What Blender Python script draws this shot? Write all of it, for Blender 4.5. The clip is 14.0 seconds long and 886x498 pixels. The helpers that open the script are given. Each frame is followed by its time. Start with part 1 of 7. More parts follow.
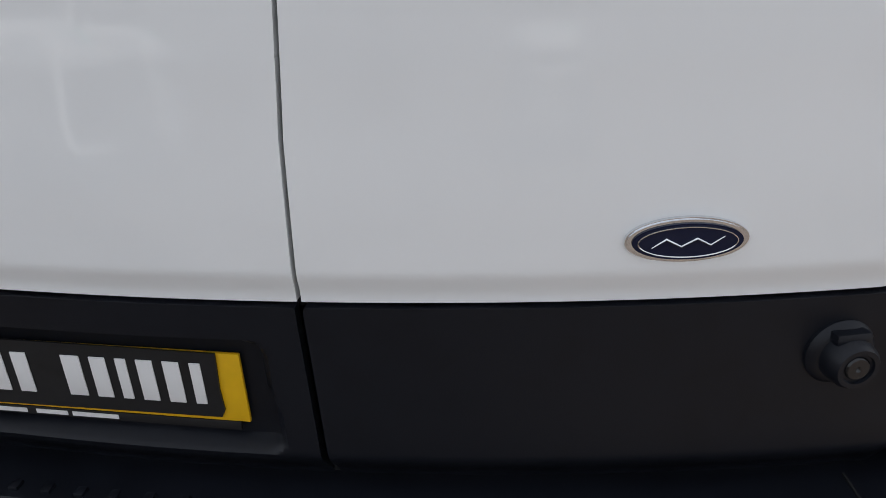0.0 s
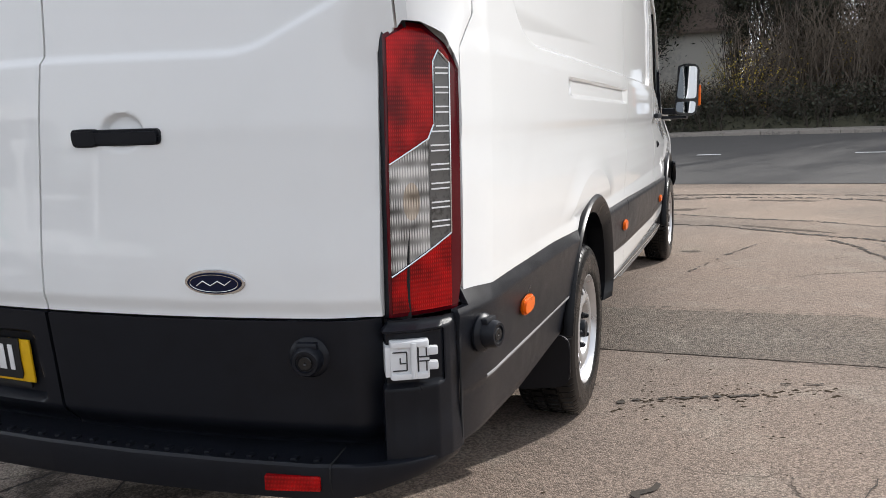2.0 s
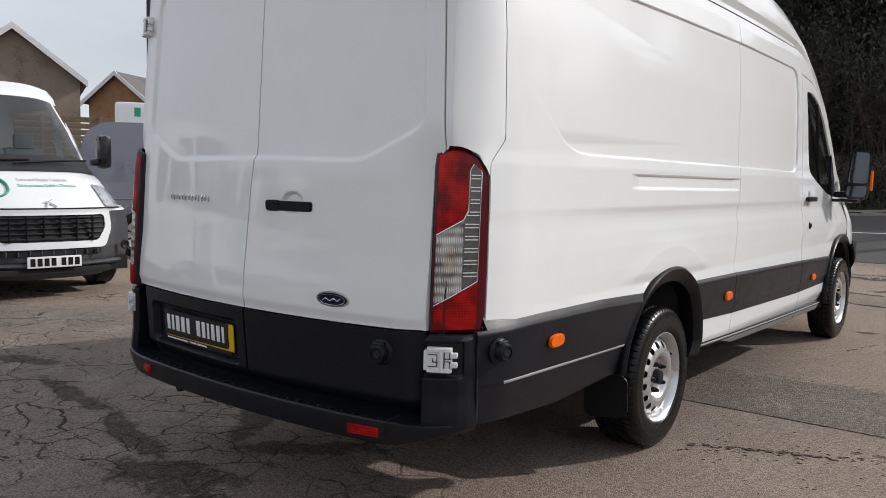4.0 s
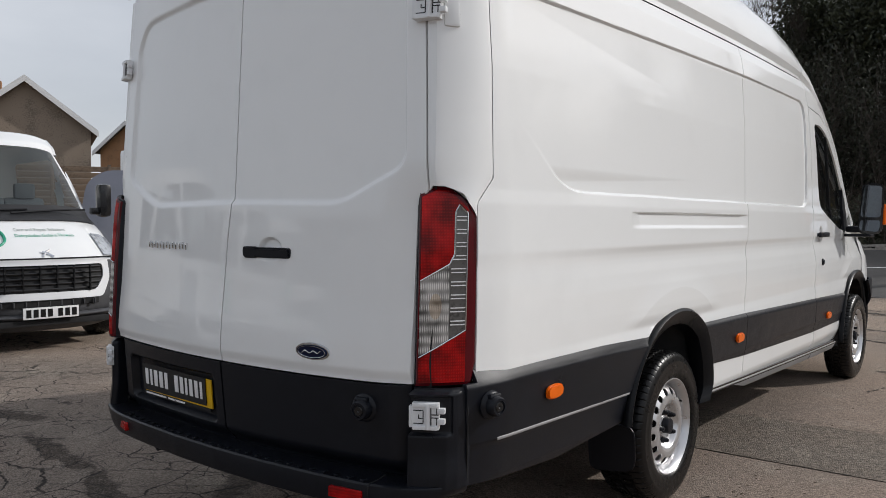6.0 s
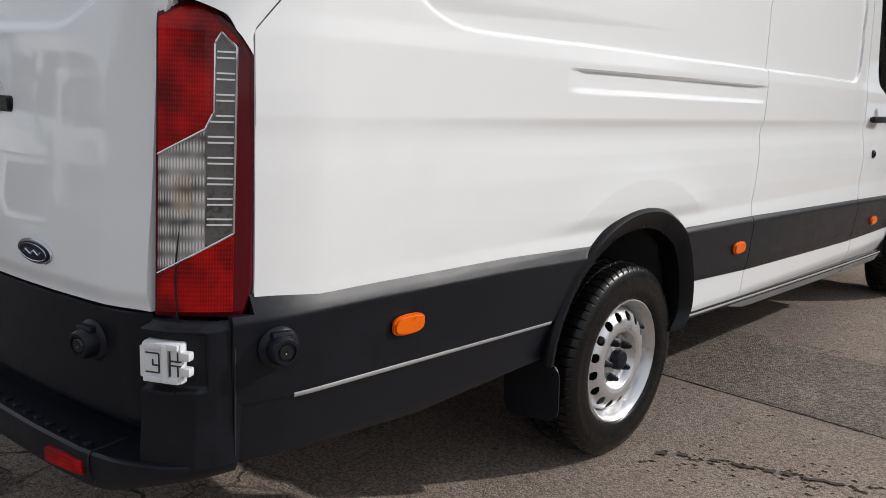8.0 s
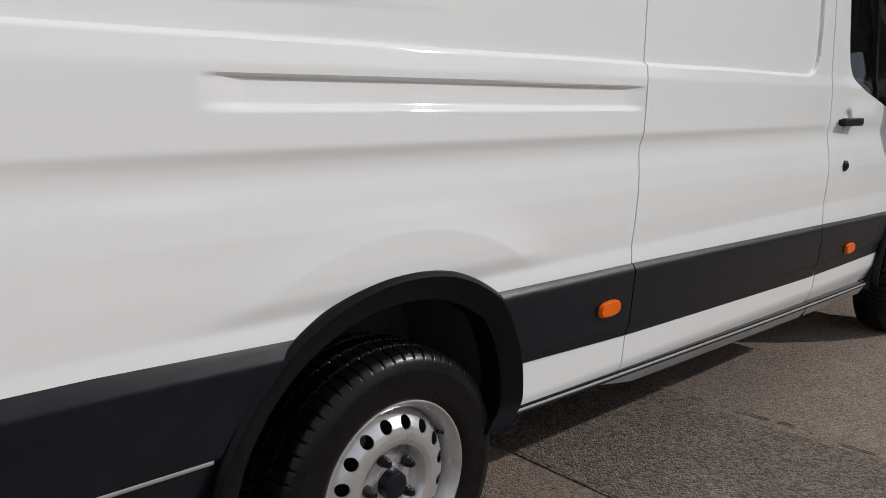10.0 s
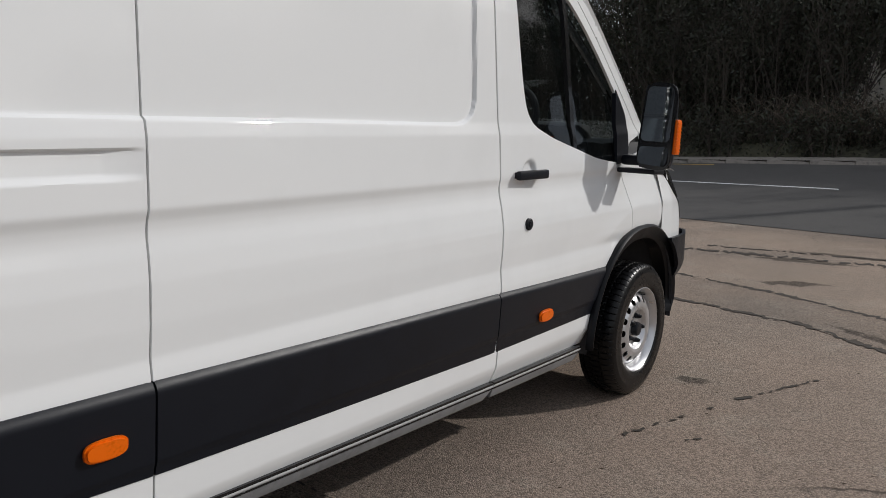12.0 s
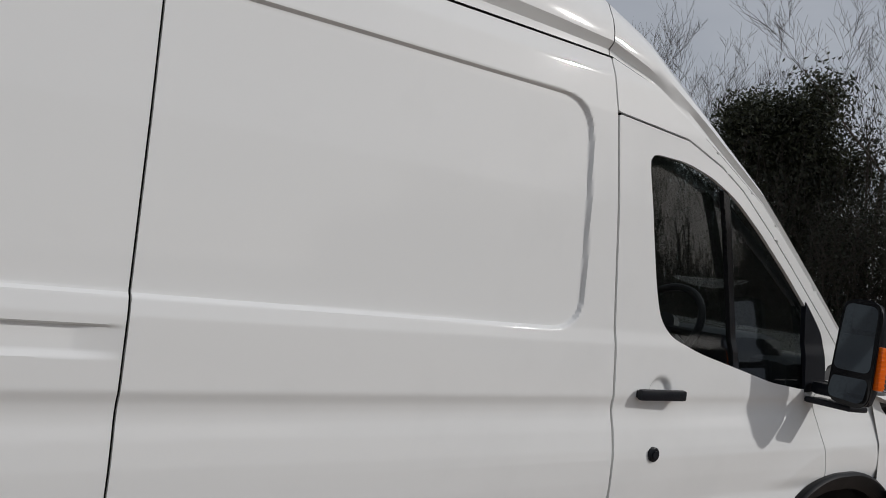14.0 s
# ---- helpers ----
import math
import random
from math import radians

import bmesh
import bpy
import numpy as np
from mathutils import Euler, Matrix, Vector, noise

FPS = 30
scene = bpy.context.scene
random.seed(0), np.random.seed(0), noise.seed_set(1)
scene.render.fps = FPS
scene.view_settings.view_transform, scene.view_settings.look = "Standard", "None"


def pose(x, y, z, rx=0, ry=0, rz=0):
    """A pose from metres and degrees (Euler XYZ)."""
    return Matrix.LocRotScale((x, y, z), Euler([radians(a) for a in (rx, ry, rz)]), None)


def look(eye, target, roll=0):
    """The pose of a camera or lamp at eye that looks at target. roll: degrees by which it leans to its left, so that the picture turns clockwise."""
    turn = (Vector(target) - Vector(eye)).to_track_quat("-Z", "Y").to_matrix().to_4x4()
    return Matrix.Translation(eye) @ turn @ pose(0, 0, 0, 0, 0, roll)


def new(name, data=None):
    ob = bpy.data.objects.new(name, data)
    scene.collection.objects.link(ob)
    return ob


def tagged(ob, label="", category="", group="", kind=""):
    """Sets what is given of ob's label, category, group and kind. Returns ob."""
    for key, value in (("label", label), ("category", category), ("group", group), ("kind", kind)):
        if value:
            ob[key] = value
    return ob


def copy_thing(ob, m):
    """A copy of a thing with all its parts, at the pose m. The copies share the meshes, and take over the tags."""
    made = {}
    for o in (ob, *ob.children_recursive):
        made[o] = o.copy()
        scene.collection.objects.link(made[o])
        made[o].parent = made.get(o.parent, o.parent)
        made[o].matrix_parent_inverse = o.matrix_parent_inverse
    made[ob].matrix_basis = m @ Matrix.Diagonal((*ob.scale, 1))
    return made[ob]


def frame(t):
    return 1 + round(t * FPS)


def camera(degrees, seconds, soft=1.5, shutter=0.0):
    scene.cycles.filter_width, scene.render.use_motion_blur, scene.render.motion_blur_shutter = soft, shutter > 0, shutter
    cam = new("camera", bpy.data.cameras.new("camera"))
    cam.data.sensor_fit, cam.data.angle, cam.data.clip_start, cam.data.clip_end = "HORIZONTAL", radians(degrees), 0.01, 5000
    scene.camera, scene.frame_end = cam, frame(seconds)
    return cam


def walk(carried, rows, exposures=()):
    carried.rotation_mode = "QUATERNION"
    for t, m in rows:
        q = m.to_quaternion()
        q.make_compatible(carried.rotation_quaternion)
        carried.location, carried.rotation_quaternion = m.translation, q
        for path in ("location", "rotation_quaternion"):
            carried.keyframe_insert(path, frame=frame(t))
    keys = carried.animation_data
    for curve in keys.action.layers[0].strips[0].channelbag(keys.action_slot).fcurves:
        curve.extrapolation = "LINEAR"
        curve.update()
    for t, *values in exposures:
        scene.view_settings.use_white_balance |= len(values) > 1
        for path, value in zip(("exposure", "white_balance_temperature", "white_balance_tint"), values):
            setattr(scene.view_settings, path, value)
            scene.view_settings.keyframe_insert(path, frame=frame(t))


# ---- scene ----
cam = camera(57.5, 14.0, soft=0.8)
PATH = [
    (0, (0.269, -0.751, 1.232), (0.052, 1.085, 0.469), -2.1),
    (0.5, (0.473, -1.019, 1.24), (0.257, 0.887, 0.673), -2.6),
    (1, (0.749, -1.174, 1.267), (0.582, 0.73, 0.68), -1.6),
    (1.5, (1.151, -1.171, 1.229), (0.953, 0.767, 0.777), 0.4),
    (2, (1.526, -1.296, 1.202), (0.827, 0.552, 0.894), -1.8),
    (2.5, (1.845, -1.49, 1.213), (0.766, 0.167, 0.912), -1.6),
    (3, (2.132, -1.713, 1.256), (0.884, -0.179, 0.955), -0.5),
    (3.5, (2.436, -1.748, 1.271), (1.163, -0.231, 0.995), 0.0),
    (4, (2.484, -1.833, 1.308), (1.256, -0.264, 1.132), 1.2),
    (4.2, (2.467, -1.848, 1.332), (1.252, -0.26, 1.277), 2.1),
    (6.3, (2.427, -1.523, 1.301), (1.169, 0.029, 1.208), -0.2),
    (6.5, (2.369, -1.42, 1.297), (1.11, 0.125, 1.129), -0.7),
    (7, (2.304, -1.182, 1.277), (1.098, 0.384, 0.973), -1.3),
    (7.2, (2.305, -1.06, 1.258), (1.079, 0.493, 0.965), 0.1),
    (9.3, (2.315, 0.294, 1.281), (0.901, 1.618, 0.779), 0.6),
    (9.5, (2.332, 0.408, 1.288), (0.916, 1.727, 0.785), 0.5),
    (10, (2.323, 0.728, 1.336), (0.908, 2.082, 0.93), 1.5),
    (10.5, (2.372, 1.027, 1.385), (0.981, 2.426, 1.059), 2.2),
    (11, (2.467, 1.327, 1.397), (1.049, 2.698, 1.069), 1.2),
    (11.5, (2.516, 1.597, 1.411), (1.31, 3.16, 1.087), 2.6),
    (12, (2.573, 1.82, 1.428), (1.383, 3.393, 1.1), 1.6),
    (12.5, (2.714, 2.018, 1.431), (1.356, 3.442, 1.074), 3.2),
    (13, (2.747, 2.166, 1.453), (1.157, 3.33, 1.109), 3.7),
    (13.5, (2.746, 2.343, 1.497), (1.11, 3.484, 1.345), 5.7),
    (14, (2.742, 2.464, 1.544), (1.064, 3.551, 1.583), 6.8),
]
walk(cam, [(t, look(eye, target, roll)) for t, eye, target, roll in PATH], [(0.0, 0.49), (0.5, 0.66), (1.0, 0.74), (2.0, 0.64), (2.5, 0.45), (3.0, 0.37), (3.5, 0.24), (4.0, 0.10), (4.2, 0.03), (6.3, -0.16), (6.5, -0.2), (7.0, 0.07), (9.5, -0.12), (10.0, -0.32), (10.5, -0.47), (11.0, -0.43), (11.5, -0.52), (12.0, -0.31), (12.5, -0.25), (13.0, -0.43), (13.5, -0.57), (14.0, -0.66)])

# ---- daylight: hazy bright sky, low sun ahead and to the right of the van ----
SUN = Vector((1.1, 1.35, 1.0)).normalized()
sun = new("sun", bpy.data.lights.new("sun", "SUN"))
sun.data.energy, sun.data.angle, sun.data.color = 2.52, radians(1.0), (1.0, 0.975, 0.95)
sun.matrix_world = look((30, 60, 24), (30 - SUN.x, 60 - SUN.y, 24 - SUN.z))
world = bpy.data.worlds.new("sky")
scene.world = world
world.use_nodes = True
wn, wl = world.node_tree.nodes, world.node_tree.links
wn.clear()
sky = wn.new("ShaderNodeTexSky")
sky.sky_type, sky.sun_disc = "NISHITA", False
sky.sun_elevation, sky.sun_rotation = math.asin(SUN.z), math.atan2(SUN.x, SUN.y)
sky.dust_density, sky.air_density = 2.0, 1.0
tc = wn.new("ShaderNodeTexCoord")
cloud = wn.new("ShaderNodeTexNoise")
cloud.inputs["Scale"].default_value, cloud.inputs["Detail"].default_value = 2.2, 6
cmap = wn.new("ShaderNodeMapping")
cmap.inputs["Scale"].default_value = (1, 1, 2.6)
wl.new(tc.outputs["Generated"], cmap.inputs["Vector"])
wl.new(cmap.outputs["Vector"], cloud.inputs["Vector"])
cramp = wn.new("ShaderNodeValToRGB")
cramp.color_ramp.elements[0].position, cramp.color_ramp.elements[0].color = 0.35, (6.36, 6.645, 7.28, 1)
cramp.color_ramp.elements[1].position, cramp.color_ramp.elements[1].color = 0.68, (8.54, 8.76, 9.27, 1)
wl.new(cloud.outputs["Fac"], cramp.inputs["Fac"])
cmix = wn.new("ShaderNodeMix")
cmix.data_type = "RGBA"
cmix.inputs["Factor"].default_value = 0.72
wl.new(sky.outputs["Color"], cmix.inputs["A"])
wl.new(cramp.outputs["Color"], cmix.inputs["B"])
bg = wn.new("ShaderNodeBackground")
bg.inputs["Strength"].default_value = 0.100
wl.new(cmix.outputs["Result"], bg.inputs["Color"])
wout = wn.new("ShaderNodeOutputWorld")
wl.new(bg.outputs["Background"], wout.inputs["Surface"])


# ---- materials ----
def material(name, color, rough=0.5, metal=0.0, grain=0.0, scale=30.0, bump=0.0, bump_scale=200.0, coat=0.0, color2=None, emit=0.0, vary=0.0, spec=0.5):
    """A surface: base colour with two scales of variation, gloss and fine relief."""
    m = bpy.data.materials.new(name)
    m.use_nodes = True
    nt = m.node_tree
    p = nt.nodes["Principled BSDF"]
    p.inputs["Base Color"].default_value = (*color, 1)
    p.inputs["Roughness"].default_value, p.inputs["Metallic"].default_value = rough, metal
    p.inputs["Specular IOR Level"].default_value = spec
    p.inputs["Coat Weight"].default_value, p.inputs["Coat Roughness"].default_value = coat, 0.04
    co = nt.nodes.new("ShaderNodeTexCoord")
    if grain > 0 or color2:
        big, fine = nt.nodes.new("ShaderNodeTexNoise"), nt.nodes.new("ShaderNodeTexNoise")
        big.inputs["Scale"].default_value, big.inputs["Detail"].default_value = scale * 0.08, 4
        fine.inputs["Scale"].default_value, fine.inputs["Detail"].default_value = scale, 5
        nt.links.new(co.outputs["Object"], big.inputs["Vector"])
        nt.links.new(co.outputs["Object"], fine.inputs["Vector"])
        add = nt.nodes.new("ShaderNodeMath")
        add.operation = "ADD"
        nt.links.new(big.outputs["Fac"], add.inputs[0])
        nt.links.new(fine.outputs["Fac"], add.inputs[1])
        ramp = nt.nodes.new("ShaderNodeValToRGB")
        c2 = color2 or tuple(min(1, c * (1 + grain)) for c in color)
        ramp.color_ramp.elements[0].position, ramp.color_ramp.elements[1].position = 0.75, 1.25
        ramp.color_ramp.elements[0].color = (*[c * (1 - grain) for c in color], 1)
        ramp.color_ramp.elements[1].color = (*c2, 1)
        nt.links.new(add.outputs[0], ramp.inputs["Fac"])
        out = ramp.outputs["Color"]
        if vary:
            info, hsv = nt.nodes.new("ShaderNodeObjectInfo"), nt.nodes.new("ShaderNodeHueSaturation")
            rng = nt.nodes.new("ShaderNodeMapRange")
            rng.inputs["To Min"].default_value, rng.inputs["To Max"].default_value = 1 - vary, 1 + vary
            nt.links.new(info.outputs["Random"], rng.inputs["Value"])
            nt.links.new(rng.outputs["Result"], hsv.inputs["Value"])
            nt.links.new(out, hsv.inputs["Color"])
            out = hsv.outputs["Color"]
        nt.links.new(out, p.inputs["Base Color"])
        rr = nt.nodes.new("ShaderNodeMapRange")
        rr.inputs["From Min"].default_value, rr.inputs["From Max"].default_value = 0.6, 1.4
        rr.inputs["To Min"].default_value, rr.inputs["To Max"].default_value = max(0.02, rough * 0.8), min(1, rough * 1.25)
        nt.links.new(add.outputs[0], rr.inputs["Value"])
        nt.links.new(rr.outputs["Result"], p.inputs["Roughness"])
    if bump > 0:
        bn, bu = nt.nodes.new("ShaderNodeTexNoise"), nt.nodes.new("ShaderNodeBump")
        bn.inputs["Scale"].default_value, bn.inputs["Detail"].default_value = bump_scale, 3
        nt.links.new(co.outputs["Object"], bn.inputs["Vector"])
        bu.inputs["Strength"].default_value, bu.inputs["Distance"].default_value = bump, 0.003
        nt.links.new(bn.outputs["Fac"], bu.inputs["Height"])
        nt.links.new(bu.outputs["Normal"], p.inputs["Normal"])
    if emit:
        p.inputs["Emission Color"].default_value = (*color, 1)
        p.inputs["Emission Strength"].default_value = emit
    return m


def glass(name, tint, rough=0.0):
    m = bpy.data.materials.new(name)
    m.use_nodes = True
    nt = m.node_tree
    nt.nodes.clear()
    out, mix, tr, gl, fr = (nt.nodes.new("ShaderNode" + k) for k in ("OutputMaterial", "MixShader", "BsdfTransparent", "BsdfGlossy", "LayerWeight"))
    tr.inputs["Color"].default_value = (*tint, 1)
    gl.inputs["Roughness"].default_value = rough
    fr.inputs["Blend"].default_value = 0.5
    power, gain = nt.nodes.new("ShaderNodeMath"), nt.nodes.new("ShaderNodeMath")
    power.operation, power.inputs[1].default_value = "POWER", 5.0
    gain.operation, gain.inputs[1].default_value, gain.inputs[2].default_value = "MULTIPLY_ADD", 0.92, 0.07
    nt.links.new(fr.outputs["Facing"], power.inputs[0])
    nt.links.new(power.outputs[0], gain.inputs[0])
    nt.links.new(gain.outputs[0], mix.inputs["Fac"])
    nt.links.new(tr.outputs["BSDF"], mix.inputs[1])
    nt.links.new(gl.outputs["BSDF"], mix.inputs[2])
    nt.links.new(mix.outputs["Shader"], out.inputs["Surface"])
    return m


PAINT = material("white_paint", (0.822, 0.83, 0.826), 0.6, grain=0.012, scale=6, coat=1.0, bump=0.012, bump_scale=500, spec=0.15)
PLASTIC = material("black_plastic", (0.0075, 0.0088, 0.0128), 0.34, grain=0.12, scale=18, bump=0.12, bump_scale=1100, spec=0.26)
ARCHBLACK = material("arch_plastic", (0.0030, 0.0034, 0.0048), 0.30, grain=0.15, scale=18, bump=0.04, bump_scale=1600, spec=0.20)
GLOSSBLACK = material("gloss_black", (0.012, 0.012, 0.013), 0.2)
DARK = material("dark_void", (0.008, 0.008, 0.009), 0.8, grain=0.2)
RUBBER = material("tyre_rubber", (0.0040, 0.0040, 0.0043), 0.27, grain=0.25, scale=25, bump=0.08, bump_scale=300, spec=0.28)
STEEL = material("silver_steel", (0.62, 0.62, 0.63), 0.30, metal=0.75, grain=0.06, scale=20, bump=0.03, bump_scale=400)
CHROME = material("chrome", (0.75, 0.76, 0.78), 0.08, metal=1.0)
PALELINING = material("pale_lining", (0.42, 0.43, 0.43), 0.8, grain=0.1)
MIRROR = material("mirror_glass", (0.56, 0.59, 0.63), 0.01, metal=1.0)
GLASS = glass("tinted_glass", (0.42, 0.46, 0.46))
CLEARGLASS = glass("clear_glass", (0.75, 0.8, 0.79))


def lens(name, color, color2, rib=160.0, band=70.0, metal=0.0, deep=0.45):
    """Moulded lamp plastic: fine upright ribs crossed by flat bands."""
    m = material(name, color, 0.25, metal=metal, coat=0.3, spec=0.12)
    nt = m.node_tree
    p = nt.nodes["Principled BSDF"]
    co = nt.nodes.new("ShaderNodeTexCoord")
    waves = []
    for way, k in (("X", rib), ("Z", band)):
        w = nt.nodes.new("ShaderNodeTexWave")
        w.bands_direction = way
        w.inputs["Scale"].default_value, w.inputs["Distortion"].default_value = k / 6.283, 0.6
        nt.links.new(co.outputs["Object"], w.inputs["Vector"])
        waves.append(w)
    mul = nt.nodes.new("ShaderNodeMath")
    mul.operation = "MULTIPLY"
    nt.links.new(waves[0].outputs["Fac"], mul.inputs[0])
    nt.links.new(waves[1].outputs["Fac"], mul.inputs[1])
    bu = nt.nodes.new("ShaderNodeBump")
    bu.inputs["Strength"].default_value, bu.inputs["Distance"].default_value = 0.22, 0.002
    nt.links.new(mul.outputs[0], bu.inputs["Height"])
    nt.links.new(bu.outputs["Normal"], p.inputs["Normal"])
    big = nt.nodes.new("ShaderNodeTexNoise")
    big.inputs["Scale"].default_value = 15
    nt.links.new(co.outputs["Object"], big.inputs["Vector"])
    add = nt.nodes.new("ShaderNodeMath")
    add.operation = "MULTIPLY_ADD"
    add.inputs[1].default_value = deep
    nt.links.new(mul.outputs[0], add.inputs[0])
    nt.links.new(big.outputs["Fac"], add.inputs[2])
    ramp = nt.nodes.new("ShaderNodeValToRGB")
    ramp.color_ramp.elements[0].position, ramp.color_ramp.elements[1].position = 0.35, 0.95
    ramp.color_ramp.elements[0].color, ramp.color_ramp.elements[1].color = (*color, 1), (*color2, 1)
    nt.links.new(add.outputs[0], ramp.inputs["Fac"])
    nt.links.new(ramp.outputs["Color"], p.inputs["Base Color"])
    return m


RED = lens("red_lens", (0.13, 0.001, 0.002), (0.70, 0.006, 0.006), 620, 210, 0.0, 0.20)
DARKRED = material("dark_red_lens", (0.085, 0.002, 0.006), 0.2, coat=0.3, spec=0.2)
ORANGE = material("orange_lens", (0.80, 0.135, 0.002), 0.3, coat=0.12, spec=0.25, grain=0.08, scale=120)
CLEARLENS = lens("clear_lens", (0.045, 0.043, 0.04), (0.82, 0.80, 0.77), 480, 60, 0.25, 0.50)
AMBER = lens("amber_lens", (0.13, 0.10, 0.07), (0.76, 0.66, 0.55), 480, 60, 0.25, 0.50)
SMOKED = material("smoked_lens", (0.085, 0.083, 0.080), 0.15, grain=0.4, scale=90, coat=0.4)
HINGEWHITE = material("hinge_white", (0.74, 0.75, 0.76), 0.35, coat=0.3)
SEATGREY = material("seat_cloth", (0.085, 0.095, 0.105), 0.9, grain=0.2, scale=60, bump=0.2)
DASH = material("dash_plastic", (0.03, 0.031, 0.034), 0.6, grain=0.1)
PLATE_Y = material("plate_yellow", (0.80, 0.47, 0.01), 0.35, grain=0.04)
BLACKCARD = material("black_card", (0.008, 0.008, 0.009), 0.55, grain=0.2, bump=0.05, bump_scale=60)
LETTER = material("letter_white", (0.82, 0.82, 0.82), 0.5)
BLUE = material("badge_blue", (0.006, 0.010, 0.035), 0.25, coat=0.2, spec=0.2)


# ---- mesh helpers ----
def part(name, data, mat, parent=None, label="", sharp=35, category="", group="", kind=""):
    """Links a bmesh, or (verts, faces), as one mesh object under a thing or a part."""
    me = bpy.data.meshes.new(name)
    if isinstance(data, bmesh.types.BMesh):
        data.to_mesh(me)
        data.free()
    else:
        me.from_pydata([tuple(v) for v in data[0]], [], [tuple(int(i) for i in f) for f in data[1]])
    me.polygons.foreach_set("use_smooth", [True] * len(me.polygons))
    me.set_sharp_from_angle(angle=radians(sharp))
    if mat:
        me.materials.append(mat)
    ob = new(name, me)
    ob.parent = parent
    return tagged(ob, label, category, group, kind)


def thing(name, m, label, category, group="", kind=""):
    ob = new(name)
    ob.matrix_world = m
    ob.empty_display_size = 0.1
    return tagged(ob, label, category, group, kind)


def box(bm, x0, x1, y0, y1, z0, z1, bevel=0.0, m=None):
    made = bmesh.ops.create_cube(bm, size=1)["verts"]
    bmesh.ops.scale(bm, vec=(x1 - x0, y1 - y0, z1 - z0), verts=made)
    bmesh.ops.translate(bm, vec=((x0 + x1) / 2, (y0 + y1) / 2, (z0 + z1) / 2), verts=made)
    if bevel:
        es = list({e for v in made for e in v.link_edges})
        made = bmesh.ops.bevel(bm, geom=es, offset=bevel, segments=2, affect="EDGES", profile=0.6)["verts"]
    if m is not None:
        bmesh.ops.transform(bm, matrix=m, verts=[v for v in bm.verts if v.is_valid and v in set(made)])
    return bm


def boxed(x0, x1, y0, y1, z0, z1, bevel=0.0):
    return box(bmesh.new(), x0, x1, y0, y1, z0, z1, bevel)


def lathe(profile, n=48, axis="x", flip=1.0):
    """Turns (along, radius) points round an axis."""
    vs, fs, k = [], [], len(profile)
    for i in range(n):
        c, s = math.cos(2 * math.pi * i / n), math.sin(2 * math.pi * i / n)
        for a, r in profile:
            vs.append({"x": (a, r * c, r * s), "y": (r * s, a, r * c), "z": (r * c, r * s, a)}[axis])
    for i in range(n):
        for j in range(k - 1):
            a, b = i * k + j, (i + 1) % n * k + j
            fs.append((a, b, b + 1, a + 1))
    return vs, fs


def tube(points, radius, n=8, caps=True):
    """A round bar along points; radius may be a list."""
    pts = [Vector(p) for p in points]
    rs = radius if isinstance(radius, (list, tuple)) else [radius] * len(pts)
    vs, fs = [], []
    for i, p in enumerate(pts):
        d = (pts[min(i + 1, len(pts) - 1)] - pts[max(i - 1, 0)]).normalized()
        a = d.cross(Vector((0, 0, 1)) if abs(d.z) < 0.9 else Vector((1, 0, 0))).normalized()
        b = d.cross(a)
        vs += [p + rs[i] * (math.cos(2 * math.pi * k / n) * a + math.sin(2 * math.pi * k / n) * b) for k in range(n)]
    for i in range(len(pts) - 1):
        fs += [(i * n + k, i * n + (k + 1) % n, (i + 1) * n + (k + 1) % n, (i + 1) * n + k) for k in range(n)]
    if caps:
        fs += [tuple(range(n))[::-1], tuple((len(pts) - 1) * n + k for k in range(n))]
    return vs, fs


def raw(data):
    """Lists of verts and faces, also from a bmesh."""
    if isinstance(data, bmesh.types.BMesh):
        data.verts.index_update()
        out = [tuple(v.co) for v in data.verts], [tuple(v.index for v in f.verts) for f in data.faces]
        data.free()
        return out
    return data


def joined(*some):
    vs, fs = [], []
    for v, f in map(raw, some):
        k = len(vs)
        vs += list(v)
        fs += [tuple(i + k for i in q) for q in f]
    return vs, fs


def moved(data, m):
    data = raw(data)
    return [m @ Vector(v) for v in data[0]], data[1]


def grown(outline, depth, axis="y", bevel=0.0):
    """A plate of that outline, (a, b) points, and depth; axis: the way it is thick."""
    bm = bmesh.new()
    put = {"y": lambda a, b: (a, 0, b), "x": lambda a, b: (0, a, b), "z": lambda a, b: (a, b, 0)}[axis]
    f = bm.faces.new([bm.verts.new(put(a, b)) for a, b in outline])
    ext = bmesh.ops.extrude_face_region(bm, geom=[f])["geom"]
    bmesh.ops.translate(bm, vec=put(0, 0) if not depth else {"y": (0, depth, 0), "x": (depth, 0, 0), "z": (0, 0, depth)}[axis], verts=[g for g in ext if isinstance(g, bmesh.types.BMVert)])
    bmesh.ops.recalc_face_normals(bm, faces=bm.faces)
    if bevel:
        bmesh.ops.bevel(bm, geom=list(bm.edges), offset=bevel, segments=2, affect="EDGES")
    return bm


def oval(cx, cy, rx, ry, n=32, power=2.0):
    out = []
    for i in range(n):
        c, s = math.cos(2 * math.pi * i / n), math.sin(2 * math.pi * i / n)
        out.append((cx + rx * math.copysign(abs(c) ** (2 / power), c), cy + ry * math.copysign(abs(s) ** (2 / power), s)))
    return out


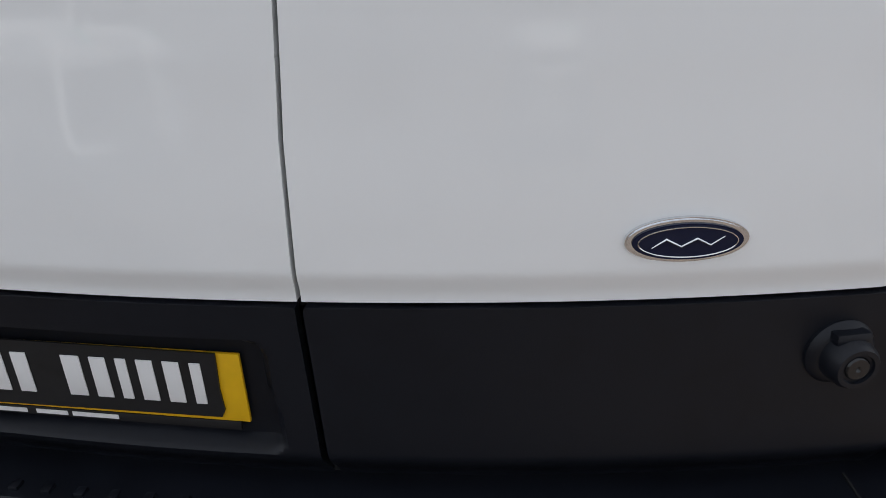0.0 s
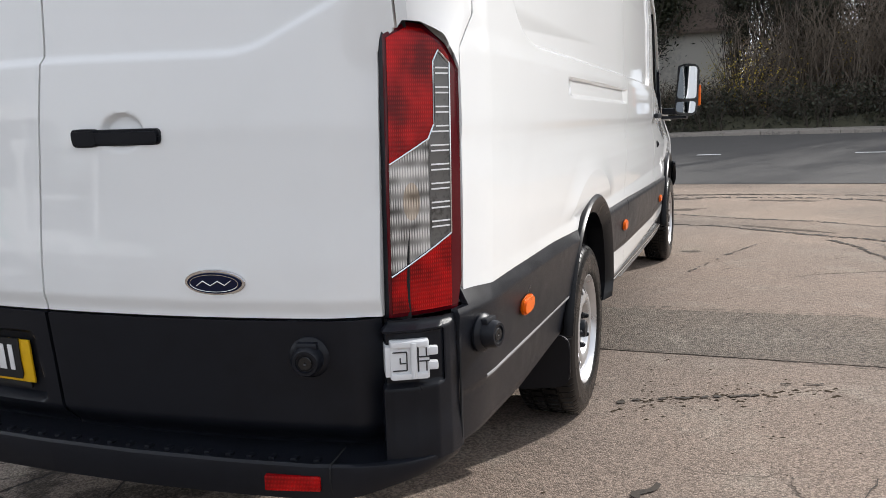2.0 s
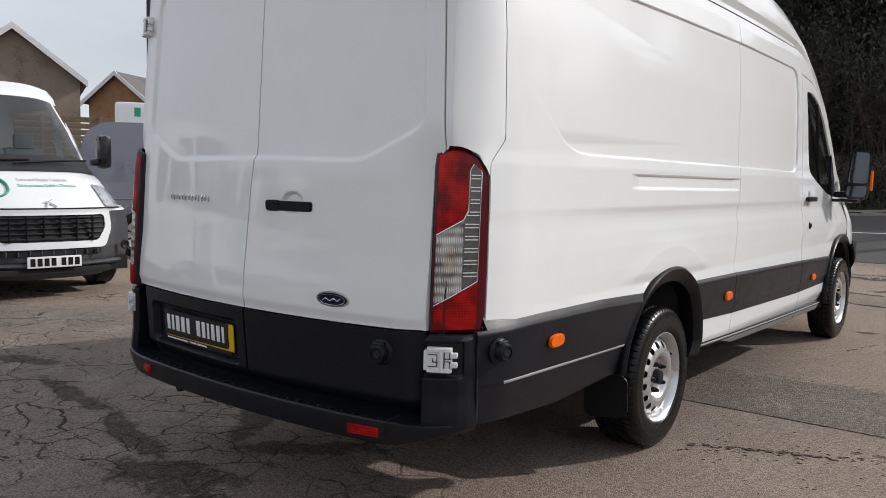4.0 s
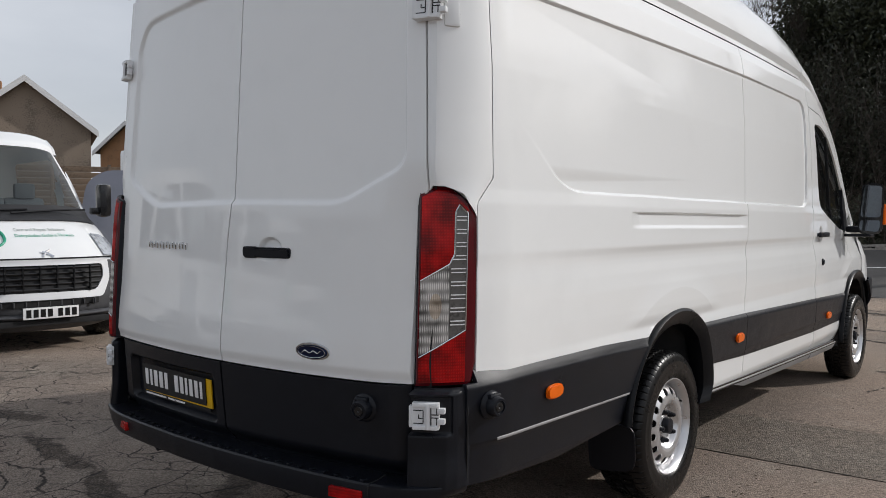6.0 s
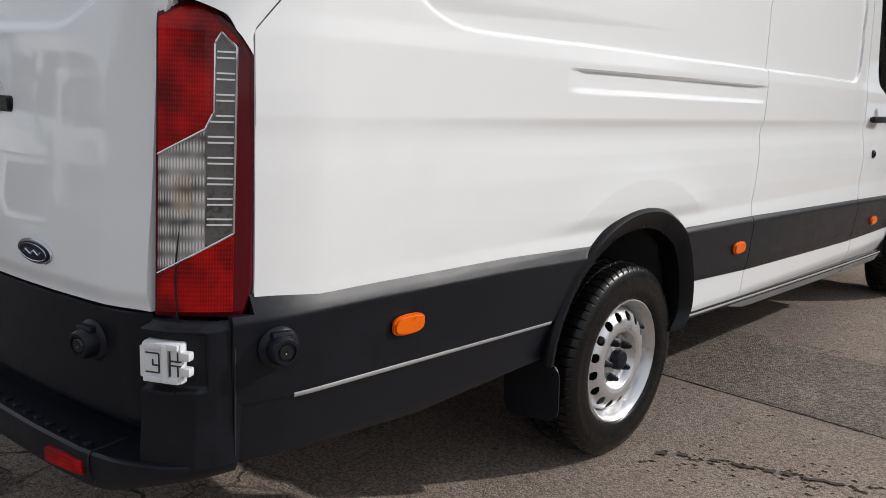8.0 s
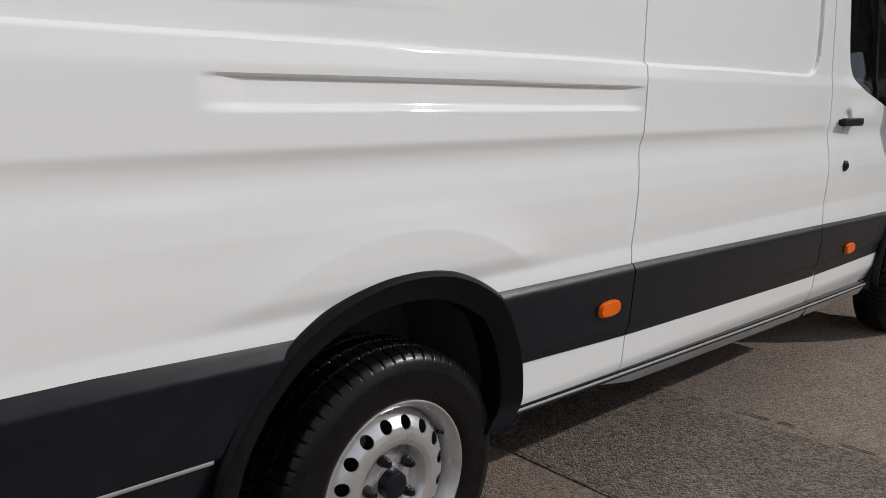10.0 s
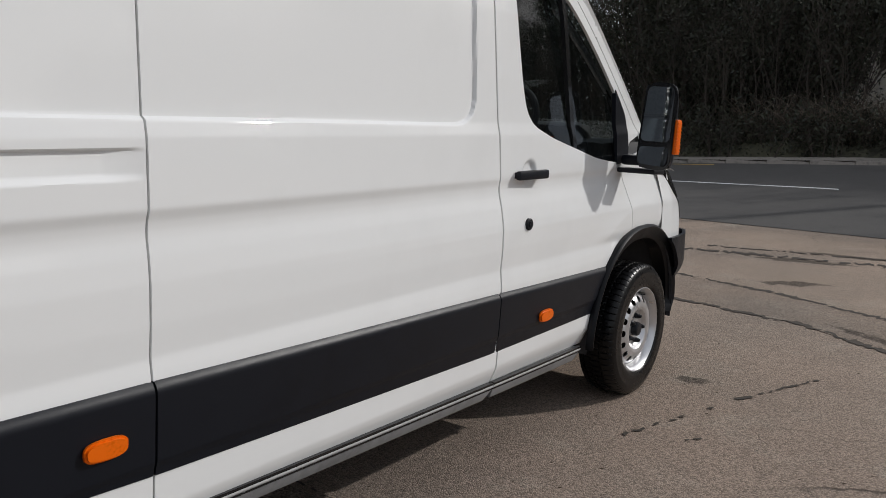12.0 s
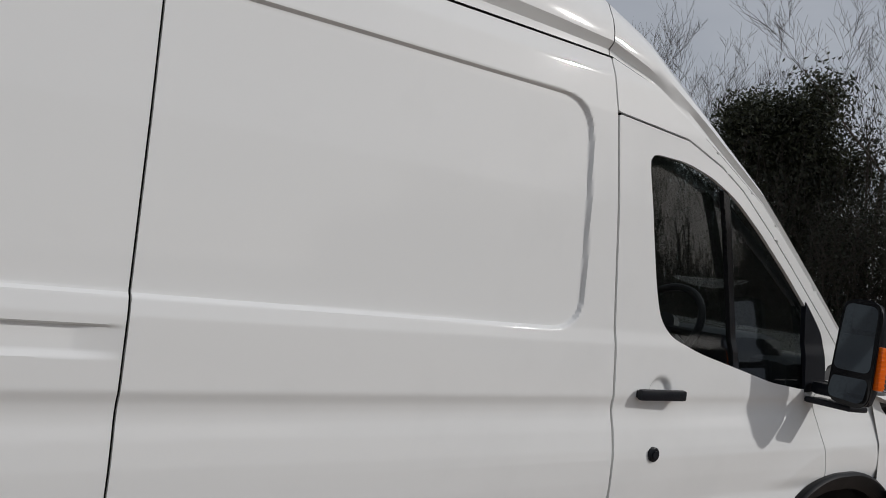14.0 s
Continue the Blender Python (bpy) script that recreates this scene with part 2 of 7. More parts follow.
def sheet(fn, us, vs, sd=None, rim=None):
    """A skin fn(u, v) over a grid, trimmed to sd(u, v) > 0, its border turned in by the vector rim."""
    U, V = (a.astype(float) for a in np.meshgrid(us, vs, indexing="ij"))
    nu, nv = U.shape
    if sd:
        cu, cv = (us[-1] - us[0]) / (nu - 1), (vs[-1] - vs[0]) / (nv - 1)
        for _ in range(2):
            s, e = sd(U, V), 1e-4
            gu, gv = (sd(U + e, V) - s) / e, (sd(U, V + e) - s) / e
            g2 = gu * gu + gv * gv + 1e-9
            du, dv = -s * gu / g2, -s * gv / g2
            near = (abs(du) < 0.62 * cu) & (abs(dv) < 0.62 * cv)
            U, V = U + np.where(near, du, 0), V + np.where(near, dv, 0)
        mid = lambda a: (a[:-1, :-1] + a[1:, :-1] + a[1:, 1:] + a[:-1, 1:]) / 4
        keep = sd(mid(U), mid(V)) > 0
    else:
        keep = np.ones((nu - 1, nv - 1), bool)
    X, Y, Z = fn(U, V)
    P = np.stack([X + 0 * U, Y + 0 * U, Z + 0 * U], -1).reshape(-1, 3)
    ii, jj = np.nonzero(keep)
    F = np.stack([ii * nv + jj, (ii + 1) * nv + jj, (ii + 1) * nv + jj + 1, ii * nv + jj + 1], 1)
    used, inv = np.unique(F, return_inverse=True)
    P, F = P[used], inv.reshape(F.shape)
    if rim is None:
        return P.tolist(), F.tolist()
    edges = {}
    for f in F.tolist():
        for a, b in zip(f, f[1:] + f[:1]):
            edges[(a, b)] = True
    border = [(a, b) for a, b in edges if (b, a) not in edges]
    verts, faces, twin = P.tolist(), F.tolist(), {}
    for a, b in border:
        for v in (a, b):
            if v not in twin:
                twin[v] = len(verts)
                verts.append([verts[v][k] + rim[k] for k in range(3)])
        faces.append([b, a, twin[a], twin[b]])
    return verts, faces


WIDER = 0.055


def mirrored(data):
    return [(-v[0] - WIDER * float(ramp01(v[0], 0.3, 0.8)), v[1], v[2]) for v in data[0]], [tuple(f)[::-1] for f in data[1]]


def poly_sd(U, V, pts):
    """Signed distance to a closed outline, positive inside."""
    best, inside = np.full(U.shape, 1e9), np.zeros(U.shape, bool)
    for (a, b), (c, d) in zip(pts, pts[1:] + pts[:1]):
        ex, ey = c - a, d - b
        t = np.clip(((U - a) * ex + (V - b) * ey) / (ex * ex + ey * ey + 1e-12), 0, 1)
        best = np.minimum(best, np.hypot(U - a - t * ex, V - b - t * ey))
        cross = ((b > V) != (d > V)) & (U < (c - a) * (V - b) / (d - b + 1e-12) + a)
        inside ^= cross
    return np.where(inside, best, -best)


def rounded(pts, r, n=4):
    """An outline with its corners cut round."""
    out = []
    for i, p in enumerate(pts):
        p, a, b = Vector(p), Vector(pts[i - 1]), Vector(pts[(i + 1) % len(pts)])
        k = min(r, 0.45 * (a - p).length, 0.45 * (b - p).length)
        s, e = p + (a - p).normalized() * k, p + (b - p).normalized() * k
        for j in range(n + 1):
            t = j / n
            q = (1 - t) ** 2 * s + 2 * t * (1 - t) * p + t * t * e
            out.append((q.x, q.y))
    return out


def ramp01(x, a, b):
    t = np.clip((x - a) / (b - a), 0, 1)
    return t * t * (3 - 2 * t)


def text(body, size, mat, name, parent, m, label="", width=None, deep=0.001, bold=0.0):
    """Letters as a thin mesh of their own."""
    cu = bpy.data.curves.new(name, "FONT")
    cu.body, cu.size, cu.extrude, cu.align_x, cu.align_y, cu.offset = body, size, deep, "CENTER", "CENTER", bold
    cu.resolution_u = 3
    tmp = new(name, cu)
    bpy.context.view_layer.update()
    me = bpy.data.meshes.new_from_object(tmp.evaluated_get(bpy.context.evaluated_depsgraph_get()))
    bpy.data.objects.remove(tmp)
    if width:
        xs = [v.co.x for v in me.vertices]
        k = width / (max(xs) - min(xs))
        for v in me.vertices:
            v.co.x *= k
    me.materials.append(mat)
    ob = new(name, me)
    ob.parent = parent
    ob.matrix_local = m
    return tagged(ob, label)


# ---- the white panel van: centre line x = 0, rear at y = 0.1, front at y = 6.6 ----
ZS = np.arange(0.30, 2.40, 0.004)
XS = np.interp(ZS, [0.30, 0.40, 0.45, 0.47, 0.56, 0.60, 0.78, 0.815, 0.85, 0.93, 1.03, 1.09, 1.13, 1.15, 1.172, 1.190, 1.198, 1.30, 1.360, 1.405, 1.80, 2.08, 2.20, 2.27, 2.40],
               [0.86, 0.915, 0.938, 0.944, 0.949, 0.952, 0.956, 0.953, 0.948, 0.956, 0.960, 0.9565, 0.9505, 0.9500, 0.9535, 0.9610, 0.9650, 0.966, 0.966, 0.958, 0.951, 0.933, 0.913, 0.888, 0.87])
KERN = np.exp(-0.5 * (np.arange(-12, 13) / 1.1) ** 2)
XS = np.convolve(np.pad(XS, 12, mode="edge"), KERN / KERN.sum(), "valid")
XR = np.interp(ZS, [0.30, 0.40, 0.47, 0.60, 0.78, 1.00, 1.20, 1.36, 1.405, 1.80, 2.08, 2.20, 2.27, 2.40],
               [0.86, 0.915, 0.944, 0.952, 0.956, 0.960, 0.963, 0.961, 0.958, 0.951, 0.933, 0.913, 0.888, 0.87])
XR = np.convolve(np.pad(XR, 12, mode="edge"), KERN / KERN.sum(), "valid")
HUB_R, HUB_F, HUB_Z = 1.93, 5.718, 0.345


def arch_r(theta):
    return np.interp(theta, [-60, -10, 17, 35, 55, 75, 90, 125, 155, 166, 190, 240], [0.414, 0.414, 0.430, 0.487, 0.548, 0.556, 0.554, 0.553, 0.546, 0.538, 0.525, 0.525])


def arch_f(theta):
    return np.interp(theta, [-60, 0, 30, 50, 90, 138, 173, 240], [0.52, 0.53, 0.565, 0.577, 0.550, 0.578, 0.59, 0.59])


def arch_sd(Y, Z, hub, fn, less=0.0):
    dy, dz = Y - hub, Z - HUB_Z
    th = np.degrees(np.arctan2(dz, dy))
    th = np.where(th < -90, th + 360, th)
    return np.hypot(dy, dz) - fn(th) + less


def step_in(s, w):
    """0 outside an outline, 1 inside it, over a rim of width w."""
    return ramp01(s, 0.0, w)


RECESS = rounded([(0.90, 1.406), (4.182, 1.392), (4.150, 2.106), (2.85, 2.104), (1.90, 2.095), (1.10, 2.083), (0.50, 2.074), (0.44, 1.75)], 0.13, 6)


def taper(Y, Z):
    """The body narrows towards the cab, more so above the belt."""
    return np.interp(Z, [0.6, 1.0, 1.2, 1.4], [0.018, 0.022, 0.048, 0.052]) * np.clip((Y - 2.6) / 2.0, 0, 3) ** 1.6 + 0.010 * np.clip((Y - 4.3) / 1.1, 0, 3) ** 2


def side_x(Y, Z):
    """Half the body's width at a place of its flank."""
    k = 0.15 + 0.70 * ramp01(Y, 0.45, 1.7)
    x = np.interp(Z, ZS, XS) * k + np.interp(Z, ZS, XR) * (1 - k)
    x = x - taper(Y, Z) - 0.022 * np.clip((0.55 - Y) / 0.16, 0, 1) ** 1.5
    x = x - 0.012 * step_in(poly_sd(Y, Z, RECESS), 0.011) * np.clip(ramp01(Y + 0.8 * (Z - 1.41), 0.74, 0.86) * (1 - ramp01(Z, 1.43, 1.50)) + ramp01(Y, 0.5, 2.2) + ramp01(Y, 0.50, 0.60) * ramp01(Z, 1.85, 2.06), 0, 1)
    top = 1.3415 - 0.0030 * (Y - 1.42)
    bot = 1.277 - 0.0050 * (Y - 1.42)
    ends = np.clip((Y - 1.415) / 0.10, 0, 1) * np.clip((2.853 - Y) / 0.10, 0, 1)
    x = x - 0.016 * ends * np.clip((Z - bot + 0.004) / 0.014, 0, 1) * np.clip((top + 0.001 - Z) / 0.007, 0, 1) * (0.65 + 0.35 * np.clip((Z - bot) / (top - bot), 0, 1))
    for hub in (HUB_R, HUB_F):
        # a crisp edge round the arch, running out softly above it
        r = np.hypot((Y - hub) * 0.93, Z - HUB_Z)
        x = x + 0.0095 * np.clip((0.77 - r) / 0.115, 0, 1) ** 1.9 * (1 - ramp01(Z, 1.02, 1.12)) * ramp01(Z, 0.84, 0.90)
    cup = np.hypot((Y - 4.560) / 0.060, (Z - 1.212) / 0.056)
    return x - 0.015 * (1 - ramp01(cup, 0.60, 1.0)) * (0.35 + 0.65 * ramp01(Z, 1.17, 1.23))


def flank(off=0.0):
    return lambda Y, Z: (side_x(Y, Z) + off, Y, Z)


def lean(Z):
    return 0.066 * (Z - 0.8) + 0.05 * np.clip(Z - 2.0, 0, 1) ** 2


DOOR_LOW = rounded([(-0.12, 1.362), (0.53, 1.352), (0.78, 1.475), (0.750, 2.05), (0.67, 2.148), (0.30, 2.170), (-0.12, 2.174)], 0.06, 5)


def half_x(X):
    """How far out a place lies, as on the wider and the narrower half."""
    return np.where(X < 0, -X - WIDER * ramp01(-X, 0.3, 0.855), X)


def rear_y(X, Z):
    """The skin of the rear doors."""
    a = half_x(X)
    y = 0.12 + 0.13 * a * a + lean(Z) + 0.020 * ramp01(X, 0.68, 0.815) * (1 - ramp01(Z, 1.30, 1.50))
    y = y + 0.013 * step_in(poly_sd(a, Z, DOOR_LOW), 0.022)
    y = y - 0.004 * (1 - ramp01(Z, 0.90, 1.06)) + 0.010 * (1 - ramp01(Z, 0.80, 0.84))
    cup = np.hypot((X - 0.222) / 0.060, (Z - 1.203) / 0.045)
    y = y + 0.014 * (1 - ramp01(cup, 0.72, 1.0)) * (0.25 + 0.75 * ramp01(Z, 1.165, 1.215))
    return y


van = thing("panel_van", pose(0, 0, 0), "white high-roof panel van with black lower cladding, parked on asphalt", "van")
RIM = (-0.014, 0, 0)
SEAM1, SEAM2 = 2.853, 4.336


def seam2(Z):
    return np.interp(Z, [0.9, 1.1, 1.33, 2.09, 2.26], [4.354, 4.348, 4.328, 4.254, 4.236])


TOPLINE = [(4.20, 2.089), (4.606, 2.062), (4.80, 2.00), (4.93, 1.936), (5.25, 1.715), (5.55, 1.500), (5.80, 1.31), (6.2, 1.0)]
ZLIM = [(0, 2.262), (4.24, 2.262), (4.42, 2.215), (4.6, 2.13), (5.06, 1.90), (5.55, 1.56), (5.8, 1.38), (5.95, 1.27), (6.2, 1.15)]


def sill_z(Y):
    return 0.438 - 0.0225 * (Y - 2.9)


def line(pts, y):
    return np.interp(y, [p[0] for p in pts], [p[1] for p in pts])


def quarter_edge(Z):
    return np.interp(Z, [1.36, 1.44], [0.391, 0.463])


def sd_quarter(Y, Z):
    s = np.minimum((Y - quarter_edge(Z)) * 0.75, SEAM1 - 0.0032 - Y)
    s = np.minimum(s, np.minimum(Z - np.interp(Y, [0.3, 1.90, 2.0, 3.0], [0.80, 0.775, 0.458, 0.4357]), 2.258 - Z))
    return np.minimum(s, arch_sd(Y, Z, HUB_R, arch_r, 0.032))


def sd_mid(Y, Z):
    return np.minimum(np.minimum(Y - SEAM1 - 0.0032, seam2(Z) - 0.0052 - Y), np.minimum(Z - sill_z(Y), 2.258 - Z))


WINDOW = rounded([(4.41, 1.985), (4.60, 1.985), (4.75, 1.955), (4.90, 1.895), (5.05, 1.80), (5.25, 1.665), (5.42, 1.54), (5.545, 1.43), (5.58, 1.25), (5.45, 1.222), (5.2, 1.25), (4.98, 1.297), (4.75, 1.345), (4.60, 1.392), (4.535, 1.45), (4.50, 1.55), (4.455, 1.75)], 0.05, 3)
WING_SEAM = [(0.40, 5.52), (0.868, 5.585), (1.19, 5.512), (1.32, 5.61), (1.36, 5.75), (2.3, 6.3)]


def wing_y(Z):
    return np.interp(Z, [p[0] for p in WING_SEAM], [p[1] for p in WING_SEAM])


def sd_door(Y, Z):
    s = np.minimum(Y - seam2(Z) - 0.0052, wing_y(Z) - 0.003 - Y)
    s = np.minimum(s, np.minimum(Z - sill_z(Y), (line(TOPLINE, Y) - 0.004 - Z) * 0.85))
    return np.minimum(np.minimum(s, -poly_sd(Y, Z, WINDOW)), arch_sd(Y, Z, HUB_F, arch_f, 0.02))


def sd_pillar(Y, Z):
    s = np.minimum(Y - seam2(Z) - 0.002, 5.93 - Y)
    return np.minimum(s, np.minimum((Z - line(TOPLINE, Y) - 0.004) * 0.85, line(ZLIM, Y) - Z))


def sd_wing(Y, Z):
    s = np.minimum(np.minimum(Y - wing_y(Z) - 0.003, 6.02 - Y), Z - 0.47)
    s = np.minimum(s, np.interp(Y, [5.4, 5.75, 5.95, 6.1], [1.20, 1.27, 1.225, 1.16]) - Z)
    return np.minimum(s, arch_sd(Y, Z, HUB_F, arch_f, 0.02))


def both(name, data, mat, label="", sharp=35, parent=None):
    part(name, data, mat, parent or van, label, sharp)
    return part(name, mirrored(data), mat, parent or van, label, sharp)


zs = np.linspace(0.37, 2.27, 501)
both("side_panel", sheet(flank(), np.linspace(0.36, 2.87, 420), zs, sd_quarter, RIM), PAINT)
both("side_panel", sheet(flank(), np.linspace(2.84, 4.35, 190), zs, sd_mid, RIM), PAINT)
both("cab_door", sheet(flank(), np.linspace(4.22, 5.82, 230), np.linspace(0.36, 2.12, 252), sd_door, RIM), PAINT)
both("roof_pillar", sheet(flank(), np.linspace(4.20, 5.96, 130), np.linspace(1.2, 2.28, 110), sd_pillar, RIM), PAINT)
both("front_wing", sheet(flank(), np.linspace(5.44, 6.05, 80), np.linspace(0.44, 1.30, 100), sd_wing, RIM), PAINT)


def sd_inner(Y, Z):
    s = np.minimum(arch_sd(Y, Z, HUB_R, arch_r, 0.06), arch_sd(Y, Z, HUB_F, arch_f, 0.05))
    s = np.minimum(s, np.minimum(line(ZLIM, Y) - 0.03 - Z, -poly_sd(Y, Z, WINDOW) - 0.03))
    return np.minimum(s, Z - 0.47)


both("inner_skin", sheet(flank(-0.022), np.linspace(0.40, 5.95, 140), np.linspace(0.45, 2.28, 70), sd_inner), DARK)

# roof cap with its side channel; ahead it runs down into the windscreen
CAP = [(0.878, 0.006), (0.866, 0.014), (0.862, 0.04), (0.872, 0.055), (0.884, 0.075), (0.880, 0.12), (0.868, 0.18), (0.835, 0.27), (0.765, 0.355), (0.62, 0.415), (0.35, 0.452), (0.0, 0.465)]


def cap_section(y):
    k = np.interp(y, [0, 0.35, 0.5, 0.7, 3.3, 3.7, 4.0, 4.28, 4.6, 5.06, 5.76, 6.0], [0.80, 0.86, 0.95, 1, 1, 0.95, 0.83, 0.65, 0.47, 0.30, 0.14, 0.12])
    z0 = line(ZLIM, y)
    w = side_x(np.array([y]), np.array([z0]))[0] / 0.882
    ch = np.clip((4.75 - y) / 0.4, 0, 1)
    out = []
    for i, (x, z) in enumerate(CAP):
        if 1 <= i <= 4:
            x = x * ch + (0.882 - 0.03 * (i / 5) ** 2) * (1 - ch)
        out.append((x * w, z0 + z * k))
    return out


def roof_skin(y0, y1, n, x_lim=2.0):
    sec = [(y, cap_section(y)) for y in np.linspace(y0, y1, n)]
    vs, fs, m = [], [], 2 * len(CAP) - 1
    for y, s in sec:
        full = s + [(-x - WIDER * float(ramp01(x, 0.3, 0.8)), z) for x, z in s[-2::-1]]
        for x, z in full:
            vs.append((x, y, z))
    for i in range(n - 1):
        for j in range(m - 1):
            a = i * m + j
            xm, ym = (vs[a][0] + vs[a + 1][0]) / 2, vs[a][1]
            if x_lim < 1 and abs(xm) < x_lim:
                continue
            fs.append((a, a + m, a + m + 1, a + 1))
    return vs, fs


part("roof", roof_skin(0.40, 4.236, 50), PAINT, van, sharp=28)
part("roof_front", roof_skin(4.240, 4.80, 12), PAINT, van, sharp=28)
for s in (1, -1):
    vs, fs = roof_skin(4.80, 5.95, 14, 0.80)
    fs = [f for f in fs if sum(vs[i][0] for i in f) * s > 0]
    used = sorted({i for f in fs for i in f})
    at = {i: k for k, i in enumerate(used)}
    part("windscreen_pillar", ([vs[i] for i in used], [tuple(at[i] for i in f) for f in fs]), PAINT, van)
ws = roof_skin(4.80, 5.95, 14)
keep = [f for f in ws[1] if abs(sum(ws[0][i][0] for i in f)) / 4 < 0.80]
windscreen = part("windscreen", ([(v[0], v[1], v[2] - 0.004) for v in ws[0]], keep), CLEARGLASS, van, "clear windscreen")
windscreen.visible_shadow = False
both("roof_gutter", sheet(lambda Y, S: (side_x(Y, 0 * Y + 2.25) - 0.016 - 0.02 * S, Y, 2.245 + 0.05 * S), np.linspace(0.5, 4.24, 20), np.linspace(0, 1, 3)), DARK)

# rear doors, their lower black panels, corner posts
zs = np.linspace(0.79, 2.56, 330)
xs = np.linspace(-0.86, 0.86, 190)


def door_edge(Z):
    """Cut back beside the tail lamp, out to the post above it."""
    return np.interp(Z, [1.350, 1.398, 1.523, 1.81, 1.95, 2.55], [0.806, 0.845, 0.839, 0.824, 0.816, 0.785])


def door_edge_l(Z):
    return 0.838 - 0.03 * np.clip(Z - 1.5, 0, 2) ** 1.3 * 0.6


def seam_x(Z):
    return np.interp(Z, [0.5, 0.8, 1.0, 1.25, 1.36, 1.4, 2.6], [-0.006, -0.017, -0.019, -0.008, 0.003, 0.006, -0.006])


def rear_skin(X, Z):
    return X, rear_y(X, Z), Z


def low_line(X):
    return 0.795 + 0.012 * np.clip(abs(X) - 0.3, 0, 1) ** 2


rear_door_r = part("rear_door", sheet(rear_skin, np.linspace(-0.03, 0.86, 190), zs, lambda X, Z: np.minimum(np.minimum(X - seam_x(Z) - 0.003, door_edge(Z) - X), np.minimum(Z - low_line(X), 2.545 - Z)), (0, 0.028, 0)), PAINT, van)
rear_door_l = part("rear_door", sheet(rear_skin, np.linspace(-0.915, 0.03, 190), zs, lambda X, Z: np.minimum(np.minimum(seam_x(Z) - 0.003 - X, X + WIDER + door_edge_l(Z)), np.minimum(Z - low_line(X), 2.545 - Z)), (0, 0.028, 0)), PAINT, van)
part("door_backing", sheet(lambda X, Z: (X, rear_y(X, Z) + 0.022, Z), np.linspace(-0.905, 0.86, 30), np.linspace(0.78, 2.55, 40)), DARK, van)


def low_y(X, Z):
    a = half_x(X)
    y = 0.118 + 0.13 * a * a + 0.02 * np.clip(0.79 - Z, 0, 1) / 0.3
    y = y + 0.045 * (1 - ramp01(Z, 0.49, 0.56)) + 0.05 * ramp01(a, 0.74, 0.83)
    return y


def low_skin(X, Z):
    return X, low_y(X, Z), Z


part("low_backing", sheet(lambda X, Z: (X, low_y(X, 0 * Z + 0.7) + 0.06, Z), np.linspace(-0.905, 0.86, 20), np.linspace(0.46, 0.80, 6)), DARK, van)
PLATE_HOLE = rounded([(-0.74, 0.742), (-0.07, 0.742), (-0.055, 0.555), (-0.74, 0.555)], 0.03, 3)


def low_skin_l(X, Z):
    return X, low_y(X, Z) + 0.030 * step_in(poly_sd(X, Z, PLATE_HOLE), 0.018), Z


lows = np.linspace(0.48, 0.80, 60)
part("door_cladding", sheet(low_skin, np.linspace(-0.05, 0.86, 90), lows, lambda X, Z: np.minimum(np.minimum(X - seam_x(Z) - 0.005, 0.800 - X), np.minimum(Z - 0.485, low_line(X) - 0.005 - Z)), (0, 0.02, 0)), PLASTIC, rear_door_r, "textured black plastic lower panel")
part("door_cladding", sheet(low_skin_l, np.linspace(-0.915, 0.08, 110), lows, lambda X, Z: np.minimum(np.minimum(seam_x(Z) - 0.005 - X, X + WIDER + 0.826), np.minimum(Z - 0.485, low_line(X) - 0.005 - Z)), (0, 0.02, 0)), PLASTIC, rear_door_l, "textured black plastic lower panel")




def along(path, S):
    p = np.array(path)
    d = np.r_[0, np.cumsum(np.hypot(*np.diff(p, axis=0).T))]
    d /= d[-1]
    return np.interp(S, d, p[:, 0]), np.interp(S, d, p[:, 1])


def corner_skin(S, Z):
    """The rear pillar: a strip that faces back beside the door, a crease, then a bowed face round to the flank."""
    x0 = door_edge(np.maximum(Z, 1.40)) + 0.005
    y0 = rear_y(x0, Z) + 0.003
    x1 = np.interp(Z, [1.40, 1.524, 1.713, 1.95, 2.3], [0.873, 0.871, 0.866, 0.857, 0.845])
    y1 = y0 + 0.08 * (x1 - x0)
    y2 = np.interp(Z, [1.36, 1.44], [0.387, 0.459])
    x2 = side_x(y2, Z)
    k, t = np.clip(S / 0.25, 0, 1), np.clip((S - 0.25) / 0.75, 0, 1)
    x = x0 + (x1 - x0) * k + (x2 - x1) * t + 0.016 * np.sin(np.pi * t) ** 0.8
    y = y0 + (y1 - y0) * k + (y2 - y1) * t
    return x, y, Z


def corner_low(S):
    return np.interp(S, [0.0, 0.12, 0.35, 0.62, 0.85, 1.0], [1.398, 1.412, 1.410, 1.388, 1.348, 1.315])


both("rear_pillar", sheet(corner_skin, np.linspace(0, 1, 41), np.linspace(1.30, 2.30, 60), lambda S, Z: np.minimum(Z - corner_low(S), 2.262 - Z)), PAINT, sharp=22)


def header(S, T):
    """From the door tops up over into the roof."""
    s = np.array(cap_section(0.42))
    full = np.concatenate([s, s[-2::-1] * [-1, 1] - np.stack([WIDER * ramp01(s[-2::-1, 0], 0.3, 0.8), 0 * s[-2::-1, 0]], 1)])
    n = len(full) - 1
    x, z = np.interp(S * n, range(n + 1), full[:, 0]), np.interp(S * n, range(n + 1), full[:, 1])
    base = 0.20 + 0.13 * x * x * 0.6 + lean(z) * 0.55
    return x * (1 - 0.03 * (1 - T)), base + (0.42 - base) * T ** 0.6, 2.262 + (z - 2.262) * (0.84 + 0.16 * T ** 0.5)


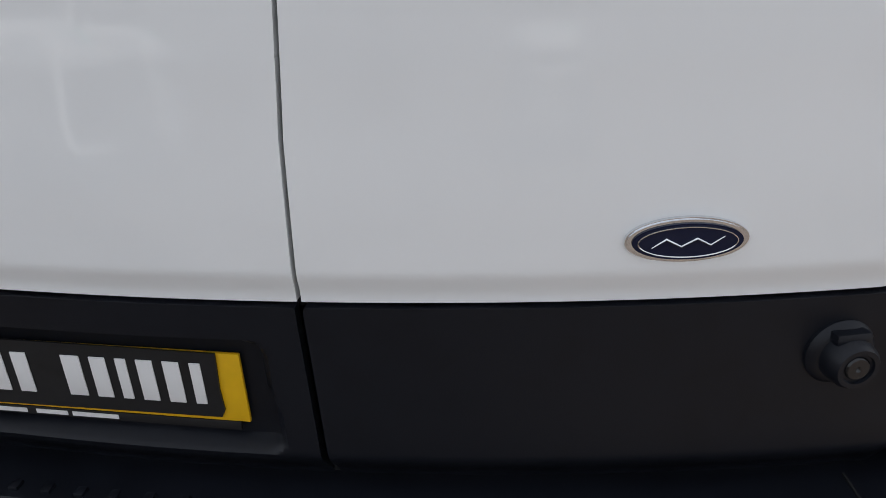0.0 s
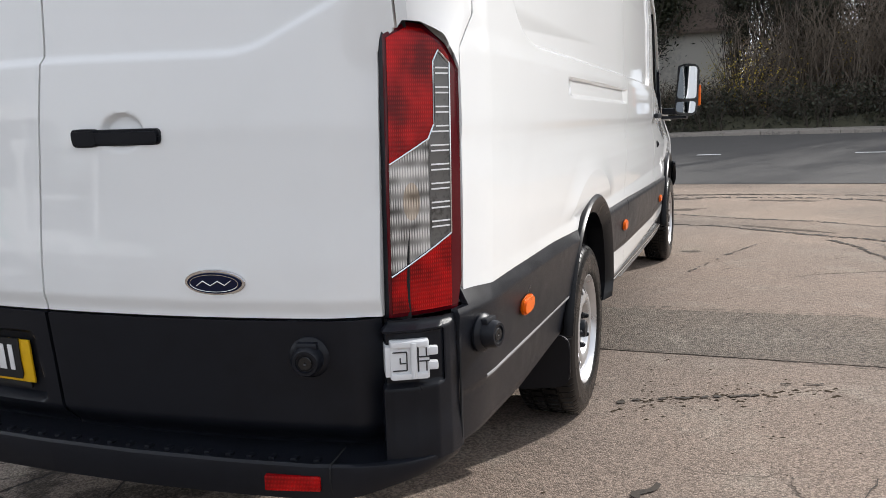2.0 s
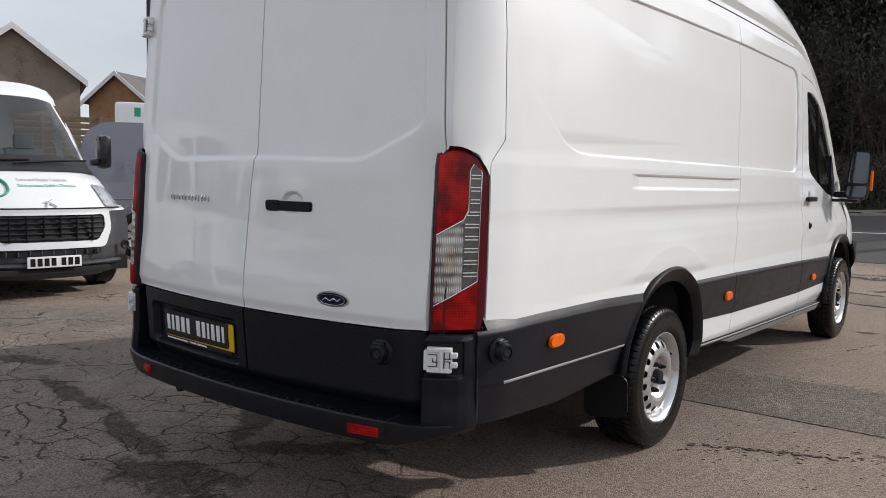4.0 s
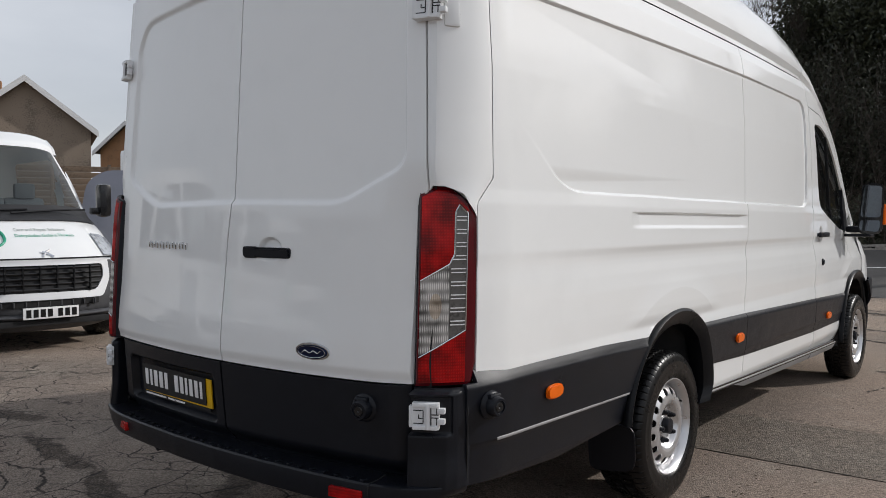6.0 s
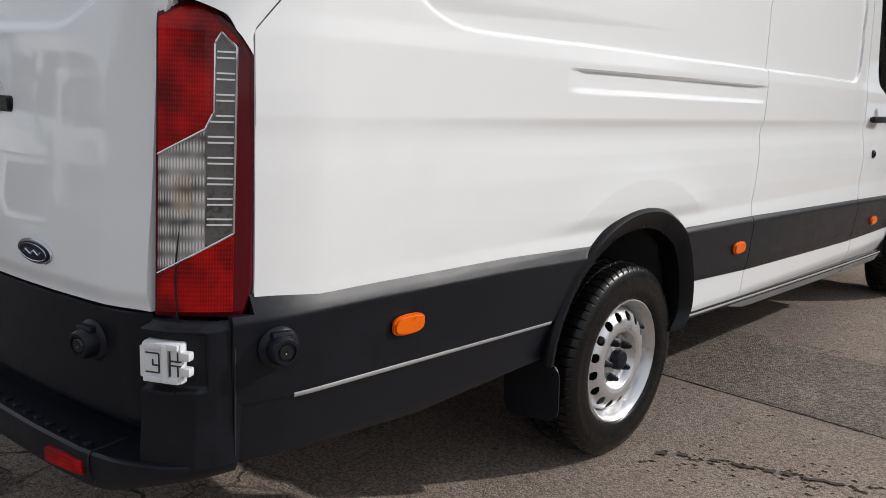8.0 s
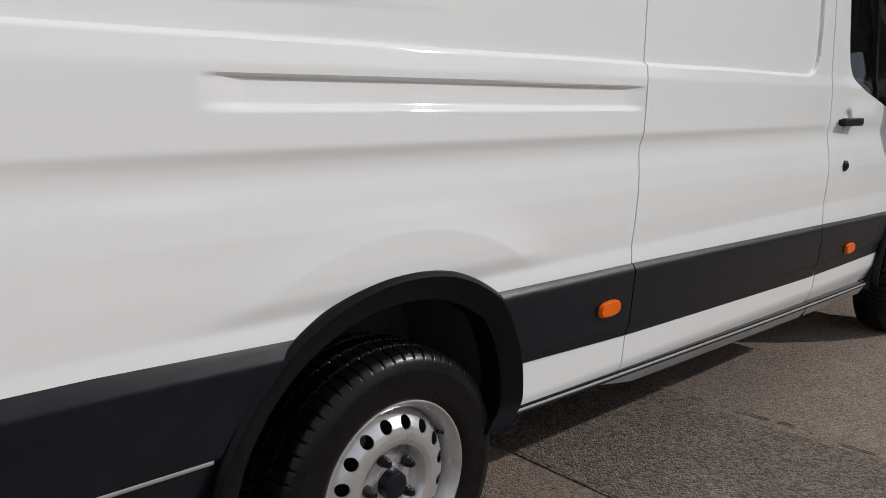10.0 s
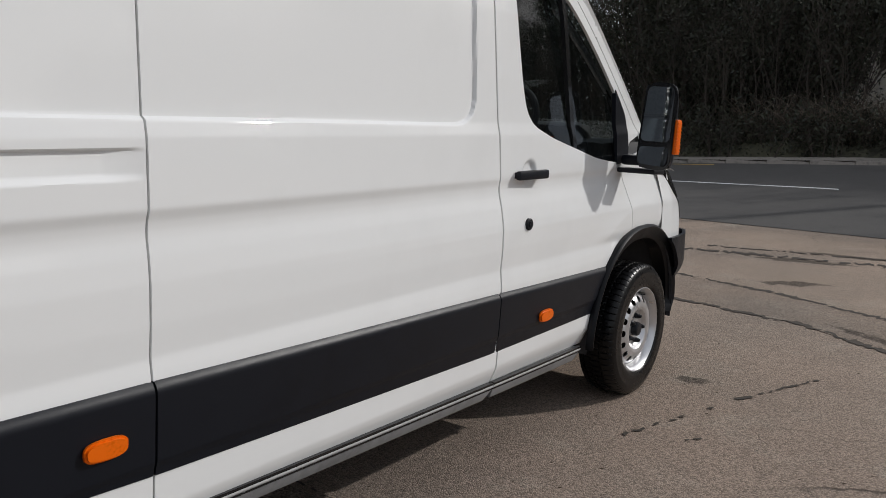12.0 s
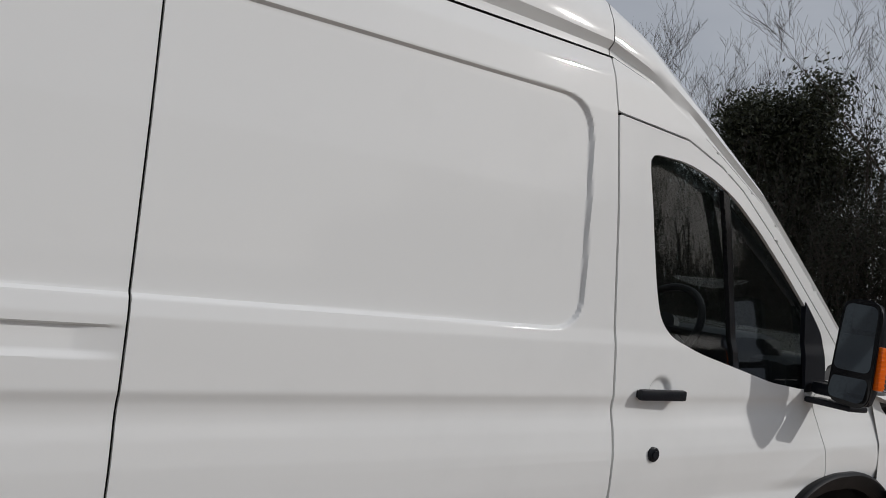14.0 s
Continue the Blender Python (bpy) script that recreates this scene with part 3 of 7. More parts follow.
part("rear_header", sheet(header, np.linspace(0, 1, 60), np.linspace(0, 1, 8)), PAINT, van)
part("rear_header_face", sheet(lambda S, T: (header(S, 0 * T)[0] * (1 - T), header(S, 0 * T)[1] + 0.03, 2.2 + (header(S, 0 * T)[2] - 2.2) * (1 - T)), np.linspace(0, 1, 40), np.linspace(0, 1, 3)), PAINT, van)

# rear bumper with its ribbed step and upright ends
PLAN_R = [(0.0, 0.072), (0.25, 0.078), (0.5, 0.098), (0.68, 0.122), (0.79, 0.150), (0.862, 0.190), (0.905, 0.233), (0.928, 0.285), (0.938, 0.345)]
PLAN = [(0.0, 0.072), (0.25, 0.078), (0.5, 0.098), (0.68, 0.122), (0.79, 0.148), (0.880, 0.186), (0.940, 0.235), (0.968, 0.29), (0.978, 0.345)]
SEC = [(0.16, 0.415), (0.03, 0.402), (0.012, 0.408), (0.005, 0.430), (0.0, 0.474), (0.002, 0.486), (0.009, 0.491), (0.020, 0.490), (0.17, 0.498)]


def bumper(plan):
    pts = [along(plan, np.array(t)) for t in np.linspace(0, 1, 40)]
    vs, fs, m = [], [], len(SEC)
    for i, (x, y) in enumerate(pts):
        q = pts[min(i + 1, 39)], pts[max(i - 1, 0)]
        d = Vector((q[0][0] - q[1][0], q[0][1] - q[1][1])).normalized()
        inn = Vector((-d.y, d.x))
        rise = 0.055 * float(ramp01(np.array(float(x)), 0.70, 0.95))
        for o, z in SEC:
            o = o * (1 if o < 0.05 else float(np.interp(x, [0.78, 0.93], [1.0, 0.45])))
            vs.append((float(x) + inn.x * o, float(y) + inn.y * o, z + rise * (0.497 - z) / 0.097))
    for i in range(39):
        fs += [(i * m + j, i * m + j + 1, (i + 1) * m + j + 1, (i + 1) * m + j) for j in range(m - 1)]
    return vs, fs


bump = part("rear_bumper", joined(bumper(PLAN_R), mirrored(bumper(PLAN))), PLASTIC, van, "black plastic bumper with a ribbed step")
for sx in (1, -1):
    bx0, by0 = along(PLAN, np.array(0.66))
    part("bumper_joint", tube([((float(bx0) - 0.12 * o) * sx, float(by0) + o - 0.0012 * (o < 0.02), z + 0.012) for o, z in ((0.03, 0.404), (0.008, 0.414), (0.0, 0.445), (0.001, 0.472), (0.010, 0.480), (0.04, 0.480), (0.09, 0.483))], 0.0022, 5), DARK, bump)
for i in range(-13, 14):
    x = i * 0.052
    part("step_rib", boxed(x - 0.007, x + 0.007, 0.094 + 0.1 * x * x, 0.113 + 0.1 * x * x, 0.4895, 0.4965, 0.002), PLASTIC, bump)


def post(path, cut):
    def fn(S, Z):
        x, y = along(path, S)
        k = ramp01(Z, 0.50, 0.60)
        niche = ramp01(Z, 0.645, 0.655) * (1 - ramp01(Z, 0.764, 0.770)) * (1 - ramp01(S, 0.72, 0.78))
        return x + 0.004 * (1 - k), y + 0.008 * k + cut * niche + 0.03 * ramp01(Z, 0.770, 0.785), Z
    return fn


part("bumper_end", sheet(post([(0.806, 0.250), (0.806, 0.207), (0.818, 0.190), (0.838, 0.196), (0.880, 0.222), (0.915, 0.258), (0.930, 0.295), (0.937, 0.338)], 0.016), np.linspace(0, 1, 60), np.linspace(0.482, 0.790, 72), None, (0, 0.01, 0)), PLASTIC, bump, "", 40)
part("bumper_end", mirrored(sheet(post([(0.826, 0.240), (0.829, 0.196), (0.846, 0.182), (0.895, 0.205), (0.935, 0.245), (0.962, 0.295), (0.974, 0.338)], 0.0), np.linspace(0, 1, 40), np.linspace(0.482, 0.785, 32), None, (0, 0.01, 0))), PLASTIC, bump, "", 40)
both("bumper_seam", tube([(0.9395, 0.339, 0.50), (0.9400, 0.340, 0.62), (0.9395, 0.341, 0.76), (0.9360, 0.352, 0.786)], 0.0028, 6), DARK, parent=bump)
for sx in (1, -1):
    m = pose(0.632, 0.114, 0.450, 0, 0, 13) if sx > 0 else pose(-0.705, 0.126, 0.452, 0, 0, -17)
    r = part("reflector", box(bmesh.new(), -0.062, 0.062, -0.006, 0.02, -0.017, 0.017, 0.004), RED, bump, "red rectangular reflector")
    r.matrix_local = m

# tail lamps
LAMP = [(0.805, 0.216), (0.83, 0.190), (0.862, 0.186), (0.885, 0.198), (0.905, 0.225), (0.924, 0.27), (0.941, 0.325), (0.950, 0.374)]


LAMP_R = [(0.808, 0.262), (0.812, 0.243), (0.825, 0.237), (0.845, 0.256), (0.868, 0.283), (0.890, 0.308), (0.908, 0.333), (0.922, 0.352), (0.930, 0.370), (0.937, 0.388)]


def lamp_skin(out, path):
    def fn(S, Z):
        x, y = along(path, S)
        if path is LAMP_R:
            b = out - 0.003 + 0.004 * ramp01(S, 0.0, 0.5) * (1 - ramp01(S, 0.6, 1.0)) - 0.012 * ramp01(Z, 1.36, 1.425) - 0.010 * (1 - ramp01(Z, 0.785, 0.80))
            return x + 0.7 * b + 0.004 * (Z - 1.05), y - 0.7 * b + 0.03 * (Z - 1.0), Z
        k = 1 - ramp01(S, 0.35, 1.0)
        b = 0.012 * np.clip(np.sin(np.pi * np.clip((Z - 0.78) / 0.64, 0, 1)), 0, 1) ** 0.4 + out
        return x + b * (1 - k) * 0.8 - 0.006 * ramp01(Z, 1.3, 1.42) * k, y + (lean(Z) + 0.008) * k - b * k, Z
    return fn


OUT = [(0.02, 0.79), (0.0, 0.83), (0.0, 1.355), (0.10, 1.385), (0.38, 1.416), (0.56, 1.412), (0.80, 1.37), (1.0, 1.315), (1.0, 0.86), (0.93, 0.79)]
SCALE = 0.25
up = [(a * SCALE, b) for a, b in OUT]


def lamp(path):
    s, z = np.linspace(0, 1, 60), np.linspace(0.775, 1.43, 150)
    grid = lambda sd, out, rim=(-0.004, 0.012, 0): sheet(lambda S, Z: lamp_skin(out, path)(S / SCALE, Z), s * SCALE, z, sd, rim)
    pa = lambda pts, k=0.0: (lambda A, Z: np.minimum(np.minimum(poly_sd(A, Z, up) - 0.014, A - 0.043), poly_sd(A, Z, [(a * SCALE, b) for a, b in pts])))
    return [
        ("lamp_rim", grid(lambda A, Z: poly_sd(A, Z, up), -0.004), PLASTIC, ""),
        ("upper_lens", grid(pa([(0, 1.100), (0.57, 1.172), (0.64, 1.205), (0.64, 1.335), (0.70, 1.358), (0.83, 1.332), (0.83, 1.5), (0, 1.5)], 0.0012), 0.004), RED, "ribbed red brake lens"),
        ("clear_lens", grid(pa([(0, 0.864), (0.83, 0.968), (0.83, 1.325), (0.70, 1.351), (0.65, 1.33), (0.65, 1.200), (0.57, 1.167), (0, 1.096)], 0.0012), 0.003), CLEARLENS, "clear ribbed indicator and reversing lens"),
        ("lower_lens", grid(pa([(0, 0.7), (0.83, 0.7), (0.83, 0.962), (0, 0.860)], 0.0012), 0.004), RED, "red lower lens"),
        ("smoked_strip", grid(pa([(0.585, 0.937), (0.825, 0.967), (0.825, 1.325), (0.70, 1.349), (0.655, 1.33), (0.655, 1.200), (0.585, 1.172)]), 0.0045, (-0.001, 0.001, 0)), SMOKED, "smoked grey strip with clear fins"),
        ("border_lens", grid(lambda A, Z: np.minimum(np.minimum(poly_sd(A, Z, up) - 0.005, A - 0.033), -np.minimum(poly_sd(A, Z, up) - 0.0135, A - 0.0425)), 0.0025), DARKRED, "dark red border"),
        ("edge_lens", grid(pa([(0.835, 0.7), (1.1, 0.7), (1.1, 1.5), (0.835, 1.5)], 0.0012), 0.003), DARKRED, "dark red wrap-round edge"),
    ]


for sx in (1, -1):
    pieces = lamp(LAMP_R if sx > 0 else LAMP)
    base = None
    for name, data, mat, lab in pieces:
        data = data if sx > 0 else mirrored(data)
        if base is None:
            base = part("tail_lamp", data, mat, van, "tall red and clear tail lamp")
        else:
            part(name, data, mat, base, lab)
    path = LAMP_R if sx > 0 else LAMP
    for pts in ([(0.17, 0.8825), (0.83, 0.965)], [(0.17, 1.119), (0.575, 1.170), (0.645, 1.203), (0.645, 1.332), (0.70, 1.354), (0.83, 1.328), (0.83, 0.965)]):
        run = [(pa[0] + (pb[0] - pa[0]) * t, pa[1] + (pb[1] - pa[1]) * t) for pa, pb in zip(pts, pts[1:]) for t in np.linspace(0, 0.9, 6)] + [pts[-1]]
        d = tube([[float(c) for c in lamp_skin(0.0055, path)(np.array(a), np.array(b))] for a, b in run], 0.0022, 5)
        part("lens_line", d if sx > 0 else mirrored(d), CHROME, base)
    d = sheet(lambda A, Z: lamp_skin(0.0036, path)(A / SCALE, Z), np.linspace(0.28, 0.50, 12) * SCALE, np.linspace(0.99, 1.09, 14), lambda A, Z: 0.022 - np.hypot(A - 0.39 * SCALE, (Z - 1.04) * 0.55))
    part("bulb_tint", d if sx > 0 else mirrored(d), AMBER, base, "faint amber bulb behind the lens")
    for i in range(18):
        z = 1.318 - (i // 2) * 0.0405 - 0.0115 * (i % 2)
        fin = sheet(lambda A, Z: lamp_skin(0.0065, LAMP_R if sx > 0 else LAMP)(A / SCALE, Z), np.linspace(0.665 if i < 7 else 0.60, 0.815, 6) * SCALE, np.linspace(z - 0.0016, z + 0.0016, 3), None, (-0.003, 0.004, 0))
        part("lens_fin", fin if sx > 0 else mirrored(fin), LETTER, base)

both("lamp_seat", sheet(lambda S, Z: lamp_skin(-0.012, LAMP_R)(S, Z), np.linspace(0.1, 1, 24), np.linspace(1.26, 1.46, 14)), PAINT)


# hinges
def hinge(x, z, yaw, lean_x, y=None, mat=HINGEWHITE, h=1.0):
    m = pose(x, y if y else rear_y(np.array([0.83]), np.array([z]))[0] - 0.006, z, lean_x, 0, yaw)
    a = boxed(-0.050, 0.034, -0.012, 0.012, -0.042, 0.042, 0.004)
    ob = part("door_hinge", a, mat, van, "white painted steel hinge")
    ob.matrix_local = m
    # raised dark bars draw the shade in the hinge's slots; nothing is cut
    for x0, x1, z0, z1 in ((-0.045, -0.014, 0.0165, 0.0195), (-0.045, -0.014, -0.0235, -0.0205), (-0.016, -0.013, -0.022, 0.018), (-0.030, -0.016, -0.008, -0.005), (-0.030, -0.027, -0.008, 0.006), (0.008, 0.0115, -0.027, 0.027), (0.011, 0.034, 0.004, 0.0075), (0.011, 0.034, -0.005, -0.002), (0.026, 0.029, 0.006, 0.026), (0.026, 0.029, -0.026, -0.004)):
        part("hinge_slot_shade", boxed(x0, x1, -0.0145, -0.006, z0, z1, 0.002), SLOT_SHADE, ob)
    part("hinge_leaf", boxed(-0.048, 0.03, -0.019, -0.008, 0.028, 0.041, 0.003), mat, ob)
    part("hinge_leaf", boxed(-0.048, 0.03, -0.019, -0.008, -0.041, -0.028, 0.003), mat, ob)
    part("hinge_pin", moved(lathe([(-0.038, 0), (-0.038, 0.007), (0.038, 0.007), (0.038, 0)], 12, "z"), pose(0.0, -0.016, 0)), mat, ob)
    part("door_leaf", boxed(-0.060, -0.049, -0.010, 0.045, -0.036, 0.030, 0.003), mat, ob)
    part("hinge_knuckle", boxed(0.03, 0.053, -0.014, 0.006, 0.008, 0.026, 0.004), mat, ob)
    part("hinge_knuckle", boxed(0.03, 0.053, -0.014, 0.006, -0.024, -0.006, 0.004), mat, ob)


SLOT_SHADE = material("hinge_shade", (0.03, 0.03, 0.032), 0.6)
hinge(0.872, 0.710, 29, 0, 0.2325)
hinge(-0.928, 0.709, -34, 0, 0.204)
hinge(0.841, 1.962, 18, -4)
part("hinge_boss", moved(boxed(-0.026, 0.026, -0.008, 0.03, -0.075, 0.06, 0.010), pose(0.884, 0.328, 1.975, -4, 0, 52)), PAINT, van)
hinge(-0.897, 1.962, -18, -4)

# handle, oval badge, raised letters, sensors, plate
def rear_at(x, z, out=0.0, spin=0.0):
    y = float(rear_y(np.array([x]), np.array([z]))[0])
    return pose(x, y - out, z, 6, 0, math.degrees(math.atan(0.26 * x)) + spin)


h = part("door_handle", moved(grown(rounded([(-0.117, -0.018), (0.117, -0.018), (0.117, 0.018), (-0.117, 0.018)], 0.014), 0.020, "y", 0.006), Matrix.Translation((0, -0.032, 0))), PLASTIC, rear_door_r, "black plastic pull handle")
part("handle_cap", moved(grown(rounded([(-0.119, -0.0205), (-0.045, -0.0205), (-0.045, 0.0205), (-0.119, 0.0205)], 0.015), 0.020, "y", 0.005), Matrix.Translation((0, -0.0325, 0))), PLASTIC, h)
h.matrix_local = rear_at(0.207, 1.195, -0.012)
for x in (-0.105, 0.105):
    q = part("handle_foot", boxed(x - 0.014, x + 0.014, -0.014, 0.016, -0.014, 0.012, 0.004), PLASTIC, h)
badge = part("oval_badge", grown(oval(0, 0, 0.073, 0.0295, 40), 0.009, "y", 0.002), CHROME, rear_door_r, "dark blue oval badge with a chrome rim")
badge.matrix_local = rear_at(0.449, 0.874, 0.006)
b2 = part("badge_field", grown(oval(0, 0, 0.065, 0.0235, 40), 0.004, "y", 0.001), BLUE, badge)
b2.location = (0, -0.003, 0)
b3 = part("badge_line", joined(tube([(0.058 * math.cos(a), -0.0035, 0.0195 * math.sin(a)) for a in np.linspace(0, 2 * math.pi, 41)], 0.0009, 5)), CHROME, badge)
part("badge_flourish", joined(tube([(-0.042, -0.004, -0.006), (-0.026, -0.004, 0.005), (-0.008, -0.004, -0.005), (0.010, -0.004, 0.005), (0.026, -0.004, -0.004), (0.042, -0.004, 0.007)], [0.0009, 0.002, 0.0016, 0.002, 0.0016, 0.0009], 6)), CHROME, badge)
for i, w in enumerate((0.040, 0.040, 0.042, 0.042, 0.040, 0.014, 0.040)):
    x = (-0.585, -0.538, -0.488, -0.436, -0.386, -0.345, -0.31)[i] + 0.020
    bar = bmesh.new()
    for dx in ((0.0,) if w < 0.02 else (-0.30 * w, 0.30 * w)):
        box(bar, dx - 0.0042, dx + 0.0042, -0.004, 0.006, -0.0125, 0.0125, 0.0015)
    ob = part("raised_bar", bar, CHROME, rear_door_l, "slanted chrome bar")
    ob.matrix_local = rear_at(x, 1.205, 0.003) @ Matrix(((1, 0, 0.25, 0), (0, 1, 0, 0), (0, 0, 1, 0), (0, 0, 0, 1)))


def sensor(m):
    ob = part("parking_sensor", moved(lathe([(0.0, 0.046), (-0.006, 0.046), (-0.014, 0.040), (-0.016, 0.034), (-0.040, 0.031), (-0.046, 0.027), (-0.046, 0.021), (-0.042, 0.020), (-0.042, 0.0)], 32, "y"), pose(0, 0, 0)), PLASTIC, van, "round black parking sensor")
    ob.matrix_local = m
    part("sensor_disc", lathe([(-0.0425, 0.0), (-0.0455, 0.004), (-0.0455, 0.014), (-0.043, 0.016)], 24, "y"), GLOSSBLACK, ob)
    part("sensor_shroud", moved(boxed(-0.024, 0.024, -0.034, 0.0, 0.018, 0.036, 0.008), pose(0, 0, 0, -8)), PLASTIC, ob)


sensor(pose(0.652, 0.183, 0.712, 4, 0, 14))
sensor(pose(0.962, 0.43, 0.722, 0, 0, 78))
sensor(pose(-1.017, 0.43, 0.722, 0, 0, -78))
plate = part("number_plate", boxed(-0.26, 0.26, -0.003, 0.003, -0.0555, 0.0555, 0.002), PLATE_Y, rear_door_l, "yellow plate mostly covered by a black card")
plate.matrix_local = pose(-0.372, 0.168, 0.652, 4, 0, -4)
card = part("cover_card", grown([(-0.262, -0.05), (0.222, -0.046), (0.228, -0.034), (0.226, 0.0), (0.229, 0.058), (-0.262, 0.062)], 0.003, "y"), BLACKCARD, plate, "black card with white bars")
card.location = (0, -0.008, 0)
x = -0.235
for i, w in enumerate((0.030, 0.024, 0.034, 0.034, 0.030, 0, 0.034, 0.030, 0.022, 0.030, 0.030, 0.022)):
    if w:
        ob = part("white_bar", boxed(x, x + w - 0.006, -0.0105, -0.0085, -0.024, 0.042, 0.0008), LETTER, plate, "white bar")
    x += w if w else 0.03
    x += 0.0088
part("frame_strip", boxed(-0.262, 0.245, -0.0035, 0.002, -0.070, -0.056, 0.001), BLACKCARD, plate)
for a, b in ((-0.25, -0.085), (-0.07, -0.02), (-0.012, 0.06)):
    part("small_bar", boxed(a, b, -0.0045, -0.003, -0.0665, -0.0595), LETTER, plate)

TOPS = [(0.3, 0.796), (0.3835, 0.797), (0.3865, 0.836), (0.72, 0.839), (1.20, 0.834), (1.63, 0.820), (2.24, 0.803), (2.86, 0.797), (4.3, 0.766), (5.5, 0.735)]
# side cladding: three lengths and their lower lines
def clad(y0, y1, z_top, z_bot, off, sd2=None, n=90):
    def sd(Y, Z):
        s = np.minimum(np.minimum(Y - y0, y1 - Y), np.minimum(line(z_top, Y) - Z, Z - line(z_bot, Y)))
        return np.minimum(s, sd2(Y, Z)) if sd2 else s
    return sheet(lambda Y, Z: (clad_x(Y, Z) + off, Y, Z), np.linspace(y0 - 0.01, y1 + 0.01, n), np.linspace(0.36, 0.86, 110), sd, (-0.016, 0, 0))


BEVEL = [(0.3, 0.838), (0.72, 0.839), *TOPS[4:]]


def clad_x(Y, Z):
    x = np.interp(Z, [0.36, 0.43, 0.47, 0.58, 0.60, 0.80], [0.87, 0.92, 0.935, 0.950, 0.957, 0.969])
    roll = np.interp(Y, [1.6, 2.3], [0.055, 0.030])
    over = np.clip(Z - line(BEVEL, Y) + roll, 0, 1)
    soft = ramp01(Y, 1.7, 2.2)
    x = x - 0.50 * over * ((1 - soft) + soft * over / roll)
    x = x - taper(Y, Z)
    return x - 0.075 * np.clip((0.55 - Y) / 0.35, 0, 1) ** 2


BOTS = [(0.3, 0.606), (1.44, 0.592), (2.34, 0.584), (2.86, 0.562), (4.3, 0.532), (5.2, 0.50)]
ar = lambda Y, Z: arch_sd(Y, Z, HUB_R, arch_r, 0.025)
af = lambda Y, Z: arch_sd(Y, Z, HUB_F, arch_f, 0.025)
both("side_cladding", clad(0.335, 1.66, TOPS, BOTS, 0.004, ar, 120), PLASTIC, "black textured plastic cladding")
both("lower_cladding", clad(0.30, 1.50, BOTS, [(0.2, 0.50), (0.35, 0.468), (0.9, 0.436), (1.4, 0.470)], -0.001, ar, 100), PLASTIC, "black plastic lower cladding")
# pale strip painted in as the highlight along the cladding's lower edge
both("cladding_highlight", sheet(lambda Y, T: (clad_x(Y, line(BOTS, Y)) + 0.003 + 0.003 * np.sin(T * np.pi), Y, line(BOTS, Y) - 0.007 + 0.013 * T), np.linspace(0.475, 1.425, 40), np.linspace(0, 1, 5)), material("highlight_grey", (0.30, 0.30, 0.305), 0.35, grain=0.1))
both("side_cladding", clad(2.22, SEAM1 - 0.003, TOPS, BOTS, 0.004, ar, 60), PLASTIC, "black textured plastic cladding")
both("side_cladding", clad(SEAM1 + 0.003, SEAM2 - 0.003, TOPS, BOTS, 0.004, None, 90), PLASTIC, "black textured plastic cladding")
both("side_cladding", clad(SEAM2 + 0.003, 5.35, TOPS, BOTS, 0.004, af, 70), PLASTIC, "black textured plastic cladding")
SKIRT = material("grey_skirt", (0.19, 0.19, 0.195), 0.4, grain=0.15)
RAILGREY = material("pale_rail", (0.50, 0.505, 0.505), 0.4, grain=0.05, coat=0.4)


def sill_length(y0, y1, tip):
    """One length of the sill: a pale rail and, a slit below it, a grey skirt that leans in."""
    rail = sheet(lambda Y, T: (0.936 + 0.004 * np.sin(T * np.pi) - 0.004 * T - taper(Y, sill_z(Y)), Y, sill_z(Y) - 0.007 - 0.016 * T), np.linspace(y0, y1, 30), np.linspace(0, 1, 6), None, (-0.04, 0, 0))
    both("sill_rail", rail, RAILGREY)
    # black strips stand in for the shade in the slits above and below the rail
    for z0, z1, x0 in ((0.000, 0.0085, 0.9395), (0.0225, 0.0275, 0.9345)):
        gap_shade = sheet(lambda Y, T: (x0 - taper(Y, sill_z(Y)), Y, sill_z(Y) - z0 - (z1 - z0) * T), np.linspace(y0, y1, 30), np.linspace(0, 1, 2), None, (-0.02, 0, 0))
        both("sill_gap_shade", gap_shade, GLOSSBLACK)
    skirt = sheet(lambda Y, T: (0.931 - 0.014 * T ** 1.5 - taper(Y, sill_z(Y)), Y, sill_z(Y) - 0.0265 - 0.040 * T), np.linspace(max(y0, 2.72), y1, 40), np.linspace(0, 1, 12), lambda Y, T: np.minimum((Y - tip) * 4 - T * 0.9, (y1 - Y) * 6 - 0.25 * T), (-0.05, 0, 0))
    both("sill_skirt", skirt, SKIRT)


sill_length(2.30, SEAM2 + 0.012, 2.74)
sill_length(SEAM2 + 0.018, 5.10, 4.0)
both("sill_backing", sheet(lambda Y, T: (0.912 - 0.03 * T - taper(Y, sill_z(Y)), Y, sill_z(Y) + 0.02 - 0.065 * T), np.linspace(2.30, 5.06, 30), np.linspace(0, 1, 3)), DARK)
for y, z in ((0.802, 0.706), (2.722, 0.678), (4.690, 0.618)):
    for sx in (1, -1):
        x = float(clad_x(np.array([y]), np.array([z]))[0]) + 0.004
        mk = part("side_marker", grown(oval(0, 0, 0.053, 0.026, 32, 2.9), 0.018, "x", 0.006), ORANGE, van, "orange side marker lamp")
        mk.matrix_local = pose(sx * (x - 0.002) - WIDER * (sx < 0), y, z, 0, 3 * sx, 0) @ Matrix.Diagonal((sx, 1, 1, 1))

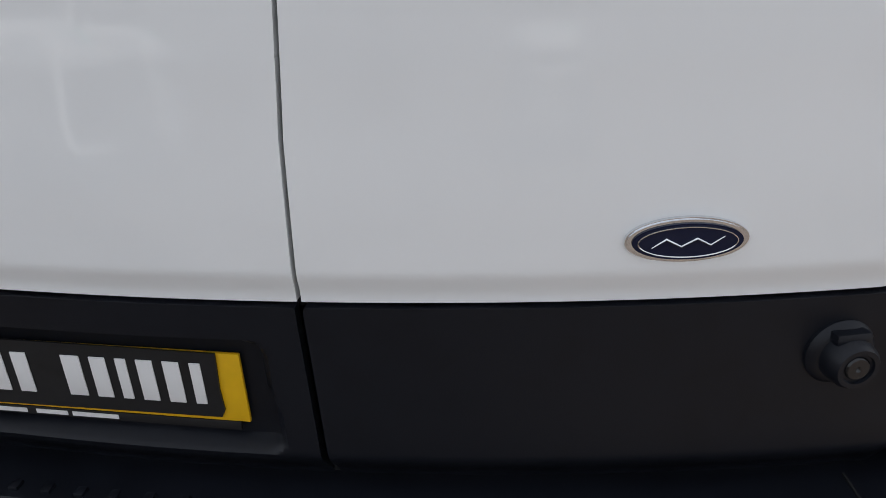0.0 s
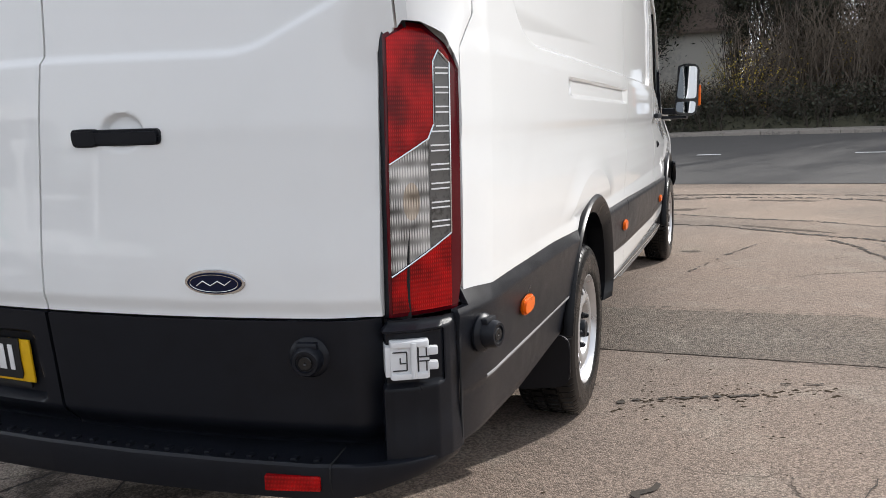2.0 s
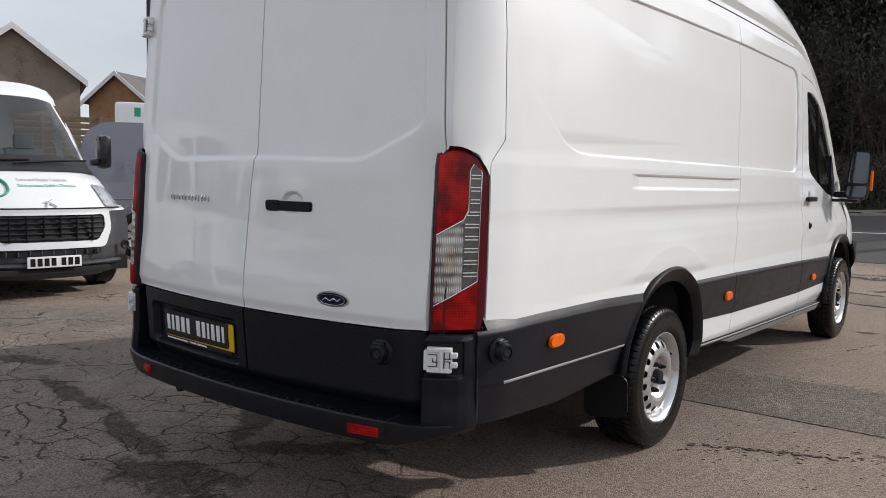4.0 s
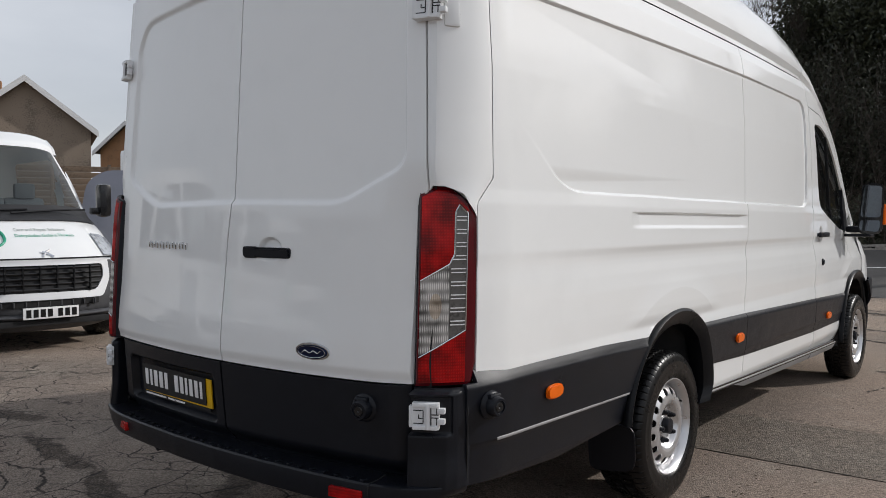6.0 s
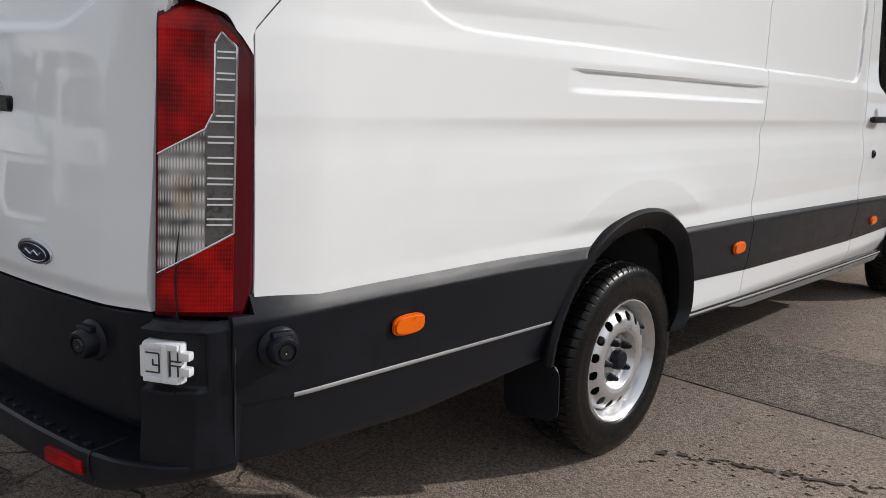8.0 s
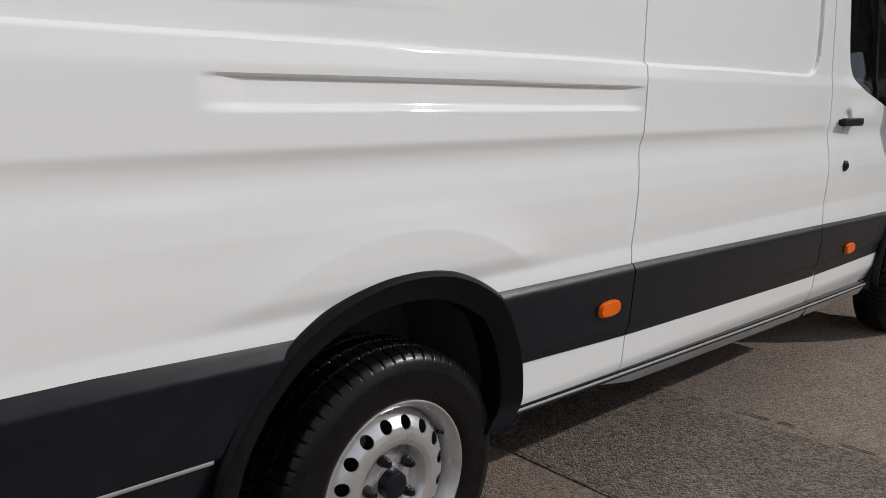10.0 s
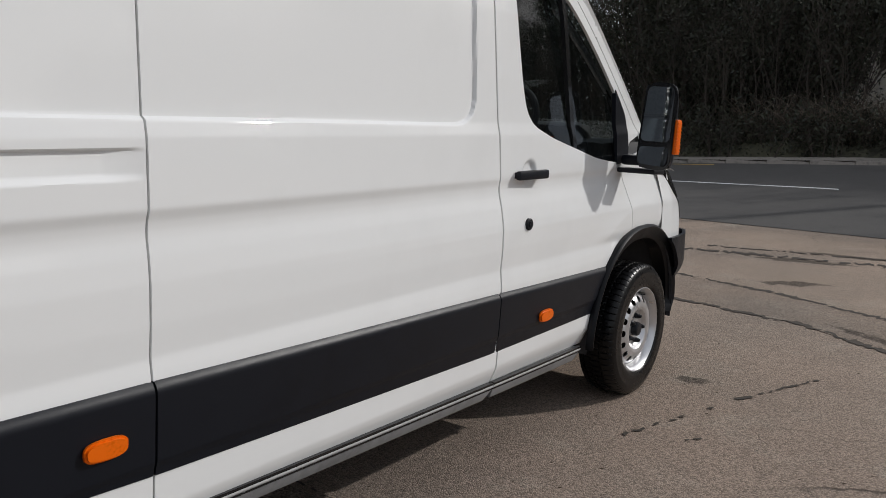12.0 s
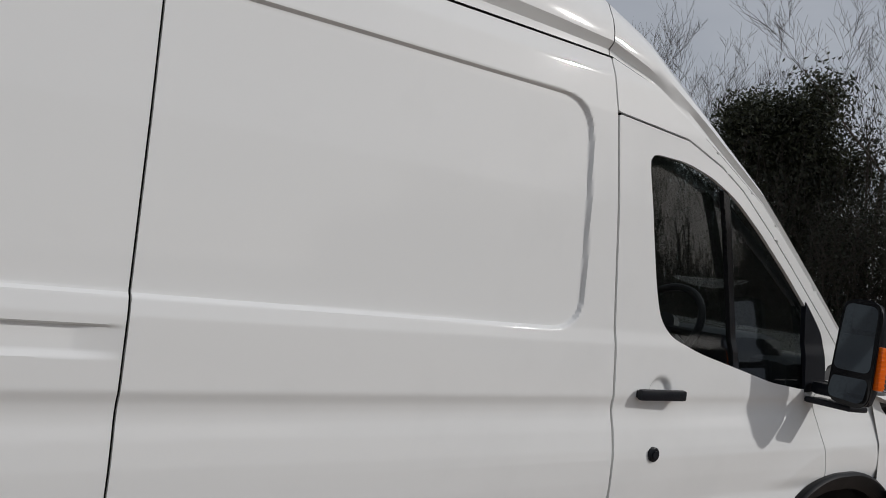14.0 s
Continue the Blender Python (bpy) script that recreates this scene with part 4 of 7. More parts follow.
# wheel arches: trims and liners
def arch_trim(hub, fn, t0, t1, w, x_out):
    th = np.linspace(t0, t1, 70)
    vs, fs = [], []
    for t in th:
        R = float(fn(np.array(t))) - 0.05 * (1 - float(ramp01(np.array(t), t0, t0 + 9)))
        c, s = math.cos(radians(t)), math.sin(radians(t))
        xo = x_out - float(taper(np.array(hub + R * c), np.array(0.7)))
        for r, x in ((R + 0.001, xo - 0.032), (R + 0.002, xo - 0.012), (R - 0.001, xo - 0.007), (R - 0.010, xo + 0.001), (R - 0.014, xo + 0.001), (R - w + 0.004, xo - 0.030), (R - w, xo - 0.10)):
            vs.append((x, hub + r * c, HUB_Z + r * s))
    m = 7
    for i in range(len(th) - 1):
        fs += [(i * m + j, i * m + j + 1, (i + 1) * m + j + 1, (i + 1) * m + j) for j in range(m - 1)]
    return vs, fs


both("arch_trim", arch_trim(HUB_R, arch_r, 11, 168, 0.076, 0.975), ARCHBLACK)
both("arch_trim", arch_trim(HUB_F, arch_f, 2, 178, 0.076, 0.983), ARCHBLACK)


def liner(hub, fn, t0, t1):
    th = np.linspace(t0, t1, 40)
    vs, fs = [], []
    for t in th:
        R = float(fn(np.array(t))) - 0.05
        for x in (0.90, 0.75, 0.55):
            vs.append((x, hub + R * math.cos(radians(t)), HUB_Z + R * math.sin(radians(t))))
        vs.append((0.55, hub + 0.05 * math.cos(radians(t)), HUB_Z + 0.05 * math.sin(radians(t))))
    for i in range(len(th) - 1):
        fs += [(i * 4 + j, i * 4 + j + 1, (i + 1) * 4 + j + 1, (i + 1) * 4 + j) for j in range(3)]
    return vs, fs


LINER = material("arch_liner", (0.045, 0.045, 0.048), 0.8, grain=0.3, scale=40, bump=0.3, bump_scale=80)
both("arch_liner", liner(HUB_R, arch_r, -2, 146), LINER)
both("arch_liner", liner(HUB_F, arch_f, -2, 182), LINER)
for sx in (1, -1):
    mf = part("mud_flap", grown(rounded([(-0.11, -0.20), (0.11, -0.17), (0.115, 0.03), (-0.11, 0.03)], 0.05), 0.012, "y", 0.003), PLASTIC, van, "black plastic mud flap")
    mf.matrix_local = pose(sx * 0.83, 1.505, 0.40, 6, 0, 0)

# wheels: pressed steel with round holes
def tyre_mesh(inner, n=640):
    prof = [(-0.112, 0.222), (-0.118, 0.235), (-0.124, 0.27), (-0.122, 0.305), (-0.112, 0.332), (-0.098, 0.344), (-0.062, 0.348), (-0.060, 0.341), (-0.050, 0.341), (-0.048, 0.3485), (-0.006, 0.349), (-0.004, 0.342), (0.006, 0.342), (0.008, 0.349),
            (0.048, 0.3485), (0.050, 0.341), (0.060, 0.341), (0.062, 0.348), (0.098, 0.344), (0.106, 0.338), (0.114, 0.329), (0.1175, 0.320), (0.1225, 0.305), (0.1235, 0.300), (0.1225, 0.294), (0.1240, 0.27), (0.1235, 0.245), (0.119, 0.232), (0.113, 0.223), (0.105, 0.218)]
    vs, fs = lathe(prof, n)
    k = len(prof)
    out = []
    for i, v in enumerate(vs):
        seg, j = divmod(i, k)
        a, r = prof[j]
        d = 0.0
        if seg % 10 == 0 and r > 0.336 and 0.061 < abs(a) < 0.108:
            d = 0.006
        if (seg + 5 * (a > 0)) % 10 < 2 and r > 0.346 and abs(a) < 0.05:
            d = 0.006
        c, s = math.cos(2 * math.pi * seg / n), math.sin(2 * math.pi * seg / n)
        out.append((a if a > 0 else a * inner, (r - d) * c, (r - d) * s))
    return out, fs


def disc_mesh():
    def fn(T, R):
        th = T / 0.15
        a = np.interp(R, [0.0, 0.03, 0.046, 0.062, 0.074, 0.088, 0.105, 0.120, 0.135, 0.150, 0.165, 0.176, 0.186, 0.194], [0.068, 0.068, 0.068, 0.066, 0.064, 0.070, 0.092, 0.097, 0.096, 0.092, 0.084, 0.074, 0.060, 0.040])
        return a, R * np.cos(th), R * np.sin(th)

    def sd(T, R):
        th = T / 0.15
        n = 16
        d = (th % (2 * np.pi / n)) - np.pi / n
        return np.hypot(d * 0.160, R - 0.160) - 0.0165
    return sheet(fn, np.linspace(0, 2 * np.pi * 0.15, 320), np.linspace(0.03, 0.194, 60), sd, (-0.004, 0, 0))


RIMP = [(-0.10, 0.212), (-0.095, 0.205), (-0.04, 0.178), (0.02, 0.182), (0.06, 0.196), (0.088, 0.202), (0.096, 0.208), (0.103, 0.215), (0.110, 0.221), (0.113, 0.2235), (0.114, 0.219), (0.109, 0.213), (0.100, 0.2055), (0.090, 0.1995), (0.060, 0.193), (0.02, 0.1885), (-0.01, 0.1885)]


def wheel_at(x, y, sx, spin, inner):
    w = part("wheel", lathe(RIMP, 72), STEEL, van, "silver pressed steel wheel")
    w.matrix_local = pose(x, y, HUB_Z + 0.004, spin if sx > 0 else spin, 0, 0 if sx > 0 else 180)
    part("tyre", tyre_mesh(inner), RUBBER, w, "black road tyre with a grooved tread", sharp=40)
    part("wheel_disc", disc_mesh(), STEEL, w).location = (0.009, 0, 0)
    part("brake_drum", lathe([(0.02, 0.0), (0.02, 0.172), (-0.09, 0.172)], 40), DARK, w)
    part("hub_cap", lathe([(0.060, 0.037), (0.094, 0.036), (0.100, 0.032), (0.102, 0.026), (0.100, 0.0)], 32), PLASTIC, w, "black plastic hub cap").location = (0.009, 0, 0)
    part("hub_ring", lathe([(0.062, 0.047), (0.071, 0.046), (0.071, 0.038)], 32), STEEL, w).location = (0.009, 0, 0)
    for k in range(5):
        a = 2 * math.pi * k / 5 + 0.3
        n = part("wheel_nut", moved(lathe([(0.0, 0.0145), (0.016, 0.0145), (0.018, 0.0125), (0.024, 0.0125), (0.026, 0.0105), (0.032, 0.0105), (0.034, 0.008), (0.038, 0.007), (0.040, 0.0)], 12), Matrix.Translation((0.071, 0.068 * math.cos(a), 0.068 * math.sin(a)))), PLASTIC, w, "black plastic nut cover")
    v = part("valve", moved(tube([(0.01, 0, 0), (0.045, 0.006, 0)], 0.004, 6), Matrix.Translation((0.045, 0.186, 0.02))), GLOSSBLACK, w)
    return w


wheel_at(0.815, HUB_R, 1, 20, 0.95)
wheel_at(0.815, HUB_F, 1, 55, 0.62)
wheel_at(-0.870, HUB_R, -1, 0, 0.95)
wheel_at(-0.870, HUB_F, -1, 0, 0.62)
under = bmesh.new()
box(under, -0.84, 0.84, 2.5, 4.95, 0.42, 0.62)
box(under, -0.80, 0.80, 0.35, 1.38, 0.46, 0.62)
box(under, -0.50, 0.50, 1.3, 6.4, 0.42, 0.62)
box(under, -0.70, 0.70, HUB_R - 0.06, HUB_R + 0.06, 0.28, 0.42, 0.02)
box(under, -0.70, 0.70, HUB_F - 0.06, HUB_F + 0.06, 0.28, 0.42, 0.02)
part("underbody", under, DARK, van)
part("spare_wheel", moved(lathe([(0.30, 0.0), (0.30, 0.20), (0.27, 0.30), (0.29, 0.33), (0.40, 0.33), (0.45, 0.28), (0.45, 0.0)], 32, "z"), Matrix.Translation((0.05, 0.95, 0.0))), RUBBER, van, "spare wheel slung below the floor")
part("fuel_tank", boxed(-0.75, -0.05, 2.7, 4.2, 0.27, 0.46, 0.05), DARK, van)
part("exhaust_pipe", tube([(-0.55, 0.9, 0.38), (-0.55, 0.4, 0.37), (-0.57, 0.20, 0.365)], 0.02, 12), DARK, van)

# cab door fittings
def tapered(bm, k):
    """Narrows a box towards its front and top."""
    for v in bm.verts:
        f = 1 - k * max(0.0, v.co.y / 0.13)
        v.co.x, v.co.z = v.co.x * f - 0.10 * max(0.0, v.co.z) * (v.co.x < 0) * -0.5, v.co.z * f
    return bm



pane = lambda Y, Z: (side_x(Y, Z) - 0.006 - 0.065 * (Z - 1.22), Y, Z)


def divide(Z):
    return 4.978 + (Z - 1.297) * (4.832 - 4.978) / (1.931 - 1.297)


for y0, y1, nm in ((4.40, None, 0), (None, 5.41, 1)):
    for sx in (1, -1):
        sdp = (lambda Y, Z: np.minimum(poly_sd(Y, Z, WINDOW) + 0.004, divide(Z) - Y)) if nm == 0 else (lambda Y, Z: np.minimum(poly_sd(Y, Z, WINDOW) + 0.004, np.minimum(Y - divide(Z), 5.44 + 0.1 * (1.3 - Z) - Y)))
        d = sheet(pane, np.linspace(4.38, 5.62, 90), np.linspace(1.20, 2.0, 60), sdp)
        g = part("window_pane", d if sx > 0 else mirrored(d), GLASS, van, "dark tinted cab window glass")
        g.visible_shadow = False
both("window_bar", sheet(lambda Y, Z: (side_x(Y, Z) - 0.006, Y, Z), np.linspace(4.78, 5.02, 50), np.linspace(1.25, 2.0, 60), lambda Y, Z: np.minimum(poly_sd(Y, Z, WINDOW), 0.016 - abs(Y - divide(Z))), (-0.02, 0, 0)), GLOSSBLACK)
both("mirror_panel", sheet(lambda Y, Z: (side_x(Y, Z) + 0.004, Y, Z), np.linspace(5.34, 5.64, 60), np.linspace(1.20, 1.60, 60), lambda Y, Z: np.minimum(poly_sd(Y, Z, WINDOW) + 0.012, Y - 5.43 - 0.1 * (1.3 - Z)), (-0.02, 0, 0)), PLASTIC)
for sx in (1, -1):
    hx = float(side_x(np.array([4.45]), np.array([1.208]))[0])
    hd = part("door_handle", box(bmesh.new(), 0.012, 0.036, -0.104, 0.104, -0.018, 0.018, 0.009), PLASTIC, van, "black plastic pull handle")
    hd.matrix_local = pose(sx * (hx - 0.004) - WIDER * (sx < 0), 4.546, 1.206, 0, 0, -1.5 * sx) @ Matrix.Diagonal((sx, 1, 1, 1))
    for y in (-0.088, 0.088):
        part("handle_foot", boxed(-0.006, 0.018, y - 0.014, y + 0.014, -0.012, 0.012, 0.003), PLASTIC, hd)
    lk = part("lock_barrel", lathe([(-0.004, 0.024), (0.006, 0.024), (0.009, 0.02), (0.009, 0.013), (0.014, 0.012), (0.014, 0.0)], 28), PLASTIC, van, "round black door lock")
    lk.matrix_local = pose(sx * (float(side_x(np.array([4.536]), np.array([1.012]))[0]) + 0.001) - WIDER * (sx < 0), 4.536, 1.012, 0, 0, 0 if sx > 0 else 180)
    # door mirror
    mi = part("door_mirror", tapered(box(bmesh.new(), -0.088, 0.084, -0.02, 0.10, -0.20, 0.20, 0.035), 0.58), PLASTIC, van, "tall black door mirror with two glasses")
    mi.matrix_local = pose(sx * 1.072 - WIDER * (sx < 0), 5.430, 1.400, -2, 0, -4 * sx) @ Matrix.Diagonal((sx, 1, 1, 1))
    part("mirror_rim", grown(rounded([(-0.092, -0.190), (0.084, -0.205), (0.098, 0.195), (-0.062, 0.205)], 0.065, 6), 0.012, "y", 0.003), GLOSSBLACK, mi).location = (0, -0.028, 0)
    part("upper_glass", grown(rounded([(-0.072, -0.066), (0.076, -0.070), (0.080, 0.176), (-0.048, 0.184)], 0.03, 5), 0.003, "y"), MIRROR, mi, "mirror glass").location = (0, -0.031, 0)
    part("lower_glass", grown(rounded([(-0.076, -0.172), (0.068, -0.184), (0.074, -0.090), (-0.074, -0.086)], 0.03, 5), 0.003, "y"), MIRROR, mi, "wide-angle mirror glass").matrix_local = Matrix.Translation((0, -0.034, 0)) @ Matrix.Translation((0, 0, -0.13)) @ pose(0, 0, 0, -9) @ Matrix.Translation((0, 0, 0.13))
    part("indicator", boxed(0.080, 0.104, -0.014, 0.026, -0.125, 0.035, 0.009), ORANGE, mi, "orange indicator lens")
    for k in range(9):
        part("indicator_rib", boxed(0.081, 0.1055, -0.0155, 0.024, -0.112 + 0.016 * k, -0.107 + 0.016 * k, 0.001), ORANGE, mi)
    part("mirror_arm", boxed(-0.20, -0.07, 0.03, 0.09, -0.185, -0.135, 0.018), PLASTIC, mi)
    part("mirror_foot", boxed(-0.20, 0.00, 0.00, 0.11, -0.222, -0.198, 0.010), PLASTIC, mi)

# nose: wings run round into bonnet, grille and bumper
NOSE = [(0.894, 5.99), (0.896, 6.12), (0.880, 6.28), (0.82, 6.44), (0.68, 6.56), (0.40, 6.65), (0.0, 6.68)]


def nose_skin(shrink):
    def fn(S, Z):
        x, y = along(NOSE, S)
        b = shrink + 0.25 * np.clip((Z - 0.85) / 0.35, 0, 1) ** 1.6
        t = taper(0 * S + 5.98, Z) - taper(0 * S + 5.98, 0 * Z + 0.8)
        return x - t * (1 - S) + 0.004 - b * 0.25 * ramp01(S, 0, 0.4), y - b * ramp01(S, 0.05, 0.5) * 0.9, Z
    return fn


both("nose", sheet(nose_skin(0.0), np.linspace(0, 1, 50), np.linspace(0.78, 1.20, 24), lambda S, Z: arch_sd(along(NOSE, S)[1], Z, HUB_F, arch_f, 0.03)), PAINT)
both("front_bumper", sheet(lambda S, Z: (nose_skin(-0.02)(S, Z)[0] + 0.045 * (1 - S) - 0.11 * (1 - ramp01(Z, 0.40, 0.66)), nose_skin(-0.02)(S, Z)[1], Z), np.linspace(0, 1, 60), np.linspace(0.43, 0.80, 30), lambda S, Z: arch_sd(along(NOSE, S)[1], Z, HUB_F, arch_f, 0.03), (-0.02, 0.0, 0)), PLASTIC)
both("headlamp", sheet(nose_skin(-0.010), np.linspace(0.02, 0.42, 18), np.linspace(0.86, 1.19, 14), lambda S, Z: np.minimum(Z - 1.20 + 1.1 * S, 1.18 - Z - 0.15 * S)), GLOSSBLACK)
part("bonnet", sheet(lambda X, T: (X * (0.865 + 0.03 * T), 5.62 + (6.42 - 0.30 * X * X - 5.62) * T, 1.275 + 0.06 * (1 - X * X) * (1 - T) - 0.095 * T ** 1.6 - 0.02 * X ** 4), np.linspace(-1, 1, 30), np.linspace(0, 1, 14)), PAINT, van)

# cab: bulkhead, dash, wheel, seats
part("bulkhead", boxed(-0.86, 0.86, 4.30, 4.33, 0.5, 2.2), SEATGREY, van)
part("cab_floor", boxed(-0.86, 0.86, 4.33, 5.06, 0.55, 0.62), DASH, van)
part("cab_lining", boxed(-0.82, 0.82, 4.33, 4.66, 2.07, 2.10), SEATGREY, van)
dash = bmesh.new()
box(dash, -0.84, 0.84, 5.36, 5.86, 0.98, 1.33, 0.06)
box(dash, -0.50, 0.50, 5.40, 5.86, 0.62, 1.0, 0.03)
box(dash, 0.18, 0.66, 5.26, 5.62, 1.05, 1.41, 0.07)
box(dash, -0.20, 0.14, 5.28, 5.62, 0.9, 1.37, 0.05)
part("dashboard", dash, DASH, van, "dark grey moulded dashboard")
sw = part("steering_wheel", joined(tube([(0.195 * math.cos(a), 0.195 * math.sin(a), 0) for a in np.linspace(0, 2 * math.pi, 41)], 0.016, 10),
                                   tube([(-0.18, 0, 0), (0.18, 0, -0.02)], 0.018, 8), tube([(0, -0.18, 0), (0, 0, -0.02)], 0.018, 8), lathe([(-0.03, 0.075), (0.0, 0.07), (0.01, 0.0)], 24, "z")), DASH, van, "dark steering wheel")
sw.matrix_local = pose(0.42, 5.08, 1.40, 60, 0, 0)
part("steering_column", tube([(0.42, 5.11, 1.37), (0.42, 5.42, 1.18)], 0.04, 10), DASH, van)
for x in (0.42, -0.18, -0.60):
    seat = part("seat", boxed(x - 0.25, x + 0.25, 4.50, 5.02, 0.78, 0.95, 0.06), SEATGREY, van, "grey cloth cab seat")
    part("backrest", moved(boxed(-0.24, 0.24, -0.07, 0.07, 0, 0.62, 0.05), pose(x, 4.50, 0.90, 10)), SEATGREY, seat)
    part("headrest", boxed(x - 0.13, x + 0.13, 4.35, 4.45, 1.53, 1.72, 0.04), SEATGREY, seat)


# ---- ground, road, far bank ----
def ground_z(x, y):
    """Flat in the yard; the road climbs beyond it, less so to the west."""
    z = (0.083 * max(0.0, min(y, 21.2) - 13.2) + 0.02 * max(0.0, min(y, 60) - 21.2)) * max(0.35, min(1.0, 1 + 0.07 * x))
    return z + 0.035 * max(0.0, min(-9.0 - x, 30)) * max(0.0, min(1.0, (15 - y) / 5))


def yard_material(coarse=False, shade=1.0):
    """Worn pale asphalt: stone grit, tan dust, damp oil streaks and a net of cracks behind the van."""
    m = material("coarse_asphalt" if coarse else "yard_asphalt" if shade == 1.0 else "trench_asphalt", (0.2, 0.19, 0.17), 0.92)
    nt = m.node_tree
    p = nt.nodes["Principled BSDF"]
    co = nt.nodes.new("ShaderNodeTexCoord")
    pos = co.outputs["Object"]

    def noise(scale, detail=4, rough=0.55, vec=None):
        n = nt.nodes.new("ShaderNodeTexNoise")
        n.inputs["Scale"].default_value, n.inputs["Detail"].default_value, n.inputs["Roughness"].default_value = scale, detail, rough
        nt.links.new(vec or pos, n.inputs["Vector"])
        return n.outputs["Fac"]

    def math_node(op, a, b=None, clamp=False):
        n = nt.nodes.new("ShaderNodeMath")
        n.operation, n.use_clamp = op, clamp
        for k, v in enumerate((a, b)):
            if v is None:
                continue
            if isinstance(v, (int, float)):
                n.inputs[k].default_value = v
            else:
                nt.links.new(v, n.inputs[k])
        return n.outputs[0]

    def spread(v, a, b, c=0.0, d=1.0):
        n = nt.nodes.new("ShaderNodeMapRange")
        n.interpolation_type = "SMOOTHSTEP"
        for k, q in zip(("From Min", "From Max", "To Min", "To Max"), (a, b, c, d)):
            n.inputs[k].default_value = q
        nt.links.new(v, n.inputs["Value"])
        return n.outputs["Result"]

    def mix(f, a, b, kind="MIX"):
        n = nt.nodes.new("ShaderNodeMix")
        n.data_type, n.blend_type = "RGBA", kind
        for k, v in (("Factor", f), ("A", a), ("B", b)):
            if isinstance(v, (int, float)):
                n.inputs[k].default_value = v
            elif isinstance(v, tuple):
                n.inputs[k].default_value = (*v, 1)
            else:
                nt.links.new(v, n.inputs[k])
        return n.outputs["Result"]

    sep = nt.nodes.new("ShaderNodeSeparateXYZ")
    nt.links.new(pos, sep.inputs["Vector"])
    X, Y = sep.outputs["X"], sep.outputs["Y"]
    wob = math_node("SUBTRACT", noise(0.9, 5), 0.5)
    # greyer round the van, darker behind it, dusty tan towards the road and away to the sides
    far = spread(math_node("ADD", Y, math_node("MULTIPLY", wob, 5.0)), 3.5, 8.5)
    left = spread(math_node("ADD", X, math_node("MULTIPLY", wob, 4.0)), -3.2, -6.0)
    dust = math_node("MAXIMUM", far, math_node("MULTIPLY", left, 0.9))
    base = mix(dust, (0.205, 0.166, 0.132), (0.235, 0.190, 0.148)) if coarse else mix(dust, tuple(shade * c for c in (0.284, 0.219, 0.175)), tuple(shade * c for c in (0.352, 0.274, 0.213)))
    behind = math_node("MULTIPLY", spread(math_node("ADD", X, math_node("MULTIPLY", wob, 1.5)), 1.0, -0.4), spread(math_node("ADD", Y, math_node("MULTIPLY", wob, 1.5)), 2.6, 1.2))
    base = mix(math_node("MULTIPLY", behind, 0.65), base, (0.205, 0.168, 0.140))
    base = mix(spread(noise(0.35, 6), 0.35, 0.7, 0.0, 0.5), base, (0.12, 0.115, 0.105))
    base = mix(spread(noise(2.3, 6, 0.65), 0.5, 0.75, 0.0, 0.4), base, (0.38, 0.34, 0.28))
    # grit
    vor = nt.nodes.new("ShaderNodeTexVoronoi")
    vor.inputs["Scale"].default_value = 115 if coarse else 150
    nt.links.new(pos, vor.inputs["Vector"])
    sepc = nt.nodes.new("ShaderNodeSeparateColor")
    nt.links.new(vor.outputs["Color"], sepc.inputs["Color"])
    grit = spread(sepc.outputs["Red"], 0.0, 1.0, *((0.54, 1.46) if coarse else (0.64, 1.36)))
    gcol = nt.nodes.new("ShaderNodeCombineColor")
    for k in ("Red", "Green", "Blue"):
        nt.links.new(grit, gcol.inputs[k])
    base = mix(1.0, base, gcol.outputs["Color"], "MULTIPLY")
    base = mix(spread(noise(60, 3), 0.56, 0.70, 0.0, 0.55), base, (0.06, 0.055, 0.05))
    # dark specks of debris
    base = mix(spread(noise(9, 5, 0.7), 0.66, 0.74, 0.0, 0.7), base, (0.05, 0.042, 0.035))
    # oil and damp
    def blot(cx, cy, rx, ry, turn=0.0):
        c, s = math.cos(turn), math.sin(turn)
        dx, dy = math_node("SUBTRACT", X, cx), math_node("SUBTRACT", Y, cy)
        a = math_node("DIVIDE", math_node("ADD", math_node("MULTIPLY", dx, c), math_node("MULTIPLY", dy, s)), rx)
        b = math_node("DIVIDE", math_node("SUBTRACT", math_node("MULTIPLY", dy, c), math_node("MULTIPLY", dx, s)), ry)
        r = math_node("SQRT", math_node("ADD", math_node("MULTIPLY", a, a), math_node("MULTIPLY", b, b)))
        r = math_node("ADD", r, math_node("MULTIPLY", math_node("SUBTRACT", noise(4.5, 6, 0.75), 0.5), 3.4))
        return spread(r, 1.18, 0.78)
    wet = blot(-0.52, 0.12, 0.34, 0.17, 0.15)
